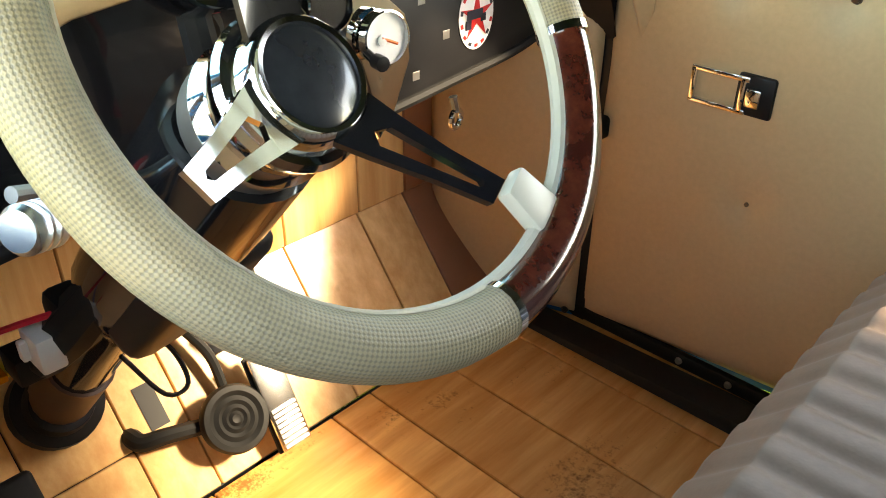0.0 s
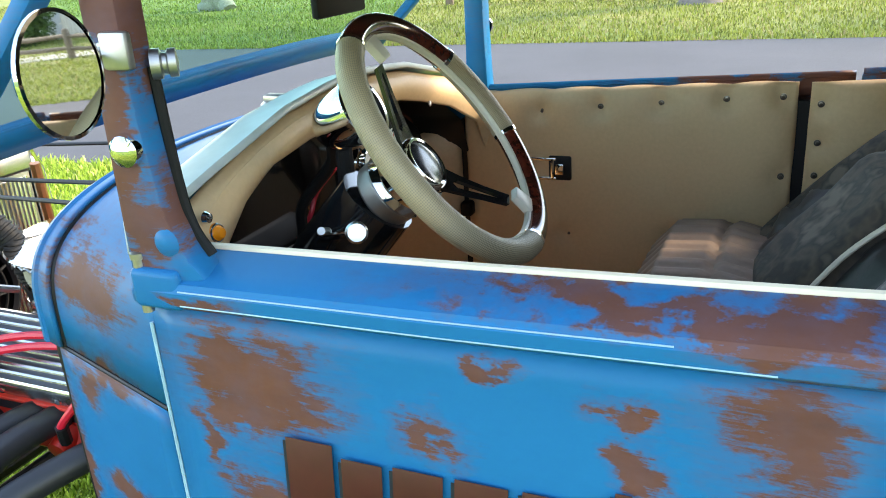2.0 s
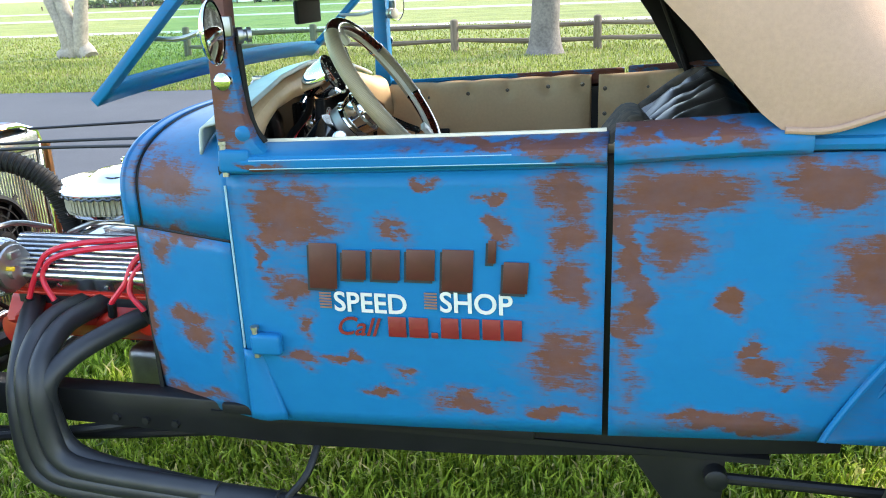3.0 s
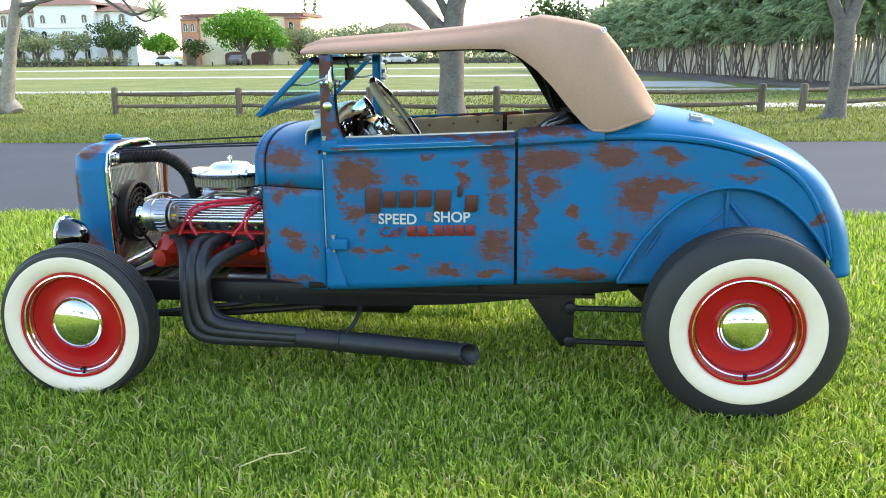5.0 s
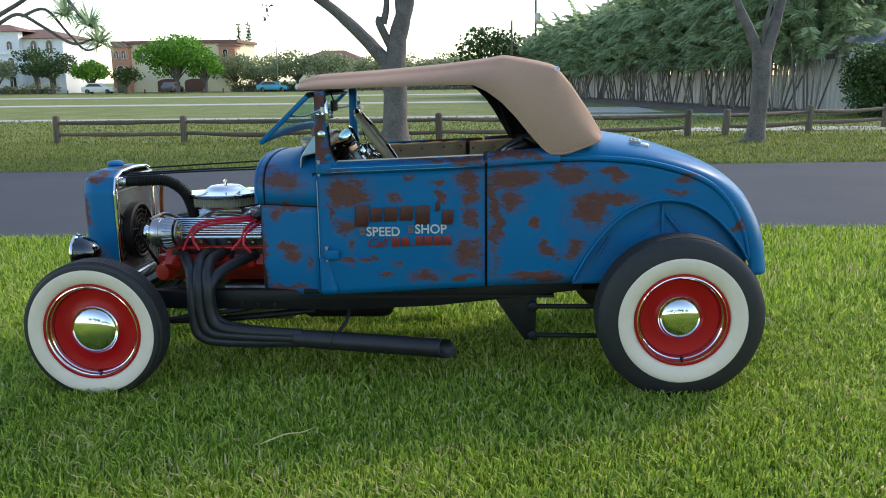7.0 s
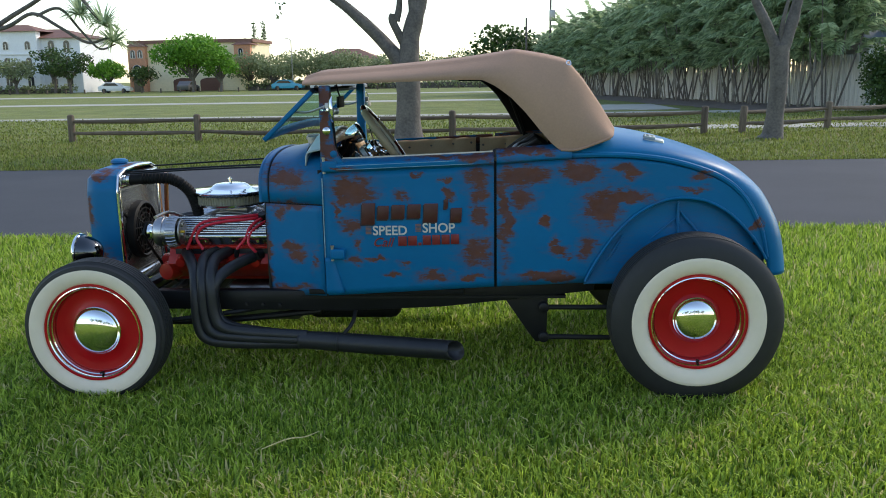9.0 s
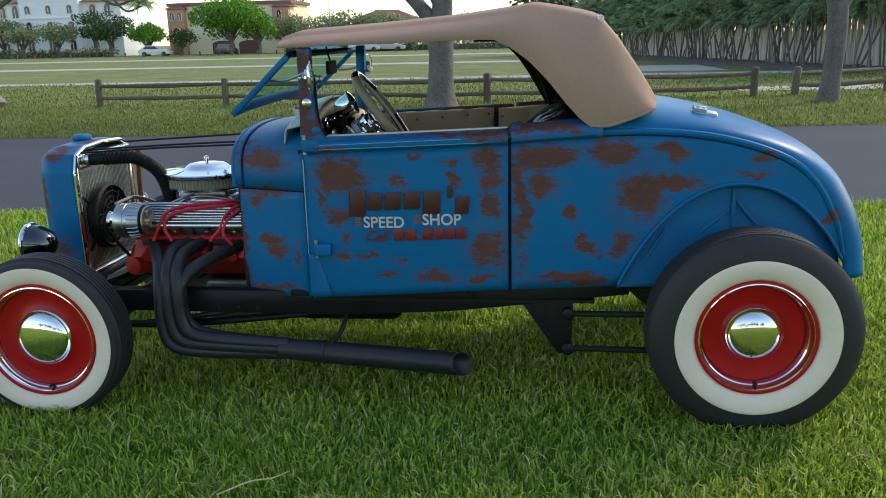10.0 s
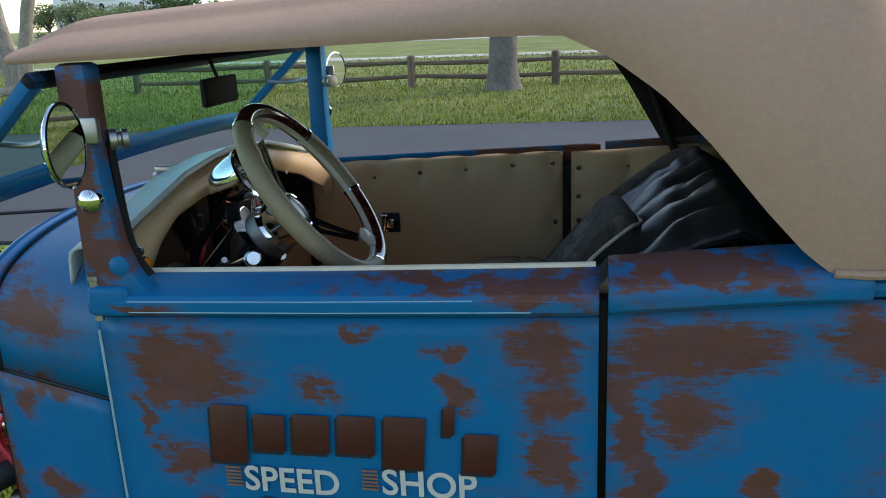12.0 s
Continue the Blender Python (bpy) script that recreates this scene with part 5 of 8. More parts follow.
part("rear_plate", join(lathe([(0.06, 0), (0.058, 0.006), (0, 0.006)], 28, (ALT[0] + 0.066, ALT[1], ALT[2]), (1, 0, 0)), lathe([(0.018, 0), (0.018, 0.014), (0, 0.016)], 16, (ALT[0] + 0.070, ALT[1] - 0.012, ALT[2] - 0.01), (1, 0, 0)), box(ALT[0] + 0.07, ALT[1] - 0.02, ALT[2] + 0.025, ALT[0] + 0.083, ALT[1] + 0.015, ALT[2] + 0.045, 0.003)), M_STEEL, alt)
part("terminal", lathe([(0, 0.02), (0.006, 0.018), (0.006, 0)], 10, (ALT[0] + 0.072, ALT[1] - 0.028, ALT[2] + 0.005), (1, 0, 0)), M_YELLOW, alt)
part("bracket", join(tube([(ALT[0], ALT[1] + 0.05, ALT[2] - 0.05), (0.24, -0.25, 0.60)], 0.014, 8, 2), tube([(ALT[0] - 0.06, ALT[1], ALT[2] + 0.07), (0.16, -0.18, 0.76), (0.2, -0.08, 0.72)], 0.008, 8, 3)), M_STEEL, alt)
part("drive_belt", tube([(0.11, -0.335, 0.728), (0.11, -0.05, 0.58), (0.11, 0.05, 0.38), (0.11, -0.06, 0.39), (0.11, -0.36, 0.66), (0.11, -0.372, 0.70), (0.11, -0.335, 0.728)], 0.007, 6, 3), M_RUBBERBLACK, car, "black fan belt")
# corrugated radiator hose
HOSE = [(-0.035, -0.18, 0.925), (0.06, -0.175, 0.930), (0.17, -0.15, 0.925), (0.245, -0.12, 0.87), (0.275, -0.10, 0.79), (0.285, -0.09, 0.70)]
hose = part("radiator_hose", tube(HOSE, 0.027, 16, 8), M_RUBBERBLACK, car, "black corrugated radiator hose")
_hl = smooth_line(HOSE, 14)
for _i in range(12, len(_hl) - 8, 2):
    _dd = (_hl[_i + 1] - _hl[_i - 1]).normalized()
    part("hose_ridge", place(lathe([(0.026, -0.004), (0.0305, -0.002), (0.0305, 0.002), (0.026, 0.004)], 16), axis_matrix(_hl[_i], _dd)), M_RUBBERBLACK, hose)
for _at, _ax in (((-0.022, -0.18, 0.926), (1, 0, 0)), ((0.284, -0.09, 0.715), (0, 0.1, -1))):
    part("hose_clamp", lathe([(0.029, -0.008), (0.031, -0.008), (0.031, 0.008), (0.029, 0.008)], 20, _at, _ax), M_ALU, hose)
part("water_neck", lathe([(0, 0.06), (0.03, 0.05), (0.035, 0)], 16, (0.285, -0.085, 0.64)), M_ALU, car)
# ignition wires
WIRES = [[(0.70, -0.17, 0.755), (0.60, -0.25, 0.752), (0.45, -0.275, 0.742), (0.36, -0.295, 0.720), (0.325, -0.31, 0.67), (0.295, -0.32, 0.60), (0.285, -0.315, 0.565)],
         [(0.70, -0.18, 0.745), (0.60, -0.262, 0.738), (0.47, -0.285, 0.728), (0.375, -0.305, 0.705), (0.345, -0.315, 0.655), (0.375, -0.325, 0.60), (0.39, -0.315, 0.56)],
         [(0.70, -0.20, 0.750), (0.645, -0.265, 0.735), (0.605, -0.295, 0.70), (0.585, -0.315, 0.65), (0.545, -0.325, 0.60), (0.535, -0.315, 0.56)],
         [(0.70, -0.21, 0.735), (0.655, -0.275, 0.715), (0.615, -0.305, 0.68), (0.60, -0.32, 0.63), (0.635, -0.325, 0.585), (0.645, -0.315, 0.55)]]
for _w in WIRES:
    wire = part("spark_plug_wire", tube(_w, 0.0075, 8, 6), M_REDWIRE, car, "red spark plug wire")
    part("boot", tube([_w[-2], _w[-1]], 0.0115, 8, 2), M_BLACK, wire)
part("copper_line", tube([(0.02, 0.18, 0.92), (0.0, 0.20, 0.75), (-0.01, 0.21, 0.6)], 0.012, 8, 4), M_COPPER, car, "copper coolant pipe")
part("fuel_line", tube([(0.55, -0.12, 0.74), (0.63, -0.16, 0.72), (0.70, -0.14, 0.70)], 0.006, 8, 4), M_STEEL, car)

# ---- the car: exhaust ----
PIPES = [[(0.27, -0.27, 0.575), (0.32, -0.36, 0.560), (0.378, -0.47, 0.520), (0.402, -0.535, 0.44), (0.408, -0.550, 0.30), (0.440, -0.552, 0.225), (0.56, -0.552, 0.200), (0.92, -0.550, 0.198)],
         [(0.43, -0.27, 0.580), (0.405, -0.38, 0.572), (0.425, -0.49, 0.535), (0.440, -0.545, 0.47), (0.446, -0.556, 0.33), (0.478, -0.558, 0.255), (0.58, -0.558, 0.232), (0.92, -0.555, 0.215)],
         [(0.485, -0.27, 0.580), (0.462, -0.40, 0.570), (0.474, -0.51, 0.53), (0.484, -0.553, 0.465), (0.488, -0.558, 0.36), (0.518, -0.560, 0.285), (0.62, -0.556, 0.255), (0.92, -0.552, 0.235)],
         [(0.645, -0.27, 0.565), (0.585, -0.36, 0.550), (0.525, -0.47, 0.522), (0.494, -0.54, 0.475), (0.486, -0.535, 0.38), (0.515, -0.530, 0.295), (0.62, -0.528, 0.255), (0.92, -0.545, 0.225)]]
for _s in (-1, 1):
    header = part("exhaust_header", box(0.215, min(_s * 0.255, _s * 0.268), 0.548, 0.69, max(_s * 0.255, _s * 0.268), 0.600, 0.003), M_HEADER, car, "satin black exhaust header")
    for _p in PIPES:
        part("primary_pipe", tube([(a, -_s * b, c) for a, b, c in _p], 0.0265, 16, 6), M_HEADER, header, "satin black pipe")
    y = _s * 0.550
    col = tube([(0.88, y, 0.216), (0.96, y, 0.211), (1.04, y, 0.206), (1.30, y, 0.187), (1.52, y, 0.171), (1.60, y, 0.164)], [0.040, 0.042, 0.044, 0.045, 0.046, 0.046], 24, 5, cap=False)
    top = max(v.co.x for v in col.verts)
    for v in col.verts:
        if v.co.x > top - 0.02:
            v.co.x += (0.164 - v.co.z) * 0.45 - _s * (v.co.y - y) * 0.75 + 0.012
    part("collector", col, M_HEADER, header, "satin black collector with slash-cut end", solid=0.003, offset=-1)
    part("clamp_band", ring((1.065, y, 0.204), (1, 0, -0.07), 0.0455, 0.004, 32, 8), M_HEADER, header)
    part("hanger", tube([(1.09, y, 0.24), (1.13, y * 0.93, 0.29), (1.14, y * 0.78, 0.36)], 0.009, 8, 4), M_BLACK, header)

# ---- the car: cockpit ----
FLOOR_Z = 0.42
floor_board = part("floor_pan", box(0.88, -0.48, 0.395, 2.12, 0.512, 0.408), M_BLACK, car, "dark floor pan")
_edges = [-0.44, -0.31, -0.155, 0.045, 0.120, 0.248, 0.385, 0.510]
for a, b_ in zip(_edges, _edges[1:]):
    part("plank", box(0.8945, a + 0.0012, 0.408, 1.62, b_ - 0.0012, FLOOR_Z, 0.0015, 1), M_FLOORWOOD, floor_board, smooth=0)
# toe boards rise toward the firewall
TOE0, TOE1 = Vector((0.892, 0, FLOOR_Z)), Vector((0.735, 0, 0.620))
_td = (TOE1 - TOE0).normalized()
_tn = Vector((_td.z, 0, -_td.x))
toe_m = Matrix.Translation(TOE0) @ Matrix(((_tn.x, 0, _td.x, 0), (0, 1, 0, 0), (_tn.z, 0, _td.z, 0), (0, 0, 0, 1)))
TOE_L = (TOE1 - TOE0).length
toe_board = part("toe_board", place(box(-0.022, -0.425, 0, -0.010, 0.432, TOE_L), toe_m), M_BLACK, car)
_edges = [-0.425, -0.335, -0.215, -0.137, -0.02, 0.10, 0.245, 0.345, 0.434]
for i_, (a, b_) in enumerate(zip(_edges, _edges[1:])):
    mt = M_TOEWOOD if i_ != 7 else M_BROWNPLANK
    cuts = [0.002, 0.098, TOE_L] if i_ < 3 else [0.002, TOE_L]
    for c0, c1 in zip(cuts, cuts[1:]):
        part("plank", place(box(-0.010, a + 0.0012, c0, 0.0, b_ - 0.0012, c1 - 0.0015, 0.0015, 1), toe_m), mt, toe_board, smooth=0)
    w = min(abs(a), abs(b_))
    part("plank", box(0.733, max(a, -0.432) + 0.0012, 0.622, 0.743, min(b_, 0.432) - 0.0012, 0.84, 0.0015, 1), mt, toe_board, smooth=0)

# upholstered side panels with buttons
def padded(x0, x1, zl, zh, y, side, nx=24, nz=16, dents=()):
    """A soft panel facing inward at y, with dents at buttons (x, z)."""
    def f(u, v):
        x = x0 + (x1 - x0) * u
        z0, z1 = zl(x), zh(x)
        z = z0 + (z1 - z0) * v
        edge = min(u, 1 - u) * (x1 - x0), min(v, 1 - v) * (z1 - z0)
        puff = 0.016 * (1 - math.exp(-edge[0] / 0.018)) * (1 - math.exp(-edge[1] / 0.018))
        for dx, dz in dents:
            puff -= 0.0125 * math.exp(-((x - dx) ** 2 + (z - dz) ** 2) / 0.00055)
        puff = max(puff, 0.0005)
        puff += 0.0018 * noise.noise((x * 9, z * 9, y * 5))
        yy = min(abs(y), half_width(x) - 0.022) * side
        return (x, yy - side * puff, z)
    return sheet(f, nx, nz)


def button(at, side, parent, r=0.0064):
    part("snap_button", join(lathe([(0, 0.0045), (r * 0.5, 0.004), (r * 0.55, 0.002), (r, 0.0015), (r, -0.004)], 14, at, (0, -side, 0))), M_BUTTON, parent, "dark metal snap button")


INNER = 0.510
for _s in (-1, 1):
    y = _s * INNER
    top_b = [(1.054, 0.990), (1.189, 1.001), (1.316, 1.013), (1.440, 1.022), (1.565, 1.032), (1.668, 1.038)]
    mid_b = [(1.246, 0.726), (1.462, 0.742), (1.675, 0.88)]
    kick = part("kick_panel", padded(0.745, 1.000, lambda x: 0.432, lambda x: lerp(x, [0.74, 1.03], [0.90, 0.985]), y, _s, 20, 30, [(0.985, 0.945), (0.988, 0.585), (0.985, 0.43)]), M_VINYL, car, "tan vinyl kick panel", solid=0.004)
    for b_ in ((0.985, 0.945), (0.988, 0.585), (0.985, 0.43)):
        button((b_[0], (min(abs(y), half_width(b_[0]) - 0.022) - 0.0035) * _s, b_[1]), _s, kick)
    dp = part("door_panel", padded(1.012, 1.694, lambda x: bottom(x) + 0.02, lambda x: belt(x) + (0.022 if _s < 0 else 0.041 + 0.0035 * abs(math.sin(math.pi * (x - 1.10) / 0.118))), y, _s, 96, 56, top_b + mid_b), M_VINYL, car, "padded tan vinyl door panel with snap buttons", solid=0.004)
    for b_ in top_b + mid_b + [(1.024, 0.957)]:
        button((b_[0], y - _s * 0.0035, b_[1]), _s, dp)
    qp = part("quarter_trim", padded(1.716, 2.10, lambda x: bottom(x) + 0.02, lambda x: belt(x) + (0.022 if _s < 0 else 0.040), y, _s, 40, 40, [(1.735, 1.025), (1.735, 0.95), (1.735, 0.885), (1.86, 1.028), (1.98, 1.036)]), M_VINYL, car, "padded tan vinyl quarter trim", solid=0.004)
    for b_ in ((1.735, 1.025), (1.735, 0.95), (1.735, 0.885), (1.86, 1.028), (1.98, 1.036)):
        button((b_[0], y - _s * 0.0035, b_[1]), _s, qp)
    part("door_gap", box(1.692, y - 0.006 + _s * 0.008, 0.46, 1.718, y + 0.006 + _s * 0.008, 1.030), M_BLACK, car, smooth=0)
    part("front_gap", box(0.994, _s * 0.500 - 0.003, 0.41, 1.018, _s * 0.500 + 0.003, 1.0), M_BLACK, car, smooth=0)
    part("sill_strip", box(0.93, min(y, y - _s * 0.014), 0.421, 1.65, max(y, y - _s * 0.014), 0.446, 0.004), M_RUBBERBLACK, car, "black sill strip")
    for sx in (1.20, 1.283):
        part("sill_screw", lathe([(0, 0.005), (0.005, 0.004), (0.006, 0)], 10, (sx, y - _s * 0.015, 0.435), (0, -_s, 0)), M_STEEL, car)
    # latch: plate, pull and catch
    la = part("door_latch", box(1.206, y - _s * 0.018 - 0.006, 0.853, 1.256, y - _s * 0.018 + 0.006, 0.907, 0.004), M_BLACK, car, "black and chrome interior door latch")
    part("pull_frame", join(*[box(a0, y - _s * 0.025 - 0.003, c0, a1, y - _s * 0.025 + 0.003, c1, 0.002) for a0, c0, a1, c1 in ((1.144, 0.855, 1.152, 0.903), (1.144, 0.897, 1.224, 0.904), (1.144, 0.854, 1.224, 0.861), (1.212, 0.855, 1.220, 0.903))]), M_CHROME, la, "chrome pull frame")
    part("catch", box(1.222, y - _s * 0.027 - 0.005, 0.867, 1.242, y - _s * 0.027 + 0.005, 0.892, 0.003), M_CHROME, la)
    part("check_strap", box(1.000, y - _s * 0.045, 0.760, 1.027, y - _s * 0.010, 0.793, 0.006), M_RUBBERBLACK, car, "black rubber door check")

# dash: tan padded arch, black recess, panel
DASH_Y = [-0.455, -0.433, -0.402, -0.335, -0.25, -0.15, 0.03, 0.16, 0.25, 0.36, 0.46, 0.498]
DASH_Z = [0.860, 0.975, 1.015, 1.055, 1.083, 1.095, 1.098, 1.092, 1.072, 1.040, 0.985, 0.900]


def dash_arch(u, v):
    """u across from the driver's side, v from the inner edge out to the cowl's edge."""
    yi, zi = lerp(u * 11, range(12), DASH_Y), lerp(u * 11, range(12), DASH_Z)
    yo = max(-0.526, min(0.480, yi * 1.14))
    zo = min(cowl_rim(min(yo, 0.45)) - 0.010, zi + 0.14)
    roll = 0.012 * math.sin(math.pi * min(1.0, v * 1.05)) - 0.016 * max(0.0, v - 0.86) / 0.14
    return (1.020 + roll + 0.030 * max(0.0, (abs(yi) - 0.25) / 0.2) ** 1.5, yi + (yo - yi) * v, zi + (zo - zi) * v)


dash = part("dashboard", sheet(dash_arch, 88, 16), M_VINYL, car, "tan padded dashboard surround", solid=0.006)
part("dash_piping", tube([dash_arch(i / 60, 0.80) for i in range(61)], 0.0035, 8, 1), M_VINYL, dash)
part("recess_wall", sheet(lambda u, v: (1.018 - 0.115 * v, dash_arch(u, 0)[1] * (1 - 0.02 * v), dash_arch(u, 0)[2] + 0.004), 60, 3), M_BLACK, dash)
_pan = [(-0.455, 0.885), (-0.452, 0.95), (-0.40, 1.00), (-0.30, 1.055), (0, 1.075), (0.30, 1.045), (0.40, 0.99), (0.455, 0.92), (0.27, 0.90), (0.10, 0.885), (0.06, 0.880)]
part("dash_recess", prism(_pan, 0.90, 0.915, "yz"), M_GLOSSBLACK, dash, "gloss black dash recess")
# lower black tray that bows below the recess on the driver's side
part("lower_panel", sheet(lambda u, v: (0.915 + 0.085 * v - 0.02 * math.sin(math.pi * u) * v, -0.455 + 0.50 * u, 0.872 + 0.012 * math.sin(math.pi * u) + 0.022 * v), 16, 6), M_BLACK, dash, solid=0.012)
# glove panel on the passenger's side
GX, GY, GZ = 0.932, 0.322, 0.958
gl = part("glove_panel", prism([(0.13, 0.868), (0.272, 0.880), (0.40, 0.892), (0.462, 0.905), (0.478, 0.93), (0.45, 0.975), (0.38, 1.018), (0.26, 1.036), (0.13, 1.040)], 0.905, GX, "yz", 0.008), M_BLACK, dash, "black passenger dash panel with a round sticker")
part("panel_lip", tube([(GX - 0.003, 0.13, 0.868), (GX - 0.003, 0.272, 0.880), (GX - 0.003, 0.40, 0.892), (GX - 0.003, 0.465, 0.906)], 0.008, 8, 4), M_RUBBERBLACK, gl)
_yz = Matrix(((0, 0, 1, 0), (1, 0, 0, 0), (0, 1, 0, 0), (0, 0, 0, 1)))
part("sticker", place(lathe([(0, 0.001), (0.038, 0.001), (0.038, 0)], 32), Matrix.Translation((GX + 0.0005, GY, GZ)) @ _yz @ Matrix.Diagonal((0.86, 1.15, 1, 1))), M_DIALWHITE, gl, "round white sticker with red marks")
for _k in range(5):
    a0 = radians(90 + 72 * _k)
    tri = prism([(0.031 * math.cos(a0), 0.034 * math.sin(a0)), (0.010 * math.cos(a0 + 0.63), 0.010 * math.sin(a0 + 0.63)), (0, 0), (0.010 * math.cos(a0 - 0.63), 0.010 * math.sin(a0 - 0.63))], 0.0, 0.0005, "xy")
    part("star_point", place(tri, Matrix.Translation((GX + 0.0018, GY, GZ)) @ _yz), M_REDSTICK, gl)
for _k in range(14):
    a = radians(20 + 25 * _k)
    part("sticker_mark", place(box(-0.003, -0.0022, 0, 0.003, 0.0022, 0.0005), Matrix.Translation((GX + 0.0018, GY + 0.0285 * math.cos(a), GZ + 0.0385 * math.sin(a))) @ _yz @ Matrix.Rotation(a + 1.57, 4, "Z")), M_REDSTICK if _k % 3 else M_SHADOWLINE, gl, smooth=0)
for sy, sz, sw, sh in ((GY - 0.004, GZ + 0.002, 0.030, 0.012), (GY - 0.016, GZ - 0.010, 0.011, 0.012), (GY + 0.012, GZ - 0.004, 0.010, 0.010)):
    part("sticker_mark", box(GX + 0.0022, sy - sw / 2, sz - sh / 2, GX + 0.003, sy + sw / 2, sz + sh / 2, 0.0003, 1), M_SHADOWLINE, gl, smooth=0)
for sy, sz in ((0.225, 0.995), (0.268, 0.945), (0.215, 0.905)):
    part("paint_chip", box(GX + 0.0002, sy - 0.007, sz - 0.006, GX + 0.0008, sy + 0.005, sz + 0.005, 0.0003, 1), M_STEEL, gl, smooth=0)
part("ignition_key", join(ring((0.955, 0.235, 0.845), (1, 0.2, 0), 0.012, 0.004, 20, 8), tube([(0.955, 0.235, 0.855), (0.952, 0.232, 0.875)], 0.006, 8, 2)), M_CHROME, dash, "hanging metal key ring")
part("red_sticker", lathe([(0, 0.0008), (0.03, 0.0008), (0.03, 0)], 28, (0.9165, -0.352, 0.956), (1, 0, 0), (1.0, 0.42, 1)), M_REDSTICK, dash, "red and white oval sticker")
part("sticker_band", box(0.9176, -0.379, 0.952, 0.9186, -0.356, 0.960, 0.0003, 1), M_DIALWHITE, dash, smooth=0)
part("indicator_lamp", lathe([(0, 0.010), (0.006, 0.009), (0.0095, 0.004), (0.010, 0), (0.012, 0), (0.012, -0.006)], 18, (1.056, -0.432, 1.046), (1, -0.05, 0.1)), M_GLASS_AMBER, dash, "amber warning lamp")
part("lamp_bezel", ring((1.057, -0.432, 1.046), (1, -0.05, 0.1), 0.0105, 0.002, 20, 6), M_CHROME, dash)
part("stud", lathe([(0, 0.008), (0.006, 0.006), (0.008, 0)], 14, (1.058, -0.450, 1.072), (1, 0, 0)), M_CHROME, dash)
part("dash_screw", lathe([(0, 0.003), (0.005, 0.002), (0.006, 0)], 10, (1.032, 0.27, 1.062), (1, 0, 0)), M_STEEL, dash)

# instrument cluster: bright plate with two dials, and the large rev counter in its cup
cl = part("instrument_plate", place(prism([(-0.055, 0.062), (-0.022, 0.078), (0.020, 0.070), (0.040, 0.035), (0.075, 0.005), (0.080, -0.045), (0.055, -0.10), (0.030, -0.13), (0.0, -0.06), (-0.04, -0.01)], -0.006, 0.006, "xy", 0.004), Matrix.Translation((0.985, 0.075, 1.000)) @ Matrix(((0, 0, 1, 0), (1, 0, 0, 0), (0, 1, 0, 0), (0, 0, 0, 1)))), M_CHROME, dash, "bright metal instrument plate")


def gauge(at, face, r, depth, dial, label, parent):
    g = part("gauge", lathe([(r * 0.93, depth), (r, depth * 0.95), (r, 0), (r * 0.9, -0.004), (0, -0.004)], 36, at, face), M_CHROME, parent, label)
    part("dial", lathe([(0, depth * 0.55), (r * 0.93, depth * 0.55), (r * 0.94, depth * 0.9)], 36, at, face), dial, g)
    return g


gauge((0.993, 0.037, 1.036), (1, -0.1, 0.1), 0.026, 0.012, M_DIAL, "small black gauge", cl)
g2 = gauge((1.0, 0.103, 0.992), (1, -0.1, 0.1), 0.029, 0.012, M_DIALWHITE, "small white gauge with red needle", cl)
part("needle", tube([(1.0085, 0.096, 0.994), (1.0085, 0.118, 0.984)], 0.0018, 6, 1, False), M_NEEDLE, g2)
part("needle_hub", lathe([(0, 0.004), (0.006, 0.002), (0.006, 0)], 12, (1.007, 0.097, 0.991), (1, -0.1, 0.1)), M_DIALWHITE, g2)
part("pull_knob", join(tube([(0.985, 0.085, 0.985), (1.03, 0.070, 0.980)], 0.004, 8, 2), lathe([(0, 0.01), (0.008, 0.008), (0.008, -0.006)], 12, (1.032, 0.070, 0.980), (1, -0.2, 0))), M_BLACK, cl)
part("small_switch", join(tube([(0.99, 0.075, 1.06), (1.015, 0.072, 1.065)], 0.005, 8, 2), lathe([(0, 0.014), (0.007, 0.012), (0.008, 0)], 12, (1.01, 0.072, 1.064), (1, 0, 0.2))), M_CHROME, cl)
part("toggle", tube([(1.0, 0.025, 1.062), (1.02, 0.022, 1.085), (1.022, 0.022, 1.10)], [0.006, 0.007, 0.005], 8, 3), M_BLUEWIRE, cl, "blue toggle")
TACH = Vector((1.138, -0.206, 1.147))
TF = Vector((0.86, -0.04, 0.46)).normalized()
TS = 0.80
_tu = Vector((0, 0, 1)).cross(TF).normalized()
_tv = TF.cross(_tu)
_tm = Matrix.Translation(TACH) @ Matrix(((_tu.x, _tv.x, TF.x, 0), (_tu.y, _tv.y, TF.y, 0), (_tu.z, _tv.z, TF.z, 0), (0, 0, 0, 1))) @ Matrix.Scale(TS, 4)
tach = part("rev_counter", place(lathe([(0, -0.085), (0.025, -0.082), (0.042, -0.066), (0.052, -0.040), (0.056, -0.01), (0.057, 0.012), (0.061, 0.014), (0.061, 0.020), (0.053, 0.021)], 40), _tm), M_CHROME, dash, "chrome rev counter with black dial")
part("dial", place(lathe([(0, 0.006), (0.053, 0.006), (0.0535, 0.020)], 40), _tm), M_DIAL, tach, "black dial")


def on_tach(bm, x, y, h=0.0068):
    return place(bm, _tm @ Matrix.Translation((x, y, h)))


part("dial_word", on_tach(letters("RPM", 0.013, 0.0002, 0, 0.0003), -0.014, 0.012), M_DIALWHITE, tach)
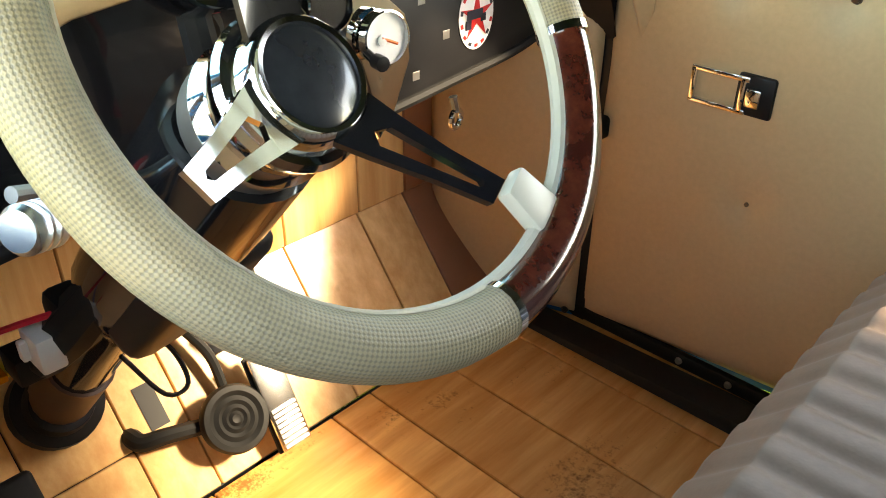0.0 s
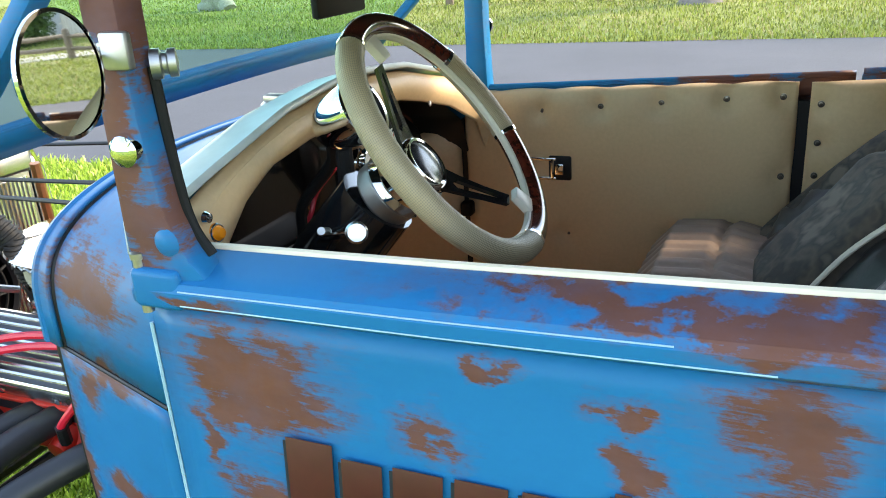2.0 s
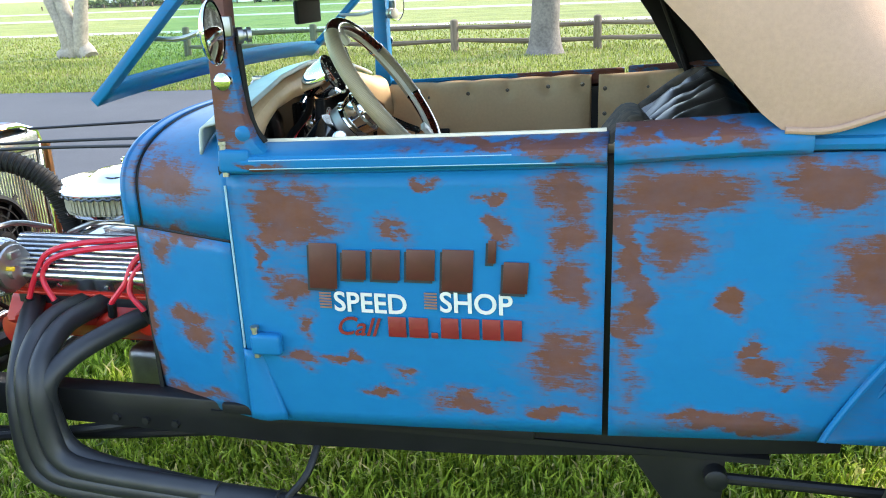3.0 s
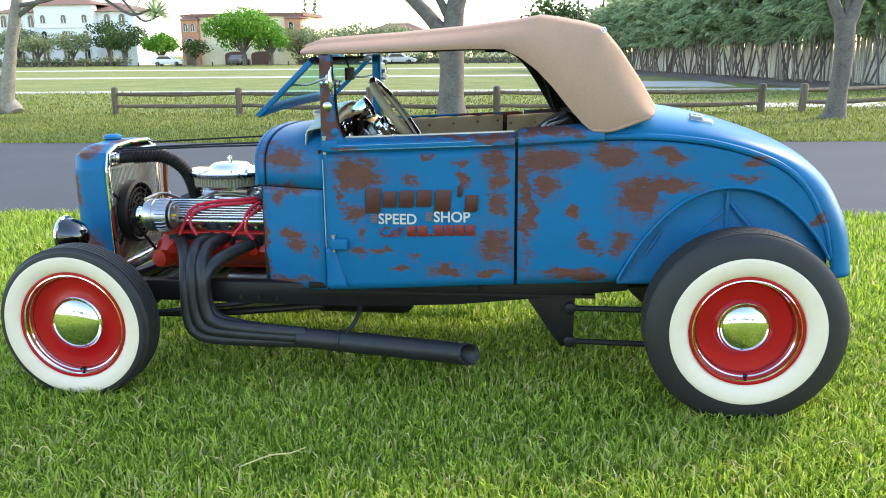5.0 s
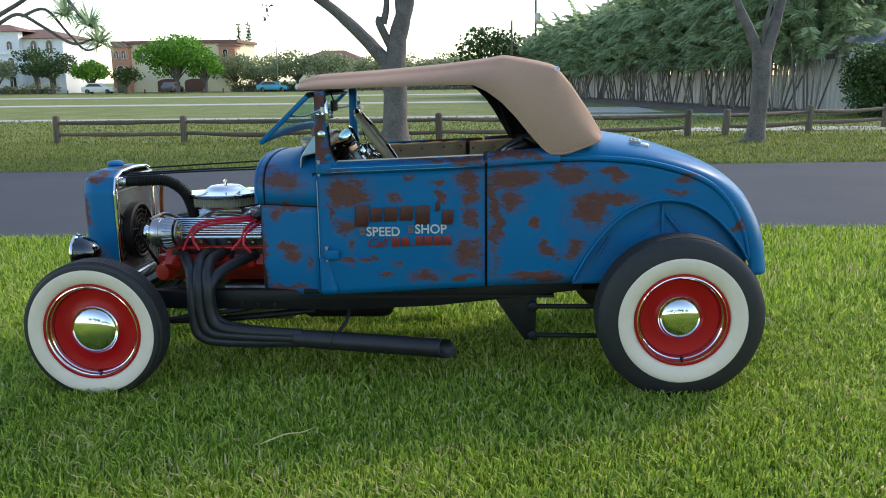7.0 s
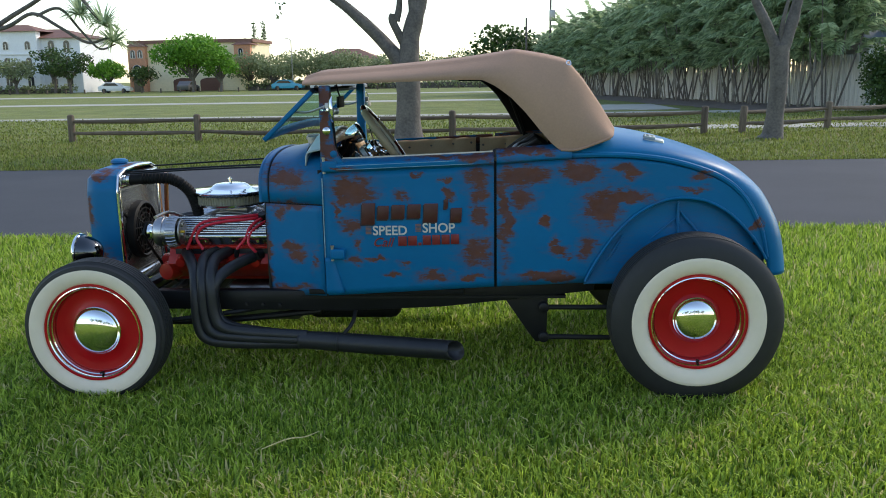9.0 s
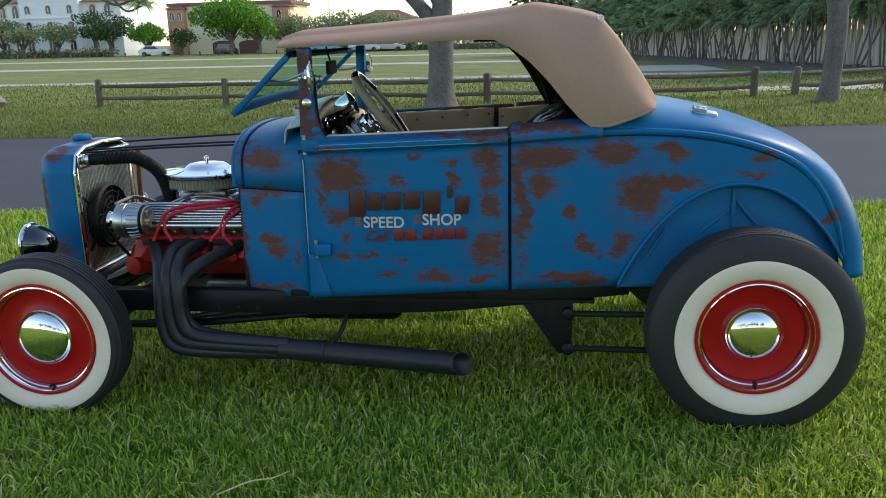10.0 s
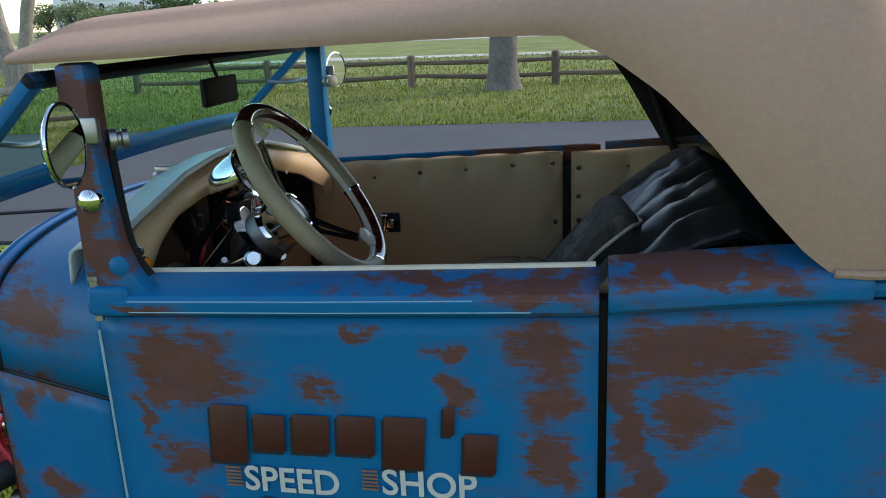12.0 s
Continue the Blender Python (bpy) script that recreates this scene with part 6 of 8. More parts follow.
part("dial_bar", on_tach(box(-0.013, 0.006, 0, 0.013, 0.009, 0.0005), 0, 0), M_DIALWHITE, tach, smooth=0)
for _k in range(11):
    a = radians(225 - 27 * _k)
    part("tick", on_tach(place(box(0.040, -0.0008, 0, 0.047, 0.0008, 0.0005), Matrix.Rotation(a, 4, "Z")), 0, 0), M_DIALWHITE, tach, smooth=0)
    if _k < 8:
        part("digit", on_tach(letters(str(_k + 1), 0.008, 0.0002), 0.034 * math.cos(a) - 0.002, 0.034 * math.sin(a) - 0.003), M_DIALWHITE, tach)
for a0, l0 in ((100, 0.044), (140, 0.030)):
    part("needle", on_tach(place(prism([(0, -0.0016), (l0, -0.0004), (l0, 0.0004), (0, 0.0016)], 0.0012, 0.002, "xy"), Matrix.Rotation(radians(a0), 4, "Z")), 0.012, -0.018), M_NEEDLE, tach, smooth=0)
part("needle_hub", on_tach(lathe([(0, 0.004), (0.006, 0.003), (0.007, 0)], 14), 0.012, -0.018), M_CREAMTRIM, tach)
part("mount_strap", tube([TACH - TF * 0.03 - Vector((0, 0, 0.036)), TACH - TF * 0.05 - Vector((-0.01, -0.01, 0.09)), (1.10, -0.20, 1.0)], [0.012, 0.014, 0.018], 10, 4), M_BLACK, tach)
part("taped_wire", tube([TACH - TF * 0.055, (1.06, -0.16, 1.06), (1.0, -0.16, 0.99), (0.99, -0.16, 0.93), (0.96, -0.18, 0.86)], 0.009, 8, 5), M_RUBBERBLACK, dash, "black taped wiring")
part("red_wire", tube([(1.06, -0.15, 1.05), (1.015, -0.14, 1.005), (1.005, -0.15, 0.97), (0.98, -0.155, 0.93)], 0.004, 6, 4), M_REDWIRE, dash)

# steering column and wheel
SM = Matrix(((SU.x, SV.x, SN.x, SC.x), (SU.y, SV.y, SN.y, SC.y), (SU.z, SV.z, SN.z, SC.z), (0, 0, 0, 1)))
HUB = Vector((-0.004, -0.008, -0.060))
HM = SM @ Matrix.Translation(HUB)


def rim_arc(a0, a1, r, material, name, label, squash=0.0):
    return part(name, ring(SC, SN, R_RIM, r, 96, 16, a0, a1), material, steering, label)


steering = part("steering_wheel", place(join(lathe([(0, -0.060), (0.045, -0.060), (0.052, -0.050), (0.046, -0.036), (0.040, -0.030)], 36), lathe([(0.030, -0.07), (0.036, -0.060)], 24)), HM), M_CHROME, car, "three-spoke steering wheel in cream leather and wood")
# angles: 0 is the driver's right hand, 90 the top
for a0, a1 in ((-15, 33), (118, 270)):
    rim_arc(a0, a1, R_TUBE, M_LEATHER, "leather_grip", "cream perforated leather")
for a0, a1 in ((-90, -15), (33, 118)):
    rim_arc(a0, a1, R_TUBE * 0.93, M_BURL, "wood_grip", "dark glossy burl wood")
for a in (33, 118, -15, -90):
    rim_arc(a - 1.0, a + 1.0, R_TUBE * 1.05, M_CHROME, "chrome_band", "narrow chrome band")
part("inner_ring", ring(SC - SN * 0.002, SN, R_RIM - R_TUBE * 0.80, 0.0065, 96, 8), M_BONE, steering, "bone inner ring")
part("stitch_seam", ring(SC + SN * 0.004, SN, R_RIM - R_TUBE * 1.0, 0.0014, 96, 6, 120, 268), M_CREAMTRIM, steering)
for a in (-64, 98, 200):
    ca, sa = math.cos(radians(a)), math.sin(radians(a))
    rot = Matrix.Rotation(radians(a), 4, "Z")
    # a flat slotted spoke, dished down to the hub
    outer = [(0.030, -0.024), (0.060, -0.019), (0.095, -0.0135), (0.132, -0.0105), (0.132, 0.0105), (0.095, 0.0135), (0.060, 0.019), (0.030, 0.024)]
    slot = [(0.058, -0.0085), (0.095, -0.0052), (0.120, -0.0034), (0.124, 0.0), (0.120, 0.0034), (0.095, 0.0052), (0.058, 0.0085), (0.051, 0.0)]
    rails = bmesh.new()
    for lvl, order in ((0.003, 1), (-0.003, -1)):
        lo = [rails.verts.new((p[0], p[1], lvl)) for p in outer]
        li = [rails.verts.new((p[0], p[1], lvl)) for p in slot]
        fs_ = [(lo[0], lo[1], li[0], li[7]), (lo[1], lo[2], li[1], li[0]), (lo[2], lo[3], li[2], li[1]), (lo[3], lo[4], li[3], li[2]), (li[3], lo[4], li[4]), (lo[4], lo[5], li[5], li[4]), (lo[5], lo[6], li[6], li[5]), (lo[6], lo[7], li[7], li[6]), (lo[7], lo[0], li[7])]
        for q in fs_:
            rails.faces.new(q[::order])
        if order == 1:
            t_lo, t_li = lo, li
    for q in range(8):
        r_ = (q + 1) % 8
        rails.faces.new((lo[q], lo[r_], t_lo[r_], t_lo[q]))
        rails.faces.new((t_li[q], t_li[r_], li[r_], li[q]))
    place(rails, rot)
    for v in rails.verts:
        k_ = 1 - max(0.0, min(1.0, (math.hypot(v.co.x, v.co.y) - 0.035) / (R_RIM - 0.050)))
        v.co.x += HUB.x * k_
        v.co.y += HUB.y * k_
        v.co.z += (HUB.z + 0.002) * k_
    # gloss black on two spokes stands in for dark reflections in chrome
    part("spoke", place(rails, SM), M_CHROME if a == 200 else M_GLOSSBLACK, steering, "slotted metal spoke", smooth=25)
    if a != 200:
        part("spoke_socket", place(prism([(0.130, -0.012), (R_RIM - 0.010, -0.016), (R_RIM - 0.010, 0.016), (0.130, 0.012)], -0.007, 0.006, "xy", 0.003), SM @ rot), M_BONE, steering, "bone spoke socket")
part("horn_cap", place(lathe([(0.047, -0.034), (0.0455, -0.014), (0.0425, 0.003), (0.0395, 0.011), (0.0368, 0.0138), (0.0335, 0.0130)], 40), HM), M_CHROME, steering, "chrome horn cap bezel")
part("horn_button", place(lathe([(0.0337, 0.0125), (0.033, 0.0110), (0.028, 0.0128), (0.018, 0.0142), (0, 0.015)], 40), HM), M_HORN, steering, "dark glossy horn button")
part("hub_neck", place(lathe([(0.0, -0.006), (0.050, -0.008), (0.053, -0.014), (0.050, -0.030), (0.044, -0.045), (0.042, -0.060)], 36), HM), M_CHROME, steering, "chrome hub neck")
part("turn_cam", place(lathe([(0.0, -0.046), (0.046, -0.048), (0.050, -0.054), (0.049, -0.075), (0.045, -0.08)], 36), HM), M_STEEL, steering, "grey metal column collar")
for a in (60, 180, 300):
    part("hub_lug", place(lathe([(0, 0.006), (0.006, 0.005), (0.007, 0)], 10), HM @ Matrix.Translation((0.047 * math.cos(radians(a)), 0.047 * math.sin(radians(a)), -0.008))), M_CHROME, steering)
COL0 = HM @ Vector((0, 0, -0.085))
COL1 = Vector((0.790, -0.275, 0.588))
column = part("steering_column", join(tube([COL0, COL0.lerp(COL1, 0.22)], [0.058, 0.060], 20, 4), tube([COL0.lerp(COL1, 0.20), COL0.lerp(COL1, 0.42), COL0.lerp(COL1, 0.52)], [0.058, 0.056, 0.036], 20, 4), tube([COL0.lerp(COL1, 0.5), COL1], 0.032, 18, 4)), M_GLOSSBLACK, car, "gloss black steering column")
part("column_shroud", place(box(-0.085, -0.050, -0.062, 0.075, 0.052, 0.030, 0.018, 3), Matrix.Translation(COL0.lerp(COL1, 0.30)) @ (COL0 - COL1).to_track_quat("X", "Z").to_matrix().to_4x4()), M_BLACK, column, "black column shroud")
part("column_foot", lathe([(0, 0.034), (0.036, 0.034), (0.040, 0.016), (0.052, 0.012), (0.054, 0.0), (0.054, -0.012)], 28, COL1 + _tn * 0.006, _tn), M_RUBBERBLACK, column, "black rubber column boot")
part("lower_tube", tube([COL0.lerp(COL1, 0.78), COL1], 0.036, 18, 3), M_PRIMER, column, "brown painted lower tube")
KN = Vector((1.218, -0.374, 1.039))
lev = part("turn_lever", tube([(1.095, -0.265, 0.982), (1.165, -0.325, 1.014), KN - Vector((0.35, -0.85, 0.1)) * 0.015], [0.005, 0.006, 0.007], 10, 4), M_CHROME, column, "lever with ribbed aluminium knob")
_kd = Vector((0.50, -0.80, 0.30)).normalized()
part("knob", lathe([(0.004, -0.017), (0.0105, -0.016), *[(0.0138 if k % 4 in (1, 2) else 0.0108, -0.0155 + k * 0.0017) for k in range(14)], (0.0125, 0.0085), (0.011, 0.0105), (0, 0.0108)], 28, KN, _kd), M_ALU, lev, "ribbed aluminium knob")
part("tilt_lever", join(tube([(1.10, -0.275, 0.993), (1.142, -0.315, 1.014)], 0.0035, 8, 3), tube([(1.136, -0.309, 1.011), (1.160, -0.362, 1.032)], 0.0052, 10, 2)), M_STEEL, column)
# ignition loom and connectors under the column
loom = part("wiring_loom", join(tube([(1.02, -0.225, 0.86), (0.985, -0.245, 0.815), (0.945, -0.26, 0.77), (0.915, -0.265, 0.735)], [0.022, 0.026, 0.022, 0.012], 10, 5), box(0.955, -0.262, 0.80, 1.005, -0.225, 0.845, 0.010)), M_RUBBERBLACK, car, "taped black wiring loom under the column")
part("connector", join(box(0.955, -0.285, 0.780, 0.992, -0.262, 0.816, 0.003), box(0.962, -0.292, 0.788, 0.972, -0.284, 0.808, 0.002)), M_PLASTIC_WHITE, loom, "white plastic connector")
part("connector", box(0.895, -0.292, 0.735, 0.935, -0.258, 0.765, 0.004), M_RUBBERBLACK, loom, "black plastic connector")
for _k, (mt, dy, dz) in enumerate(((M_YELLOW, -0.288, 0.730), (M_YELLOW, -0.275, 0.722), (M_GLASS_AMBER, -0.298, 0.735))):
    part("terminal", box(0.870 + 0.006 * _k, dy - 0.005, dz - 0.004, 0.896 + 0.006 * _k, dy + 0.005, dz + 0.004, 0.002), mt, loom)
for _k, (mt, pts) in enumerate(((M_REDWIRE, [(0.95, -0.44, 0.80), (0.93, -0.38, 0.795), (0.95, -0.31, 0.815), (0.99, -0.25, 0.835)]), (M_REDWIRE, [(0.885, -0.40, 0.70), (0.875, -0.395, 0.75), (0.92, -0.37, 0.797)]), (M_BLUEWIRE, [(0.875, -0.375, 0.71), (0.87, -0.37, 0.75), (0.92, -0.35, 0.80)]), (M_REDWIRE, [(0.885, -0.40, 0.70), (0.87, -0.35, 0.70), (0.872, -0.295, 0.728)]), (M_RUBBERBLACK, [(0.985, -0.215, 0.76), (0.995, -0.185, 0.70), (0.985, -0.155, 0.69), (0.975, -0.16, 0.73), (0.98, -0.19, 0.78)]))):
    part("wire", tube(pts, 0.0026 if _k else 0.0034, 6, 5), mt, loom)

# pedals
def toe(y, along, off=0.0):
    return TOE0 + _td * along + _tn * off + Vector((0, y, 0))


PD = Vector((0.880, -0.058, 0.516))
PN = Vector((0.80, -0.06, 0.60)).normalized()
brake = part("brake_pedal", lathe([(0, 0.004), (0.006, 0.006), (0.010, 0.003), (0.014, 0.006), (0.019, 0.003), (0.024, 0.006), (0.030, 0.003), (0.036, 0.007), (0.043, 0.006), (0.046, 0.0), (0.045, -0.010), (0, -0.012)], 40, PD, PN), M_RUBBERBLACK, car, "round black rubber brake pedal")
part("pedal_arm", tube([PD - PN * 0.012, PD + Vector((-0.022, -0.035, -0.004)), Vector((0.850, -0.140, 0.522)), Vector((0.838, -0.166, 0.520)), toe(-0.172, 0.125, 0.004), toe(-0.172, 0.125, -0.03)], [0.011, 0.011, 0.011, 0.012, 0.012, 0.012], 10, 5), M_RUBBERBLACK, brake, "bent black steel pedal arm")
part("arm_slot", place(box(0.000, -0.186, 0.108, 0.0015, -0.160, 0.168), toe_m), M_BLACK, toe_board, smooth=0)
GM = Matrix.Translation((0.884, 0.022, 0.512)) @ Matrix(((_tn.x, 0, _td.x, 0), (0, 1, 0, 0), (_tn.z, 0, _td.z, 0), (0, 0, 0, 1))) @ Matrix.Rotation(radians(10), 4, "Y")
gas = part("throttle_pedal", place(box(-0.004, -0.023, -0.072, 0.004, 0.023, 0.066, 0.003), GM), M_ALU, car, "ribbed aluminium throttle pedal")
part("rubber_edge", place(box(-0.009, -0.027, -0.074, -0.003, 0.020, 0.068, 0.003), GM), M_RUBBERBLACK, gas)
for _k in range(8):
    part("tread_rib", place(box(0.004, -0.019, -0.068 + _k * 0.0075, 0.0062, 0.019, -0.064 + _k * 0.0075), GM), M_DIALWHITE, gas, smooth=0)
part("throttle_arm", tube([GM @ Vector((-0.006, 0, 0.05)), (0.845, 0.02, 0.575), (0.815, -0.005, 0.605), (0.80, -0.01, 0.60)], 0.0055, 8, 5), M_STEEL, gas)
part("throttle_bracket", join(place(box(0.012, -0.02, 0.165, 0.020, 0.050, 0.235, 0.003), toe_m), place(box(0.0, 0.030, 0.185, 0.016, 0.044, 0.215, 0.003), toe_m), place(lathe([(0, 0.006), (0.007, 0.005), (0.008, 0)], 10), toe_m @ Matrix.Translation((0.020, 0.02, 0.20)) @ Matrix.Rotation(radians(90), 4, "Y"))), M_STEEL, gas)
part("cable", tube([(0.80, 0.04, 0.60), (0.80, 0.06, 0.63), (0.775, 0.075, 0.66), (0.755, 0.06, 0.72), (0.75, 0.02, 0.76)], 0.0045, 8, 5), M_STEEL, gas)
part("return_rod", tube([toe(-0.045, 0.10, 0.02), toe(-0.045, 0.17, 0.035), toe(-0.06, 0.22, 0.03), toe(-0.06, 0.25, 0.01)], 0.007, 8, 5), M_RUBBERBLACK, brake)
clutch = part("clutch_pedal", place(box(-0.008, -0.034, -0.050, 0.008, 0.034, 0.045, 0.007, 3), Matrix.Translation((0.868, -0.318, 0.548)) @ Matrix(((_tn.x, 0, _td.x, 0), (0, 1, 0, 0), (_tn.z, 0, _td.z, 0), (0, 0, 0, 1)))), M_RUBBERBLACK, car, "black rubber pedal by the door")
part("pedal_arm", tube([(0.865, -0.318, 0.545), (0.835, -0.318, 0.52), toe(-0.318, 0.10, -0.01)], 0.010, 10, 4), M_RUBBERBLACK, clutch)

for _o, _m in ((brake, (0, -0.040, -0.012)), (gas, (0, -0.055, -0.010)), (clutch, (0, -0.050, -0.020)), (loom, (0, -0.045, 0)), (cl, (-0.010, -0.025, 0)), (gl, (0, -0.028, 0.004))):
    _o.location = _m

# seat: cushion of rolled pleats, backrest
def cushion(u, v):
    """u front to back, v across."""
    y = -0.495 + 0.990 * v
    prof_x = [1.475, 1.452, 1.442, 1.450, 1.490, 1.60, 1.85]
    prof_z = [0.47, 0.58, 0.69, 0.762, 0.808, 0.812, 0.750]
    k = u * (len(prof_x) - 1)
    x, z = lerp(k, range(7), prof_x), lerp(k, range(7), prof_z)
    e = min(v, 1 - v) * 0.990
    soft = 1 - math.exp(-e / 0.05)
    roll = 0.0
    if k > 1.6 and e > 0.03:
        # rolls run front to back, broken by a cross seam
        fade = min(1.0, (k - 1.6) / 0.8, (e - 0.03) / 0.02)
        roll = 0.0058 * (1 - abs(math.cos(math.pi * (y - 0.02) / 0.046)) ** 4) * fade
        roll *= 1 - math.exp(-((x - 1.585) / 0.010) ** 2)
    if k > 1.5:
        roll -= 0.006 * math.exp(-((x - 1.585) / 0.010) ** 2) + 0.006 * math.exp(-((e - 0.03) / 0.007) ** 2)
    roll += 0.003 * noise.noise((x * 8, y * 8, 2))
    z = 0.47 + (z - 0.47) * (0.90 + 0.10 * soft) + roll
    return (x - 0.35 * roll * (k < 3.5) * (3.5 - k) / 3.5 + 0.025 * (1 - soft), y, z)


seat = part("bench_seat", sheet(cushion, 90, 300), M_SEAT, car, "taupe vinyl bench seat with rolled pleats", smooth=60)
part("seat_base", box(1.40, -0.47, 0.42, 2.05, 0.47, 0.50, 0.01), M_BLACK, seat)


def backrest(u, v):
    y = -0.495 + 0.990 * v
    e = min(v, 1 - v) * 0.990
    soft = 1 - math.exp(-e / 0.05)
    x, z = lerp(u, [0, 0.8, 0.93, 1], [1.76, 1.985, 2.04, 2.07]), lerp(u, [0, 0.8, 0.93, 1], [0.66, 0.985, 1.01, 0.97])
    roll = 0.010 * abs(math.sin(math.pi * y / 0.065)) if 0.12 < u < 0.72 else 0.0
    return (x - 0.02 * soft - roll, y, z)


part("backrest", sheet(backrest, 40, 100), M_SEAT, seat, "taupe vinyl backrest", smooth=60, solid=0.02, offset=-1)
# folded side curtain and cloths lying on the seat
def sausage(name, pts, rad, material, label, cat, flat=0.7, wr=0.012):
    bm = tube(pts, rad, 20, 10)
    nr = Vector((-0.62, 0, 0.78))
    p0, p1 = Vector(pts[0]), Vector(pts[-1])
    ax_ = (p1 - p0).normalized()
    nr = (nr - ax_ * nr.dot(ax_)).normalized()
    for v in bm.verts:
        foot = p0 + ax_ * (v.co - p0).dot(ax_)
        v.co -= nr * (v.co - foot).dot(nr) * (1 - flat)
    for v in bm.verts:
        n_ = noise.noise(v.co * 11.0) * wr + noise.noise(v.co * 31.0) * wr * 0.4
        v.co.z += n_
        v.co.x += 0.6 * n_
    ob = part(name, bm, material, None, smooth=60)
    return tagged(ob, label, cat)


sausage("rolled_cloth", [(1.62, 0.40, 0.735), (1.72, 0.415, 0.83), (1.84, 0.42, 0.955), (1.95, 0.41, 1.045), (2.02, 0.38, 1.08)], [0.030, 0.052, 0.055, 0.045, 0.03], M_CAMO, "rolled camouflage cloth leaning on the backrest", "cloth")
def draped(u, v):
    """A loose cover thrown over the backrest; u up the slope, v across."""
    y = 0.45 - 0.66 * v + 0.02 * noise.noise((u * 3, v * 4, 0))
    x = lerp(u, [0, 0.25, 0.7, 0.9, 1], [1.66, 1.72, 1.93, 2.03, 2.08])
    z = lerp(u, [0, 0.25, 0.7, 0.9, 1], [0.795, 0.845, 1.035, 1.075, 1.05])
    fold = 0.020 * abs(math.sin(math.pi * (v * 5.2 + 0.9 * u + 0.2 * noise.noise((u * 2.5, v * 2, 4))))) + 0.014 * noise.noise((u * 5, v * 7, 2)) + 0.006 * noise.noise((u * 14, v * 16, 2))
    edge = min(v, 1 - v, u * 1.2)
    return (x - 0.62 * fold, y, z + 0.78 * fold - 0.035 * math.exp(-edge / 0.06))


cover = tagged(part("seat_cover", sheet(draped, 60, 60), M_GREYVINYL, None, smooth=60, solid=0.006), "crumpled dark grey cover thrown over the backrest", "cover")
for _v in (0.0, 1.0):
    part("edge_binding", tube([draped(i / 30, _v) for i in range(31)], 0.005, 8, 1), M_RUBBERBLACK, cover, "black edge binding")
bag = thing("bag", "dark brown cloth bag with pale piping on the seat", "bag")
_bg_bm = box(-0.13, -0.10, -0.075, 0.13, 0.10, 0.075, 0.035, 4)
bmesh.ops.subdivide_edges(_bg_bm, edges=_bg_bm.edges[:], cuts=2, use_grid_fill=True)
for v in _bg_bm.verts:
    v.co += v.co.normalized() * 0.014 * noise.noise(v.co * 14)
part("bag_body", place(_bg_bm, pose(1.79, 0.02, 0.905, 0, -48, 12)), M_CAMO, bag)
part("piping", place(tube([(-0.125, -0.101, 0.05), (0.0, -0.104, 0.065), (0.10, -0.100, 0.05), (0.126, -0.05, 0.02), (0.128, 0.05, 0.0)], 0.004, 8, 5), pose(1.79, 0.02, 0.905, 0, -48, 12)), M_CREAMTRIM, bag, "pale piping")
sausage("glove", [(1.60, -0.02, 0.705), (1.67, -0.06, 0.72), (1.76, -0.10, 0.72)], [0.03, 0.045, 0.035], M_CAMO, "crumpled camouflage glove on the seat", "glove", wr=0.02)
# hood frame bow inside the rear of the top
for _s in (1,):
    part("hood_bow", tube([(1.99, _s * 0.49, 1.02), (1.93, _s * 0.495, 1.18), (1.86, _s * 0.48, 1.36), (1.84, _s * 0.43, 1.43)], 0.010, 8, 4), M_BLACK, soft_top, "black hood bow")
for _s in (-1, 1):
    part("hood_hem", tube([(x, _s * 0.550, z + 0.004) for x, z in zip(LOW_X[10:], LOW_Z[10:])], 0.006, 8, 4), M_TOP, soft_top)
_fl = list(zip(LOW_X[3:11], LOW_Z[3:11]))
for _s in (1,):
    part("quarter_flap", sheet(lambda u, v: (lerp(u * 7, range(8), [p[0] for p in _fl]) - (0.14 if _s > 0 else 0.012) * u * v + 0.012 * u, _s * (0.527 - 0.012 * v), lerp(u * 7, range(8), [p[1] for p in _fl]) - 0.010 * v + 0.006 * (1 - v)), 28, 3), M_LINING, soft_top, "black lining flap", solid=0.004)
part("tie_ring", ring((2.118, -0.462, 1.455), (0.3, -1, 0.3), 0.010, 0.003, 18, 6), M_CHROME, soft_top)

# ---- rail fence along the field ----
POSTS = [(-8.45, 15.5), (-5.23, 15.3), (-2.03, 15.12), (0.91, 15.08), (3.85, 15.2), (6.85, 15.75), (7.8, 15.95), (10.4, 17.5), (12.9, 18.7), (15.4, 19.7)]
fence = thing("rail_fence", "low weathered wooden post and rail fence", "fence")


def post_bm(h, r):
    bm = lathe([(r * 0.98, -0.05), (r, 0.2), (r * 0.96, h - 0.03), (r * 0.80, h - 0.005), (r * 0.4, h + 0.012), (0, h + 0.015)], 12)
    for v in bm.verts:
        v.co.x += 0.008 * noise.noise((v.co.x * 9, v.co.y * 9, v.co.z * 5))
        v.co.y += 0.008 * noise.noise((v.co.x * 9, v.co.y * 9, v.co.z * 5 + 9))
    return bm


for _i, (px, py) in enumerate(POSTS):
    lean = 6 if _i == 6 else random.uniform(-1.5, 1.5)
    part("post", place(post_bm(0.62 + random.uniform(-0.02, 0.03), 0.085), pose(px, py, 0, random.uniform(-1, 1), lean, random.uniform(0, 90))), M_POSTWOOD, fence, "weathered round post")
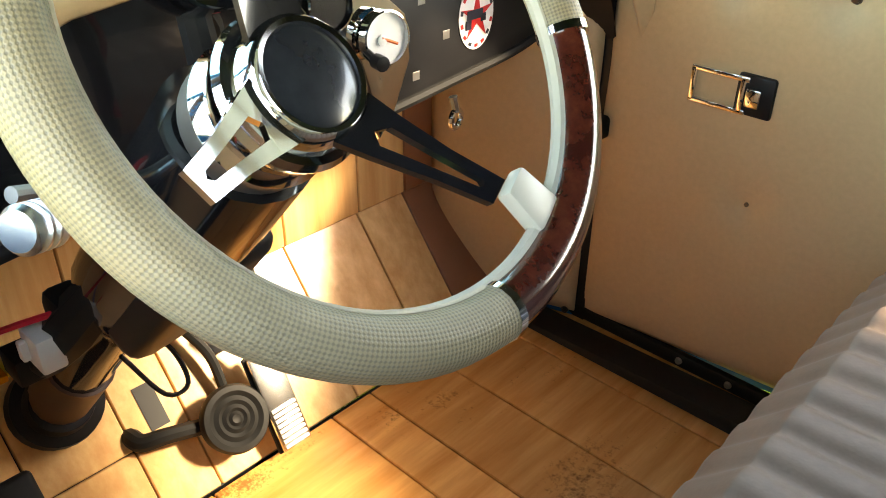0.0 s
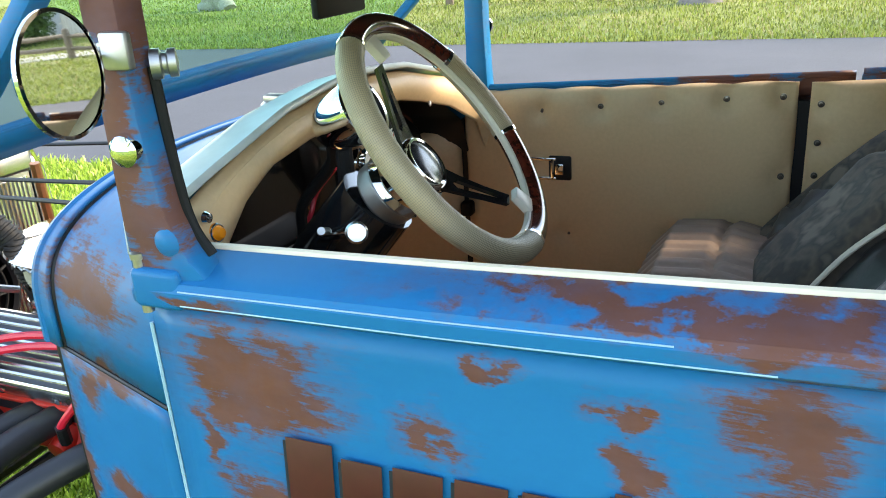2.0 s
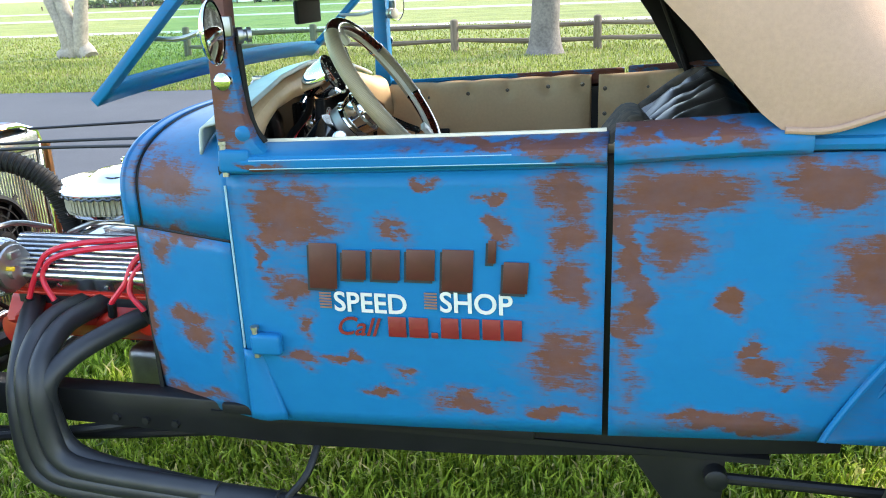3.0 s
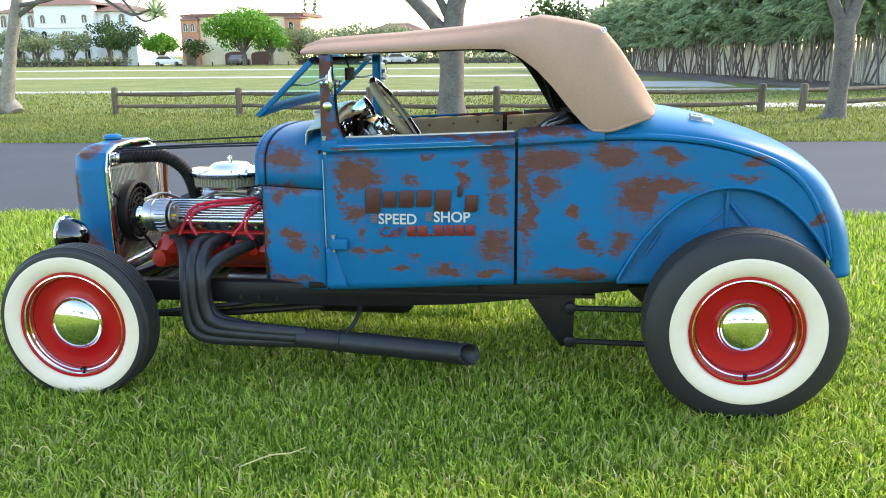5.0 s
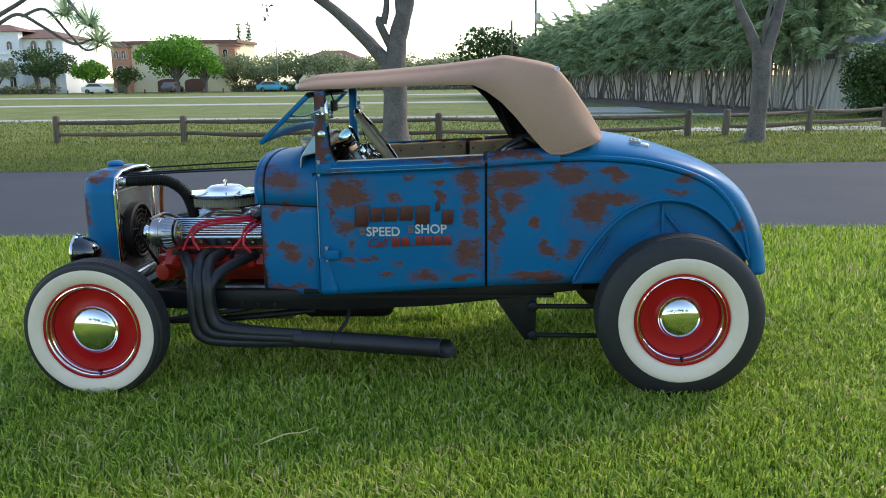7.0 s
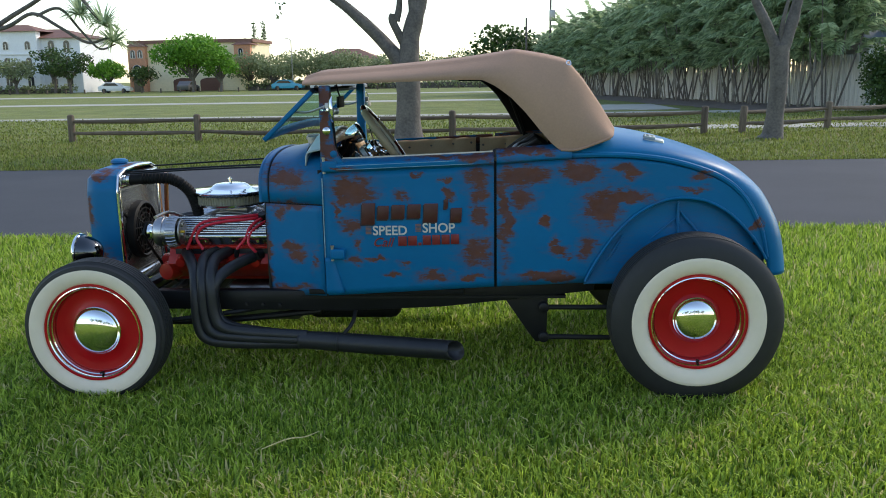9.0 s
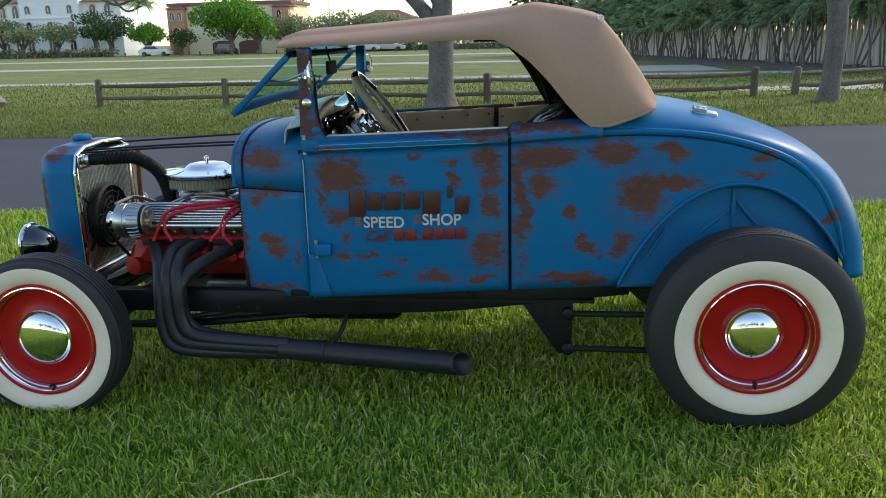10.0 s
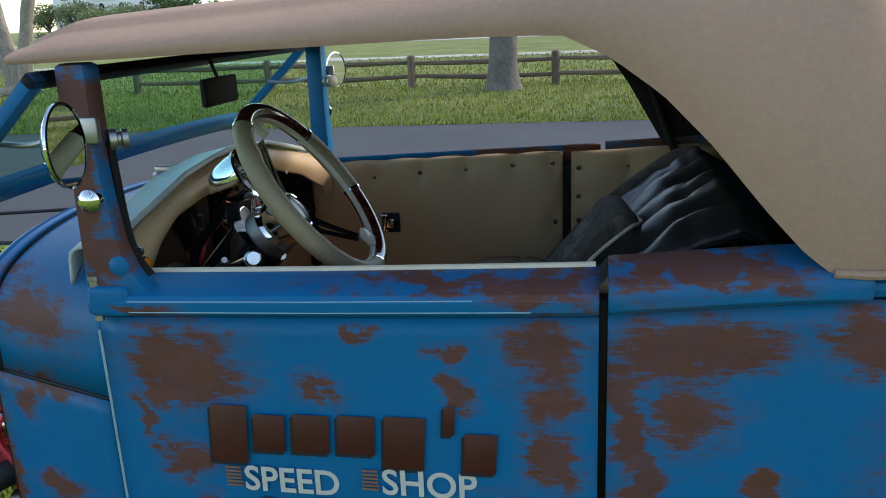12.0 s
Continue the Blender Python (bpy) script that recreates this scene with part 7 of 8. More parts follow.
for _i in range(len(POSTS) - 1):
    if _i == 5:
        continue
    (ax_, ay_), (bx_, by_) = POSTS[_i], POSTS[_i + 1]
    for z in (0.495, 0.205):
        m_ = Vector(((ax_ + bx_) / 2, (ay_ + by_) / 2, z - 0.02 + random.uniform(-0.02, 0.01)))
        bm = tube([(ax_, ay_, z + random.uniform(-0.02, 0.02)), m_, (bx_, by_, z + random.uniform(-0.02, 0.02))], [0.040, 0.055, 0.040], 8, 5)
        for v in bm.verts:
            v.co.z += 0.010 * noise.noise(v.co * 6)
        part("rail", bm, M_FENCEWOOD, fence, "weathered split rail")


FIELD_TURN = Matrix.Translation((1.75, -4.1, 0)) @ Matrix.Rotation(radians(-1.8), 4, "Z") @ Matrix.Translation((-1.75, 4.1, 0))
_before = set(bpy.data.objects)


# ---- foliage builders ----
def leaf_cloud(rng, centres, per, size, flat=0.6, shape=2.2):
    """Diamond leaves scattered through overlapping clumps: centres are (x, y, z, radius)."""
    out = []
    for cx, cy, cz, r in centres:
        n = int(per * r * r)
        d = rng.normal(size=(n, 3))
        d /= np.linalg.norm(d, axis=1)[:, None]
        rad = r * rng.uniform(0.35, 1.0, n) ** 0.6
        p = d * rad[:, None]
        p[:, 2] *= flat
        out.append(p + np.array([cx, cy, cz]))
    p = np.concatenate(out)
    n = len(p)
    a = rng.normal(size=(n, 3))
    a[:, 2] -= 0.4
    a /= np.linalg.norm(a, axis=1)[:, None]
    b = np.cross(a, rng.normal(size=(n, 3)))
    b /= np.linalg.norm(b, axis=1)[:, None]
    s = size * rng.uniform(0.6, 1.3, n)[:, None]
    v = np.stack([p, p + a * s * 0.5 + b * s / shape, p + a * s, p + a * s * 0.5 - b * s / shape], 1).reshape(-1, 3)
    return v, np.arange(4 * n).reshape(-1, 4)


def limb(pts, r0, r1, seg=10):
    bm = tube(pts, list(np.linspace(r0, r1, len(pts))), seg, 5)
    for v in bm.verts:
        v.co += Vector((noise.noise(v.co * 3), noise.noise(v.co * 3 + Vector((7, 0, 0))), 0)) * r0 * 0.14
    return bm


def far_tree(at, height, spread, leaf, material, label, seed, trunk=0.16, low=0.35, size=0.55, per=26, n=9, group="far trees"):
    rng = np.random.default_rng(seed)
    t = thing("tree", label, "tree", group, at)
    tb = limb([(0, 0, -0.1), (rng.uniform(-0.2, 0.2), 0, height * low), (rng.uniform(-0.3, 0.3), 0, height * 0.7)], trunk, trunk * 0.4)
    arms = []
    cs = []
    for k in range(n):
        a = 2 * math.pi * k / n + rng.uniform(-0.3, 0.3)
        rr = spread * rng.uniform(0.35, 0.72)
        z = height * rng.uniform(low + 0.18, 0.82)
        cs.append((rr * math.cos(a), rr * math.sin(a), z, spread * rng.uniform(0.34, 0.5)))
        arms.append(limb([(0, 0, height * low * 0.8), (rr * 0.5 * math.cos(a), rr * 0.5 * math.sin(a), (height * low + z) / 2), (rr * math.cos(a), rr * math.sin(a), z)], trunk * 0.5, trunk * 0.12, 6))
    cs.append((0, 0, height * 0.82, spread * 0.5))
    part("trunk", join(tb, *arms), M_BARK, t)
    v, f_ = leaf_cloud(rng, cs, per / (size * size) * 0.5, size, 0.72)
    raw("crown", v, f_, material, t)
    return t


# the forked oak behind the car
oak = thing("tree", "grey-barked tree with a forked trunk on the verge", "tree", "verge trees", (-0.60, 14.05, 0))
ob_ = join(tube([(0, 0, -0.05), (0.0, 0, 0.12), (0.0, 0, 0.5), (0.02, 0, 1.1), (-0.02, 0, 1.75)], [0.42, 0.33, 0.27, 0.26, 0.29], 20, 5),
           limb([(0.02, 0, 1.6), (0.10, 0, 2.3), (0.30, 0.05, 3.1), (0.40, 0.2, 4.3), (0.7, 0.3, 5.6)], 0.25, 0.08, 14),
           limb([(0.05, 0, 1.9), (0.18, -0.05, 2.6), (0.12, -0.1, 3.4), (-0.2, -0.3, 4.8)], 0.17, 0.05, 12),
           limb([(-0.05, 0, 1.62), (-0.45, 0, 2.12), (-0.95, -0.05, 2.62), (-1.45, -0.1, 3.05), (-2.3, -0.2, 3.7), (-3.2, -0.2, 4.5)], 0.17, 0.06, 12),
           limb([(0.0, 0, 2.0), (-0.16, -0.08, 2.35), (-0.28, -0.12, 2.62), (-0.26, -0.12, 2.75)], 0.09, 0.075, 10),
           limb([(-0.2, -0.1, 2.6), (-0.12, -0.1, 3.0), (-0.15, -0.2, 3.6)], 0.08, 0.05, 10))
part("trunk", ob_, M_BARK, oak, "grey rough bark", smooth=60)
_rng = np.random.default_rng(11)
_cs = [(-3.2, -0.2, 4.3, 0.8), (-2.0, -0.4, 4.1, 0.7), (0.8, 0.3, 5.4, 1.4), (-0.8, 0.3, 5.0, 1.2), (-2.9, 0.3, 3.50, 0.36), (-2.35, -0.1, 3.42, 0.30), (-1.55, -0.3, 3.38, 0.30), (-1.2, 0.2, 3.62, 0.28), (1.9, 0.4, 4.3, 0.9), (2.9, 0.2, 3.75, 0.42), (1.35, 0.1, 3.62, 0.22), (-2.75, -0.1, 3.05, 0.12), (-2.78, -0.1, 2.78, 0.09)]
raw("crown", *leaf_cloud(_rng, _cs, 520, 0.10), M_LEAF, oak)
# the second verge tree
oak2 = thing("tree", "slim grey tree with a forked trunk beside the fence", "tree", "verge trees", (7.33, 14.22, 0))
ob_ = join(tube([(-0.05, 0, -0.05), (-0.02, 0, 0.10), (0, 0, 0.5), (0.04, 0, 1.2), (0.0, 0, 1.95)], [0.30, 0.22, 0.18, 0.18, 0.20], 18, 5),
           limb([(-0.02, 0, 1.8), (-0.30, 0, 2.4), (-0.62, 0.05, 3.1), (-1.0, 0.1, 4.2)], 0.13, 0.05, 12),
           limb([(0.04, 0, 1.8), (0.22, 0, 2.4), (0.36, 0.05, 3.0), (0.7, 0.1, 4.3)], 0.15, 0.06, 12), limb([(0.0, 0, 2.0), (0.02, -0.1, 2.5), (0.15, -0.15, 3.2)], 0.06, 0.03, 8))
part("trunk", ob_, M_BARK, oak2, "grey rough bark", smooth=60)
raw("crown", *leaf_cloud(_rng, [(-1.0, 0, 4.4, 0.9), (0.8, 0.1, 4.6, 1.0), (0, 0.2, 5.2, 1.0), (0.55, -0.1, 2.05, 0.12)], 480, 0.10), M_LEAF, oak2)

# several leaning stems with arching twigs and a screw-pine head
clump = thing("tree", "pale several-stemmed tree with arching bare branches", "tree", "verge trees", (-12.4, 15.4, 0))
_st = [limb([(0.1 * k, 0.1, -0.05), (0.1 + 0.10 * k, 0, 0.5), (x1 * 0.6, 0, 1.6), (x1, 0, 3.0), (x1 * 1.2, 0, 4.4)], 0.20, 0.10, 12) for k, x1 in ((-2, -0.75), (0, -0.25), (2, 0.95))]
part("trunk", join(*_st, limb([(-0.3, 0, -0.02), (0.2, 0.1, 0.22), (0.5, 0, -0.02)], 0.22, 0.2, 10)), M_BARKPALE, clump, "pale smooth stems", smooth=60)
for pts, r in (([(0.75, 0, 2.3), (1.8, 0, 2.9), (3.0, -0.1, 3.5), (3.6, -0.1, 4.1)], 0.07), ([(0.85, 0, 2.6), (1.9, -0.1, 2.75), (2.6, -0.1, 3.05), (3.2, -0.1, 2.75), (3.9, -0.1, 2.35), (4.4, -0.1, 2.45)], 0.055),
               ([(3.3, 0, 4.0), (3.8, 0, 3.4), (4.1, 0, 3.0), (4.35, 0, 2.75)], 0.06), ([(2.7, -0.1, 3.0), (3.3, -0.1, 3.15), (3.8, -0.1, 2.6), (4.2, -0.1, 2.2), (4.6, -0.1, 2.3)], 0.04), ([(0.9, 0, 2.7), (1.6, 0.1, 3.5), (2.4, 0.1, 3.9)], 0.05)):
    part("branch", limb(pts, r, r * 0.5, 8), M_BARK, clump)


def spiky_head(rng, at, n, length):
    vs, fs = [], []
    for k in range(n):
        d = rng.normal(size=3)
        d[2] = abs(d[2]) * 0.8 - 0.15
        d /= np.linalg.norm(d)
        side = np.cross(d, [0, 0, 1])
        side /= np.linalg.norm(side) + 1e-6
        L = length * rng.uniform(0.6, 1.1)
        p0 = np.array(at)
        p1 = p0 + d * L * 0.55
        p2 = p0 + d * L + np.array([0, 0, -0.28 * L * rng.uniform(0.3, 1.2)])
        w = 0.028
        b = len(vs)
        vs += [p0 - side * w * 0.6, p0 + side * w * 0.6, p1 + side * w, p1 - side * w, p2 + side * 0.004, p2 - side * 0.004]
        fs += [(b, b + 1, b + 2, b + 3), (b + 3, b + 2, b + 4, b + 5)]
    return vs, fs


_vs, _fs = [], []
for at in ((4.35, -0.1, 2.75), (3.75, 0, 3.0), (4.55, -0.1, 2.35)):
    v, f_ = spiky_head(_rng, at, 95, 0.75)
    _fs += [tuple(i + len(_vs) for i in q) for q in f_]
    _vs += v
raw("leaf_head", _vs, _fs, M_PALM_HAZED, clump, "spiky strap leaves")
raw("crown", *leaf_cloud(_rng, [(-0.9, 0, 4.9, 0.9), (0.4, 0, 5.0, 0.9), (1.2, 0.2, 5.2, 0.8)], 300, 0.12), M_LEAF, clump)


# ---- palm screen with the picket fence behind ----
def palm_mesh(seed, height):
    rng = np.random.default_rng(seed)
    vs, fs = [], []
    for k in range(120):
        a = rng.uniform(0, 2 * math.pi)
        base_r = rng.uniform(0.1, 0.75)
        bx, by, bz = base_r * math.cos(a), base_r * math.sin(a), height * rng.uniform(0.27, 0.84)
        L = rng.uniform(1.1, 1.8)
        tilt = rng.uniform(0.55, 1.40)
        drop = rng.uniform(0.35, 1.25)
        pts = []
        for q in np.linspace(0, 1, 12):
            out = L * q * math.cos(tilt) * (0.8 + 0.3 * q)
            up = L * q * math.sin(tilt) - drop * q * q
            pts.append(np.array([bx + out * math.cos(a), by + out * math.sin(a), bz + up]))
        for i in range(1, 12):
            d = pts[i] - pts[i - 1]
            d /= np.linalg.norm(d)
            s = np.cross(d, [0, 0, 1])
            s /= np.linalg.norm(s) + 1e-6
            for sgn in (-1, 1):
                for h in (0, 0.33, 0.66):
                    p0 = pts[i - 1] + (pts[i] - pts[i - 1]) * h
                    l = 0.50 * (1 - abs(i / 12 - 0.45)) * rng.uniform(0.8, 1.1)
                    tip = p0 + (s * sgn * rng.uniform(0.35, 0.75) + d * rng.uniform(0.4, 0.8)) * l + np.array([0, 0, -0.32 * l * rng.uniform(0.2, 1.6)])
                    wv = d * 0.022
                    b = len(vs)
                    vs += [p0 - wv, p0 + wv, (p0 + tip) / 2 + wv * 1.1 + np.array([0, 0, 0.03]), tip]
                    fs.append((b, b + 1, b + 2, b + 3))
    return vs, fs


PALMS = []
for _k in range(3):
    p = thing("palm", "clump-forming green palm with many thin stems", "palm", "palm screen", (0, 0, 0))
    _h = 4.6
    rr = random.Random(_k)
    for _j in range(7):
        a = rr.uniform(0, 6.28)
        r0, r1 = rr.uniform(0.05, 0.45), rr.uniform(0.4, 1.3)
        part("stem", tube([(r0 * math.cos(a), r0 * math.sin(a), -0.03), ((r0 + r1) / 2 * math.cos(a), (r0 + r1) / 2 * math.sin(a), _h * 0.28), (r1 * math.cos(a), r1 * math.sin(a), _h * 0.62)], [0.032, 0.024, 0.016], 6, 3), M_BARK if _j % 3 else M_BARKPALE, p)
    raw("fronds", *palm_mesh(40 + _k, _h), M_PALM_HAZED, p)
    PALMS.append(p)
SCREEN0, SCREEN1 = Vector((4.2, 66.0, 0)), Vector((13.2, 27.6, 0))
_n = 30
for _k in range(_n):
    q = _k / (_n - 1)
    at = SCREEN0.lerp(SCREEN1, q)
    m = pose(at.x + random.uniform(-0.35, 0.35), at.y + random.uniform(-0.4, 0.4), 0, 0, 0, random.uniform(0, 360)) @ Matrix.Diagonal((1.15, 1.15, 0.98 + 0.34 * q + random.uniform(-0.08, 0.12), 1))
    if _k < 3:
        PALMS[_k].matrix_basis = m
    else:
        copy_thing(PALMS[_k % 3], m)
# a second, taller row of palms behind the pickets
for _k in range(16):
    q = _k / 15
    at = Vector((7.6, 60.0, 0)).lerp(Vector((16.4, 31.0, 0)), q)
    c = copy_thing(PALMS[(_k + 1) % 3], pose(at.x, at.y, 0, 0, 0, 47 * _k) @ Matrix.Diagonal((1.25, 1.25, 1.0 + 0.85 * q + 0.08 * math.sin(_k * 2.1), 1)))
pk = thing("picket_fence", "tall grey weathered wooden picket fence", "fence")
P0, P1 = Vector((6.6, 60.0, 0)), Vector((15.0, 28.6, 0))
_len = (P1 - P0).length
_dir = (P1 - P0).normalized()
_side = Vector((-_dir.y, _dir.x, 0))
_pm = bpy.data.meshes.new("picket")
_pb = prism([(-0.050, 0.02), (0.050, 0.02), (0.050, 1.98), (0.028, 2.05), (-0.028, 2.05), (-0.050, 1.98)], -0.012, 0.012, "xz")
_pb.to_mesh(_pm)
_pb.free()
_pm.materials.append(M_PICKET)
_cnt = int(_len / 0.145)
_ang = math.atan2(_dir.y, _dir.x)
for _k in range(_cnt):
    at = P0 + _dir * (_k * 0.145)
    o = new("picket", _pm)
    o.matrix_world = pose(at.x, at.y, random.uniform(-0.06, 0.04), 0, random.uniform(-1.6, 1.6), math.degrees(_ang))
    o.parent = pk
for z in (0.45, 1.40):
    part("rail", tube([P0 + _side * 0.03 + Vector((0, 0, z)), P1 + _side * 0.03 + Vector((0, 0, z))], 0.035, 4, 1, False), M_PICKET, pk)
# mulch strip under the palms
M_MULCH = plain("dark_mulch", (0.150, 0.118, 0.095), 0.95, 0.0, 0.4, 30, 0.6, 60, 2)
_mb = bmesh.new()
_prev = None
for _k in range(41):
    at = SCREEN0.lerp(SCREEN1, _k / 40)
    w1, w2 = 2.6 + 0.6 * noise.noise((_k * 0.7, 0, 0)), 1.6
    cur = [_mb.verts.new(at - _side * w1 + Vector((0, 0, 0.004))) if _side.x > 0 else _mb.verts.new(at + _side * w1 + Vector((0, 0, 0.004))), _mb.verts.new(at + Vector((0, 0, 0.09))), _mb.verts.new(at + _side * w2 + Vector((0, 0, 0.02))) if _side.x > 0 else _mb.verts.new(at - _side * w2 + Vector((0, 0, 0.02)))]
    if _prev:
        _mb.faces.new((_prev[0], cur[0], cur[1], _prev[1]))
        _mb.faces.new((_prev[1], cur[1], cur[2], _prev[2]))
    _prev = cur
tagged(part("planting_bed", _mb, M_MULCH), "dark mulch bed under the palms", "flower bed", kind="structure")
# clipped bush and the grey roof behind it
_bushes = [(14.4, 24.9, 2.3), (15.4, 25.1, 2.5), (16.4, 25.6, 2.6), (17.8, 26.3, 2.3), (15.6, 27.2, 2.2), (19.5, 27.0, 2.3)]
for bx, by, bh in _bushes:
    b = thing("bush", "dense dark green clipped bush", "bush", "corner bushes", (bx, by, 0))
    part("stem", limb([(0, 0, -0.05), (0.05, 0, bh * 0.4), (0, 0, bh * 0.7)], 0.08, 0.03), M_BARK, b)
    _c = [(random.uniform(-0.6, 0.6), random.uniform(-0.5, 0.5), z, 0.65) for z in np.linspace(0.35, bh - 0.5, 7) for _ in range(3)]
    raw("crown", *leaf_cloud(_rng, _c, 900, 0.10, 0.9), M_LEAF, b)
M_SLATE = plain("grey_blue_roof", (0.16, 0.20, 0.25), 0.6, 0.0, 0.12, 12)
M_STUCCO_W = plain("white_stucco", (0.84, 0.84, 0.84), 0.8, 0.0, 0.06, 6)
M_STUCCO_C = plain("cream_stucco", (0.88, 0.74, 0.50), 0.8, 0.0, 0.08, 5)
M_BRICK = plain("terracotta_wall", (0.62, 0.29, 0.17), 0.85, 0.0, 0.15, 6)
M_TILE = plain("clay_roof_tile", (0.22, 0.11, 0.080), 0.8, 0.0, 0.25, 8)
M_WINDOW = plain("dark_window_glass", (0.03, 0.035, 0.04), 0.12, 0.0, 0.2, 3)
M_TRIMW = plain("white_trim", (0.75, 0.74, 0.70), 0.7, 0.0, 0.05, 6)
M_GARAGE = plain("brown_garage_door", (0.15, 0.065, 0.045), 0.6, 0.0, 0.15, 5)
shed = thing("house", "low house with a grey blue roof behind the bushes", "house", "", (19.5, 33.0, 0))
part("wall", box(-4, -3, 0, 5, 3, 2.5), M_STUCCO_W, shed, smooth=0)
part("roof", prism([(-3.6, 2.45), (0, 4.1), (3.6, 2.45), (3.6, 2.6), (0, 4.25), (-3.6, 2.6)], -4.4, 5.4, "yz"), M_SLATE, shed, "grey blue roof", smooth=0)


# ---- far houses across the field ----
def window(parent, x, y, z, w, h, arch_top=False):
    o = [(-w / 2, 0), (w / 2, 0), (w / 2, h)]
    if arch_top:
        o += [(w / 2 * math.cos(a), h + w / 2 * math.sin(a)) for a in np.linspace(0.3, math.pi - 0.3, 6)]
    o += [(-w / 2, h)]
    wd = part("window", place(prism([(a * 1.25, c * 1.08 - 0.08) for a, c in o], -0.10, 0.02, "xz"), Matrix.Translation((x, y, z))), M_TRIMW, parent, smooth=0)
    part("pane", place(prism(o, -0.13, -0.09, "xz"), Matrix.Translation((x, y, z))), M_WINDOW, wd, "dark window pane", smooth=0)
    part("glazing_bar", place(box(-0.05, -0.16, 0, 0.05, -0.12, h), Matrix.Translation((x, y, z))), M_TRIMW, wd, smooth=0)


def hip_roof(x0, x1, y0, y1, z, rise, over=0.5):
    bm = bmesh.new()
    lo = [bm.verts.new(p) for p in ((x0 - over, y0 - over, z), (x1 + over, y0 - over, z), (x1 + over, y1 + over, z), (x0 - over, y1 + over, z))]
    d = min(x1 - x0, y1 - y0) / 2
    hi = [bm.verts.new(p) for p in ((x0 + d, (y0 + y1) / 2, z + rise), (x1 - d, (y0 + y1) / 2, z + rise))]
    bm.faces.new((lo[0], lo[1], hi[1], hi[0]))
    bm.faces.new((lo[2], lo[3], hi[0], hi[1]))
    bm.faces.new((lo[1], lo[2], hi[1]))
    bm.faces.new((lo[3], lo[0], hi[0]))
    bm.faces.new(lo[::-1])
    return bm


white_house = thing("apartment_building", "white three-storey building with arched windows and tiled roof", "building", "", (-72.5, 116, 0))
part("wall", box(-14, 0, 0, 9.6, 10, 8.0), M_STUCCO_W, white_house, smooth=0)
part("wall_bay", box(-6, -1.2, 0, 3.6, 0, 9.0), M_STUCCO_W, white_house, smooth=0)
part("roof", hip_roof(-14, 9.6, 0, 10, 8.0, 1.6, 0.8), M_TILE, white_house, "clay tile roof", smooth=0)
part("roof_bay", hip_roof(-6, 3.6, -1.2, 4, 9.0, 1.1, 0.6), M_TILE, white_house, smooth=0)
part("ledge", box(-6.1, -1.35, 5.6, 3.7, -1.2, 5.8), M_TRIMW, white_house, smooth=0)
for x in (-4.6, -1.2, 2.2):
    window(white_house, x, -1.22, 3.9, 0.85, 0.9, True)
    window(white_house, x, -1.22, 0.9, 0.9, 1.3, True)
    window(white_house, x, -1.22, 6.4, 0.75, 0.8, True)
for x in (-12, -9.5, -7.4, 5.2, 7.6):
    for z in (0.8, 3.6, 5.9):
        window(white_house, x, -0.02, z, 0.9, 1.3, z > 3)
for x in (-12.5, 5.5):
    part("balcony", join(box(x, -1.0, 3.0, x + 3.2, 0, 3.12), box(x, -1.0, 3.9, x + 3.2, -0.94, 4.0), *[box(x + 0.2 * k, -0.98, 3.1, x + 0.2 * k + 0.05, -0.94, 3.9) for k in range(16)]), M_TRIMW, white_house, smooth=0)
cream = thing("house", "cream three-storey house with terracotta bay and tiled roof", "house", "", (-46, 116, 0))
part("wall", box(-9, 0, 0, 9.2, 9, 6.9), M_STUCCO_C, cream, smooth=0)
part("terracotta_bay", box(-9.2, -0.9, 0, -6.6, 0, 6.5), M_BRICK, cream, smooth=0)
part("terracotta_bay", box(6.9, -0.9, 2.5, 9.3, 0, 6.5), M_BRICK, cream, smooth=0)
part("roof", join(box(-9.4, -0.4, 6.9, 9.6, 9.4, 7.35), hip_roof(-9, 9.2, 0, 9, 7.35, 0.3, 0.4)), M_TILE, cream, "dark clay tile roof", smooth=0)
for x in (-9.2, 6.9):
    part("bay_roof", hip_roof(x, x + 2.6, -0.9, 2.0, 6.5, 1.0, 0.3), M_TILE, cream, smooth=0)
for x, y, z, w, h, ar in ((-8.4, -0.92, 4.9, 0.6, 0.8, True), (-7.3, -0.92, 4.9, 0.6, 0.8, True), (-5.2, -0.02, 4.5, 0.55, 1.1, False), (-7.9, -0.92, 2.4, 1.1, 0.9, True), (7.9, -0.92, 4.9, 0.6, 0.8, True), (2.0, -0.02, 4.6, 0.6, 1.0, False), (5.0, -0.02, 4.6, 0.6, 1.0, False)):
    window(cream, x, y, z, w, h, ar)
for x in (-1.2, 2.9):
    part("garage_door", prism([(-1.7, 0), (1.7, 0), (1.7, 1.4), *[(1.7 * math.cos(a), 1.4 + 0.5 * math.sin(a)) for a in np.linspace(0.4, math.pi - 0.4, 7)], (-1.7, 1.4)], -0.12, -0.05, "xz"), M_GARAGE, cream, "brown arched garage door", smooth=0).location = (x, 0, 0)
part("entrance_arch", prism([(-8.6, 0), (-7.2, 0), (-7.2, 1.9), (-7.9, 2.3), (-8.6, 1.9)], -0.98, -0.90, "xz"), M_WINDOW, cream, smooth=0)
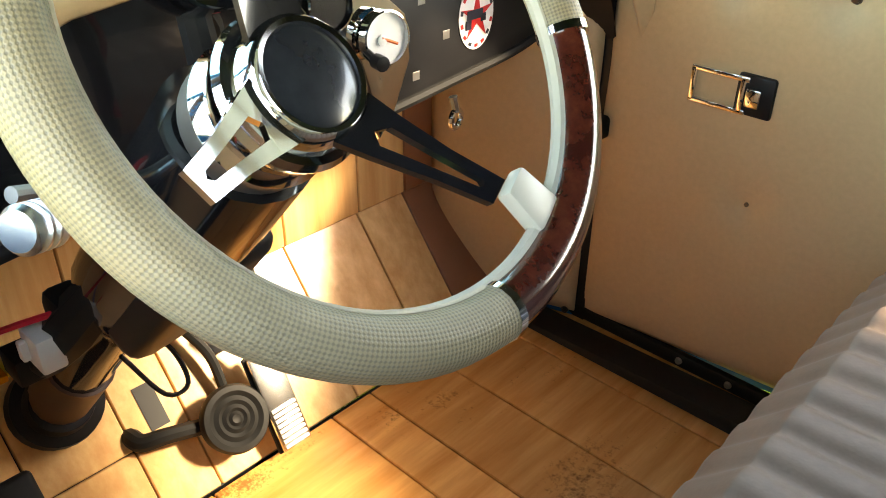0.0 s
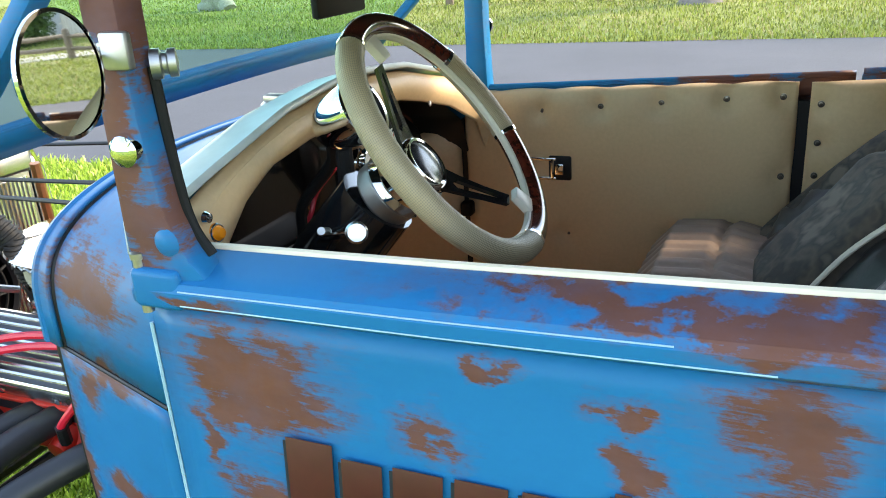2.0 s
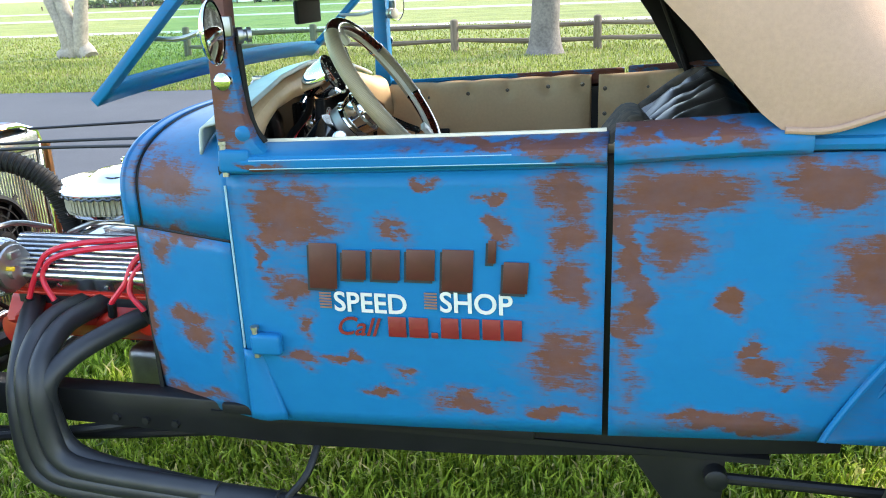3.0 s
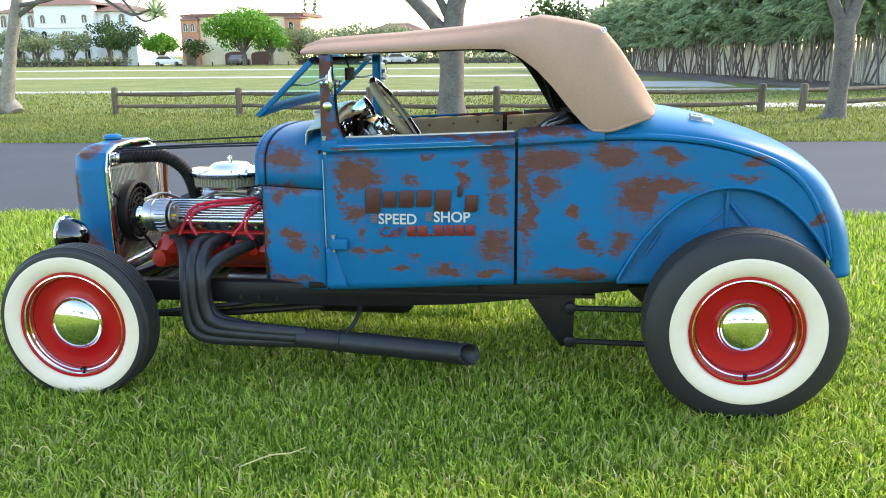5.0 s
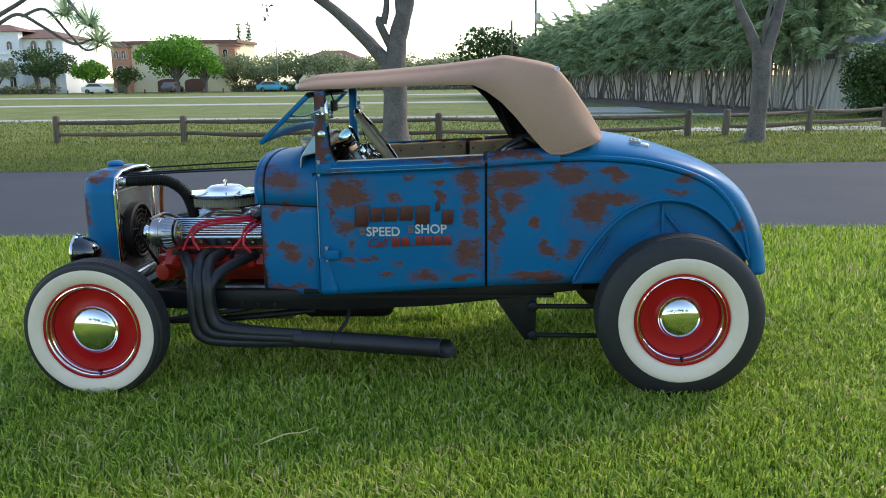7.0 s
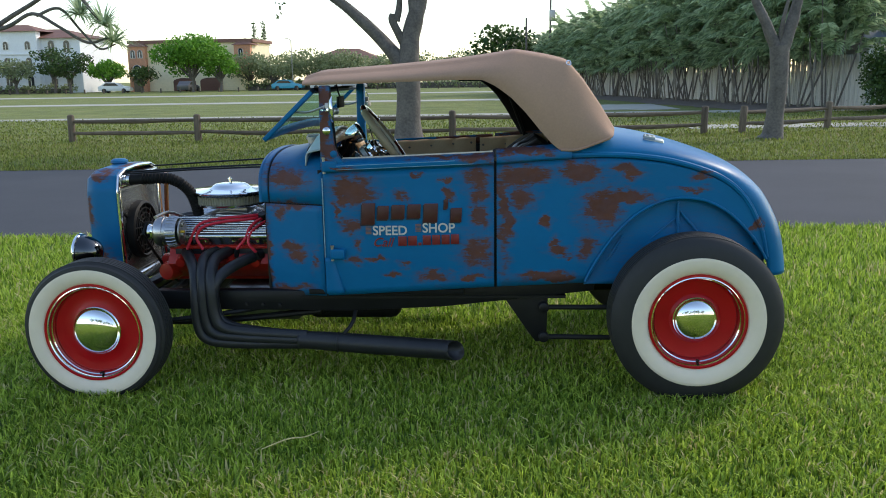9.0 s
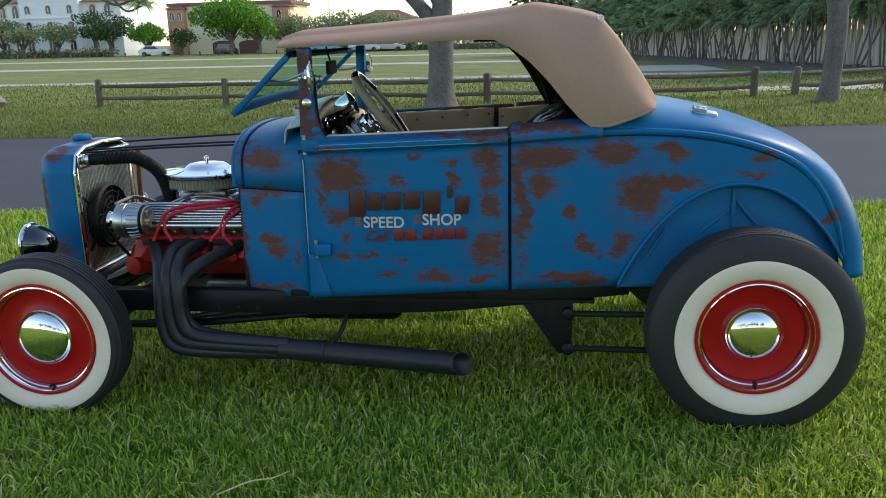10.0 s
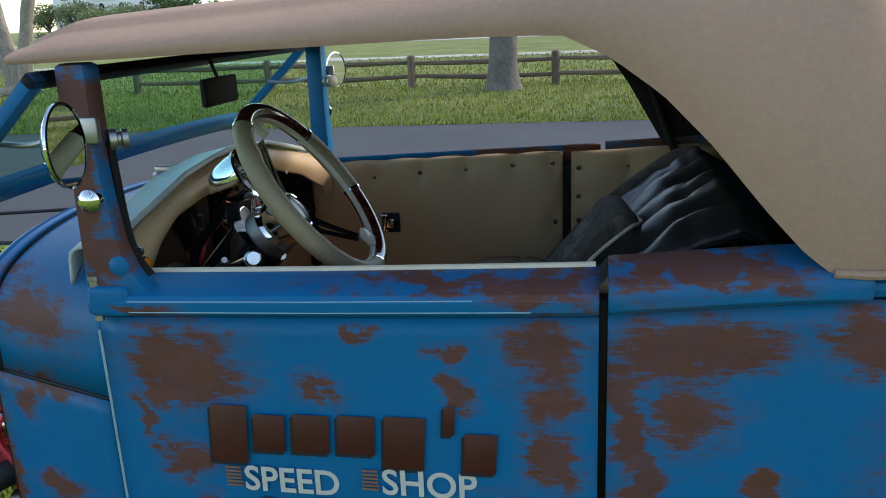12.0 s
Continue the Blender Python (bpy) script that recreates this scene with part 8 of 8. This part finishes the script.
for hx, hy, hw, hz in ((-30, 150, 6, 7.0), (-12, 170, 5, 5.6), (4, 175, 6, 5.4), (-22, 160, 5, 5.6)):
    h_ = thing("house", "far low house with a tiled roof among trees", "house", "far houses", (hx, hy, 0))
    part("wall", box(-hw, 0, 0, hw, 8, hz - 2.0), M_STUCCO_C, h_, smooth=0)
    part("roof", hip_roof(-hw, hw, 0, 8, hz - 2.0, 2.0, 0.7), M_TILE, h_, smooth=0)
    for x in np.linspace(-hw + 1.5, hw - 1.5, 5):
        window(h_, x, -0.02, hz - 4.4, 1.0, 1.2)

# trees across the field
FAR = [(-41.2, 104, 7.3, 4.9, "bright_leaf"), (-37.4, 104, 5.6, 2.6, "bright_leaf"), (-68.5, 108, 6.0, 3.6, "hazed_far_leaf"), (-60.0, 107, 6.2, 3.4, "oak_leaf"), (-55.0, 108, 4.6, 2.6, "bright_leaf"), (-74, 108, 6.0, 3.0, "hazed_far_leaf"), (-36, 112, 6.4, 4.2, "hazed_far_leaf"), (-32, 110, 5.4, 3.4, "hazed_far_leaf"),
       (-27, 112, 6.8, 4.0, "hazed_far_leaf"), (-22, 110, 6.6, 4.2, "hazed_far_leaf"), (-17, 116, 5.6, 4.4, "hazed_far_leaf"), (-12, 122, 6.0, 4.6, "hazed_far_leaf"), (-7, 126, 6.4, 5.0, "hazed_far_leaf"), (-2, 120, 6.0, 4.4, "hazed_far_leaf"), (2.0, 110, 6.0, 4.2, "hazed_far_leaf"), (-40, 130, 11.0, 3.0, "hazed_far_leaf"), (-50, 108, 3.6, 2.2, "oak_leaf"),
       (-64, 110, 7.0, 2.6, "oak_leaf"), (0.7, 62, 5.6, 2.6, "oak_leaf"), (3.0, 66, 5.2, 2.2, "oak_leaf"), (4.5, 72, 5.0, 2.4, "hazed_far_leaf"), (-80, 112, 7, 4, "hazed_far_leaf"), (-88, 116, 7, 4, "hazed_far_leaf"), (-34, 126, 7, 4, "hazed_far_leaf"), (6, 118, 7, 4, "hazed_far_leaf"), (13, 116, 7, 4.5, "hazed_far_leaf")]
# the far leaf colour carries the haze over the field
_mats = {"bright_leaf": M_LEAFBRIGHT, "hazed_far_leaf": M_FARLEAF_HAZED, "oak_leaf": M_LEAF}
_labels = {"bright_leaf": "round bright green tree across the field", "hazed_far_leaf": "soft green tree on the far side of the field", "oak_leaf": "dark green tree at the edge of the field"}
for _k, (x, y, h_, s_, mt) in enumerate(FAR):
    if mt == "hazed_far_leaf":
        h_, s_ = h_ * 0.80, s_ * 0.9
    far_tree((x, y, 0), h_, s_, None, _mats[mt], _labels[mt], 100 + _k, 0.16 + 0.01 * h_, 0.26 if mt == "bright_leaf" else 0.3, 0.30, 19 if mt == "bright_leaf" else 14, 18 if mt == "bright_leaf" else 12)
# low hedges in front of the far houses
for hx0, hx1, hz in ((-86, -62, 1.3), (-36, -18, 1.8), (-18, 12, 1.5)):
    hd = thing("hedge", "low green hedge along the far edge", "hedge", "far hedges", ((hx0 + hx1) / 2, 111, 0))
    w_ = (hx1 - hx0) / 2
    raw("crown", *leaf_cloud(_rng, [(x, 0, hz * 0.5, 0.85) for x in np.linspace(-w_, w_, int(w_ * 2))], 60, 0.40, 0.8), M_FARLEAF_HAZED, hd)
    part("stem", box(-w_, -0.1, -0.05, w_, 0.1, hz * 0.5), M_BARK, hd)
# two slim conifers, lamp post, poles
for x in (-35.6, -34.2):
    cn = thing("tree", "slim dark conifer above the far houses", "tree", "conifers", (x * 1.32, 150, 0))
    part("trunk", limb([(0, 0, 0), (0, 0, 6), (0, 0, 13)], 0.2, 0.04, 8), M_BARK, cn)
    raw("crown", *leaf_cloud(_rng, [(0, 0, z, 0.9 - 0.085 * (z - 5)) for z in np.arange(4, 12.2, 0.55)], 150, 0.30), M_LEAF, cn)
for (x, y, h_, arm) in ((-29.2, 110, 6.7, 1), (2.55, 60, 5.7, 0), (4.35, 60, 8.5, 0)):
    lp = thing("street_lamp" if arm else "utility_pole", "slim grey street lamp across the field" if arm else "bare grey utility pole by the trees", "lamp" if arm else "pole", "", (x, y, 0))
    part("pole", tube([(0, 0, -0.05), (0, 0, h_)], [0.10, 0.07], 8, 2), M_BARK if not arm else M_STEEL, lp)
    if arm:
        part("arm", tube([(0, 0, h_), (-0.4, 0, h_ + 0.25), (-1.0, 0, h_ + 0.2)], 0.05, 8, 3), M_STEEL, lp)
    elif h_ > 7:
        part("box", box(-0.1, -0.3, 5.4, 0.35, -0.05, 6.2, 0.03), M_STEEL, lp)


# parked cars far off
def far_car(at, yaw, color, label):
    c = thing("parked_car", label, "car", "far cars", at)
    c.rotation_euler = (0, 0, radians(yaw))
    mt = plain("car_paint_far", color, 0.3, 0.0, 0.05, 4)
    part("body", prism([(-2.1, 0.25), (2.1, 0.25), (2.15, 0.65), (1.5, 0.85), (0.9, 0.92), (0.3, 1.38), (-1.1, 1.42), (-1.8, 0.95), (-2.15, 0.85)], -0.85, 0.85, "xz", 0.06), mt, c)
    part("side_window", prism([(-1.5, 0.95), (0.7, 0.95), (0.22, 1.30), (-1.0, 1.33)], -0.87, 0.87, "xz"), M_WINDOW, c, smooth=0)
    for x in (-1.3, 1.35):
        for y in (-0.8, 0.8):
            part("tyre", lathe([(0, -0.1), (0.30, -0.1), (0.32, 0), (0.30, 0.1), (0, 0.1)], 20, (x, y, 0.30), (0, 1, 0)), M_RUBBER, c)


far_car((-53.0, 106, 0), 8, (0.70, 0.70, 0.68), "pale saloon car parked across the field")
far_car((-24.0, 108, 0), 4, (0.60, 0.60, 0.58), "white car parked under the far trees")
far_car((-29.5, 108.5, 0), 2, (0.05, 0.35, 0.50), "turquoise car parked under the far trees")
far_car((-44.5, 110.5, 0), 90, (0.10, 0.10, 0.11), "dark car parked before the garage")
far_car((-20.8, 109, 0), 2, (0.45, 0.45, 0.46), "grey car parked under the far trees")
# bollard posts along the far kerb
_bm_ = bpy.data.meshes.new("bollard")
_bb = box(-0.08, -0.08, 0, 0.08, 0.08, 0.55, 0.02)
_bb.to_mesh(_bm_)
_bb.free()
_bm_.materials.append(M_POSTWOOD)
for _k in range(36):
    tagged(new("bollard", _bm_), "short weathered wooden bollard at the field's edge", "bollard", "field bollards").location = (-86 + 2.6 * _k, 101.0, 0)
# tree line behind the viewer, seen in the bright hubcaps
for _k, (x, y) in enumerate(((-12, -26), (-7.5, -29), (-3, -25), (1.5, -30), (6, -26), (10.5, -28), (15, -25))):
    far_tree((x, y, 0), 6.5 + 0.8 * math.sin(_k * 1.7), 3.4, None, M_LEAF, "dark green tree behind the lawn", 300 + _k, 0.2, 0.28, 0.42, 8, 8, "trees behind the lawn")

# the far side of the road lies a little askew to the car
for _o in set(bpy.data.objects) - _before:
    if _o.parent is None:
        _o.matrix_basis = FIELD_TURN @ _o.matrix_basis

# ---- lawn blades ----
def blades(name, n, box4, hmin, hmax, width, seed, label, density=None, lean=0.55, mat=None, skew=0.0, soft=0.1):
    rng = np.random.default_rng(seed)
    x = rng.uniform(box4[0], box4[1], n)
    y = box4[2] + (box4[3] - box4[2]) * rng.uniform(0, 1, n) ** (1.0 if density is None else density)
    y += skew * (x - 1.8)
    # runners gather into tufts
    x += soft * rng.normal(size=n)
    if soft > 0.2:
        y += soft * rng.normal(size=n)
    warp = 2.2 * np.sin(x * 2.9 + 1.3 * np.sin(y * 4.7)) + 1.9 * np.sin(y * 3.7 + 1.1 * np.sin(x * 5.3))
    x += 0.012 * np.sin(x * 31 + warp * 3.1) + rng.normal(size=n) * 0.012
    patch = 0.5 + 0.5 * np.sin(x * 2.1 + 1.7 * np.sin(y * 1.3)) * np.sin(y * 1.9 + 1.1 * np.sin(x * 1.7))
    h = (hmin + (hmax - hmin) * rng.uniform(0, 1, n) ** 1.4) * (0.72 + 0.45 * patch)
    a = rng.uniform(0, 2 * math.pi, n)
    l = rng.uniform(0.1, lean + 0.45, n) * h
    d = np.stack([np.cos(a), np.sin(a), np.zeros(n)], 1)
    s = np.stack([-np.sin(a), np.cos(a), np.zeros(n)], 1)
    tw = rng.uniform(-0.9, 0.9, n)
    s = s * np.cos(tw)[:, None] + d * np.sin(tw)[:, None]
    w = (width * rng.uniform(0.6, 1.25, n))[:, None]
    base = np.stack([x, y, np.full(n, -0.018)], 1)
    mid = base + d * (l * 0.35)[:, None] + np.array([0, 0, 1.0]) * (h * 0.62 + 0.018)[:, None]
    tip = base + d * (l * 1.1)[:, None] + np.array([0, 0, 1.0]) * (h + 0.018)[:, None]
    v = np.stack([base - s * w * 0.45, base + s * w * 0.45, mid + s * w * 0.5, mid - s * w * 0.5, tip + s * w * 0.06, tip - s * w * 0.06], 1).reshape(-1, 3)
    i = np.arange(n) * 6
    f = np.concatenate([np.stack([i, i + 1, i + 2, i + 3], 1), np.stack([i + 3, i + 2, i + 4, i + 5], 1)])
    return tagged(raw(name, v, f, mat or M_BLADE), label, "grass", kind="stuff")


blades("grass", 380000, (-2.6, 6.4, -3.6, 0.6), 0.014, 0.048, 0.0070, 5, "broad-bladed green lawn grass", lean=0.95, soft=0.28)
blades("grass", 90000, (-4.2, 8.4, 0.4, 3.26), 0.03, 0.075, 0.009, 6, "broad-bladed green lawn grass behind the car", skew=0.043)
blades("grass", 60000, (-13, 14, 9.2, 15.5), 0.02, 0.06, 0.016, 7, "short green verge grass beyond the road", 1.4, mat=M_BLADE_FAR, skew=0.043)
blades("grass", 30000, (-24, 16, 15.3, 27), 0.02, 0.06, 0.03, 8, "short green field grass", 1.3, mat=M_BLADE_FAR)

blades("grass", 45000, (-9.0, 12.0, -9.5, -3.4), 0.025, 0.065, 0.016, 9, "broad-bladed green lawn grass nearer the trees", soft=0.3)
blades("grass", 30000, (-12.0, -2.5, -3.5, 3.25), 0.025, 0.065, 0.014, 10, "broad-bladed green lawn grass ahead of the car", skew=0.043)
blades("grass", 30000, (6.3, 15.0, -3.5, 3.2), 0.025, 0.065, 0.014, 12, "broad-bladed green lawn grass behind the tail", skew=0.043)

# fallen bits on the lawn
M_STRAW = plain("dry_straw", (0.52, 0.43, 0.20), 0.8, 0.0, 0.2, 60)
tagged(part("twig", tube([(0.915, -1.36, 0.052), (1.0, -1.30, 0.066), (1.06, -1.265, 0.060), (1.11, -1.235, 0.070)], [0.0022, 0.0030, 0.0026, 0.0015], 6, 5), M_STRAW), "thin dry twig lying on the grass", "twig")
for _k in range(26):
    rr = random.Random(900 + _k)
    x, y = rr.uniform(-1.6, 5.0), rr.uniform(-2.6, -0.9)
    if _k < 8:
        x, y = rr.uniform(0.05, 0.45), rr.uniform(-1.35, -1.15)
    a = rr.uniform(0, 6.28)
    l = rr.uniform(0.03, 0.08)
    tagged(part("dry_blade", tube([(x, y, 0.035), (x + l * 0.5 * math.cos(a), y + l * 0.5 * math.sin(a), 0.052), (x + l * math.cos(a), y + l * math.sin(a), 0.04)], [0.0012, 0.002, 0.0008], 5, 3), M_STRAW), "dry straw-coloured grass blade on the lawn", "dry grass", "dry blades")
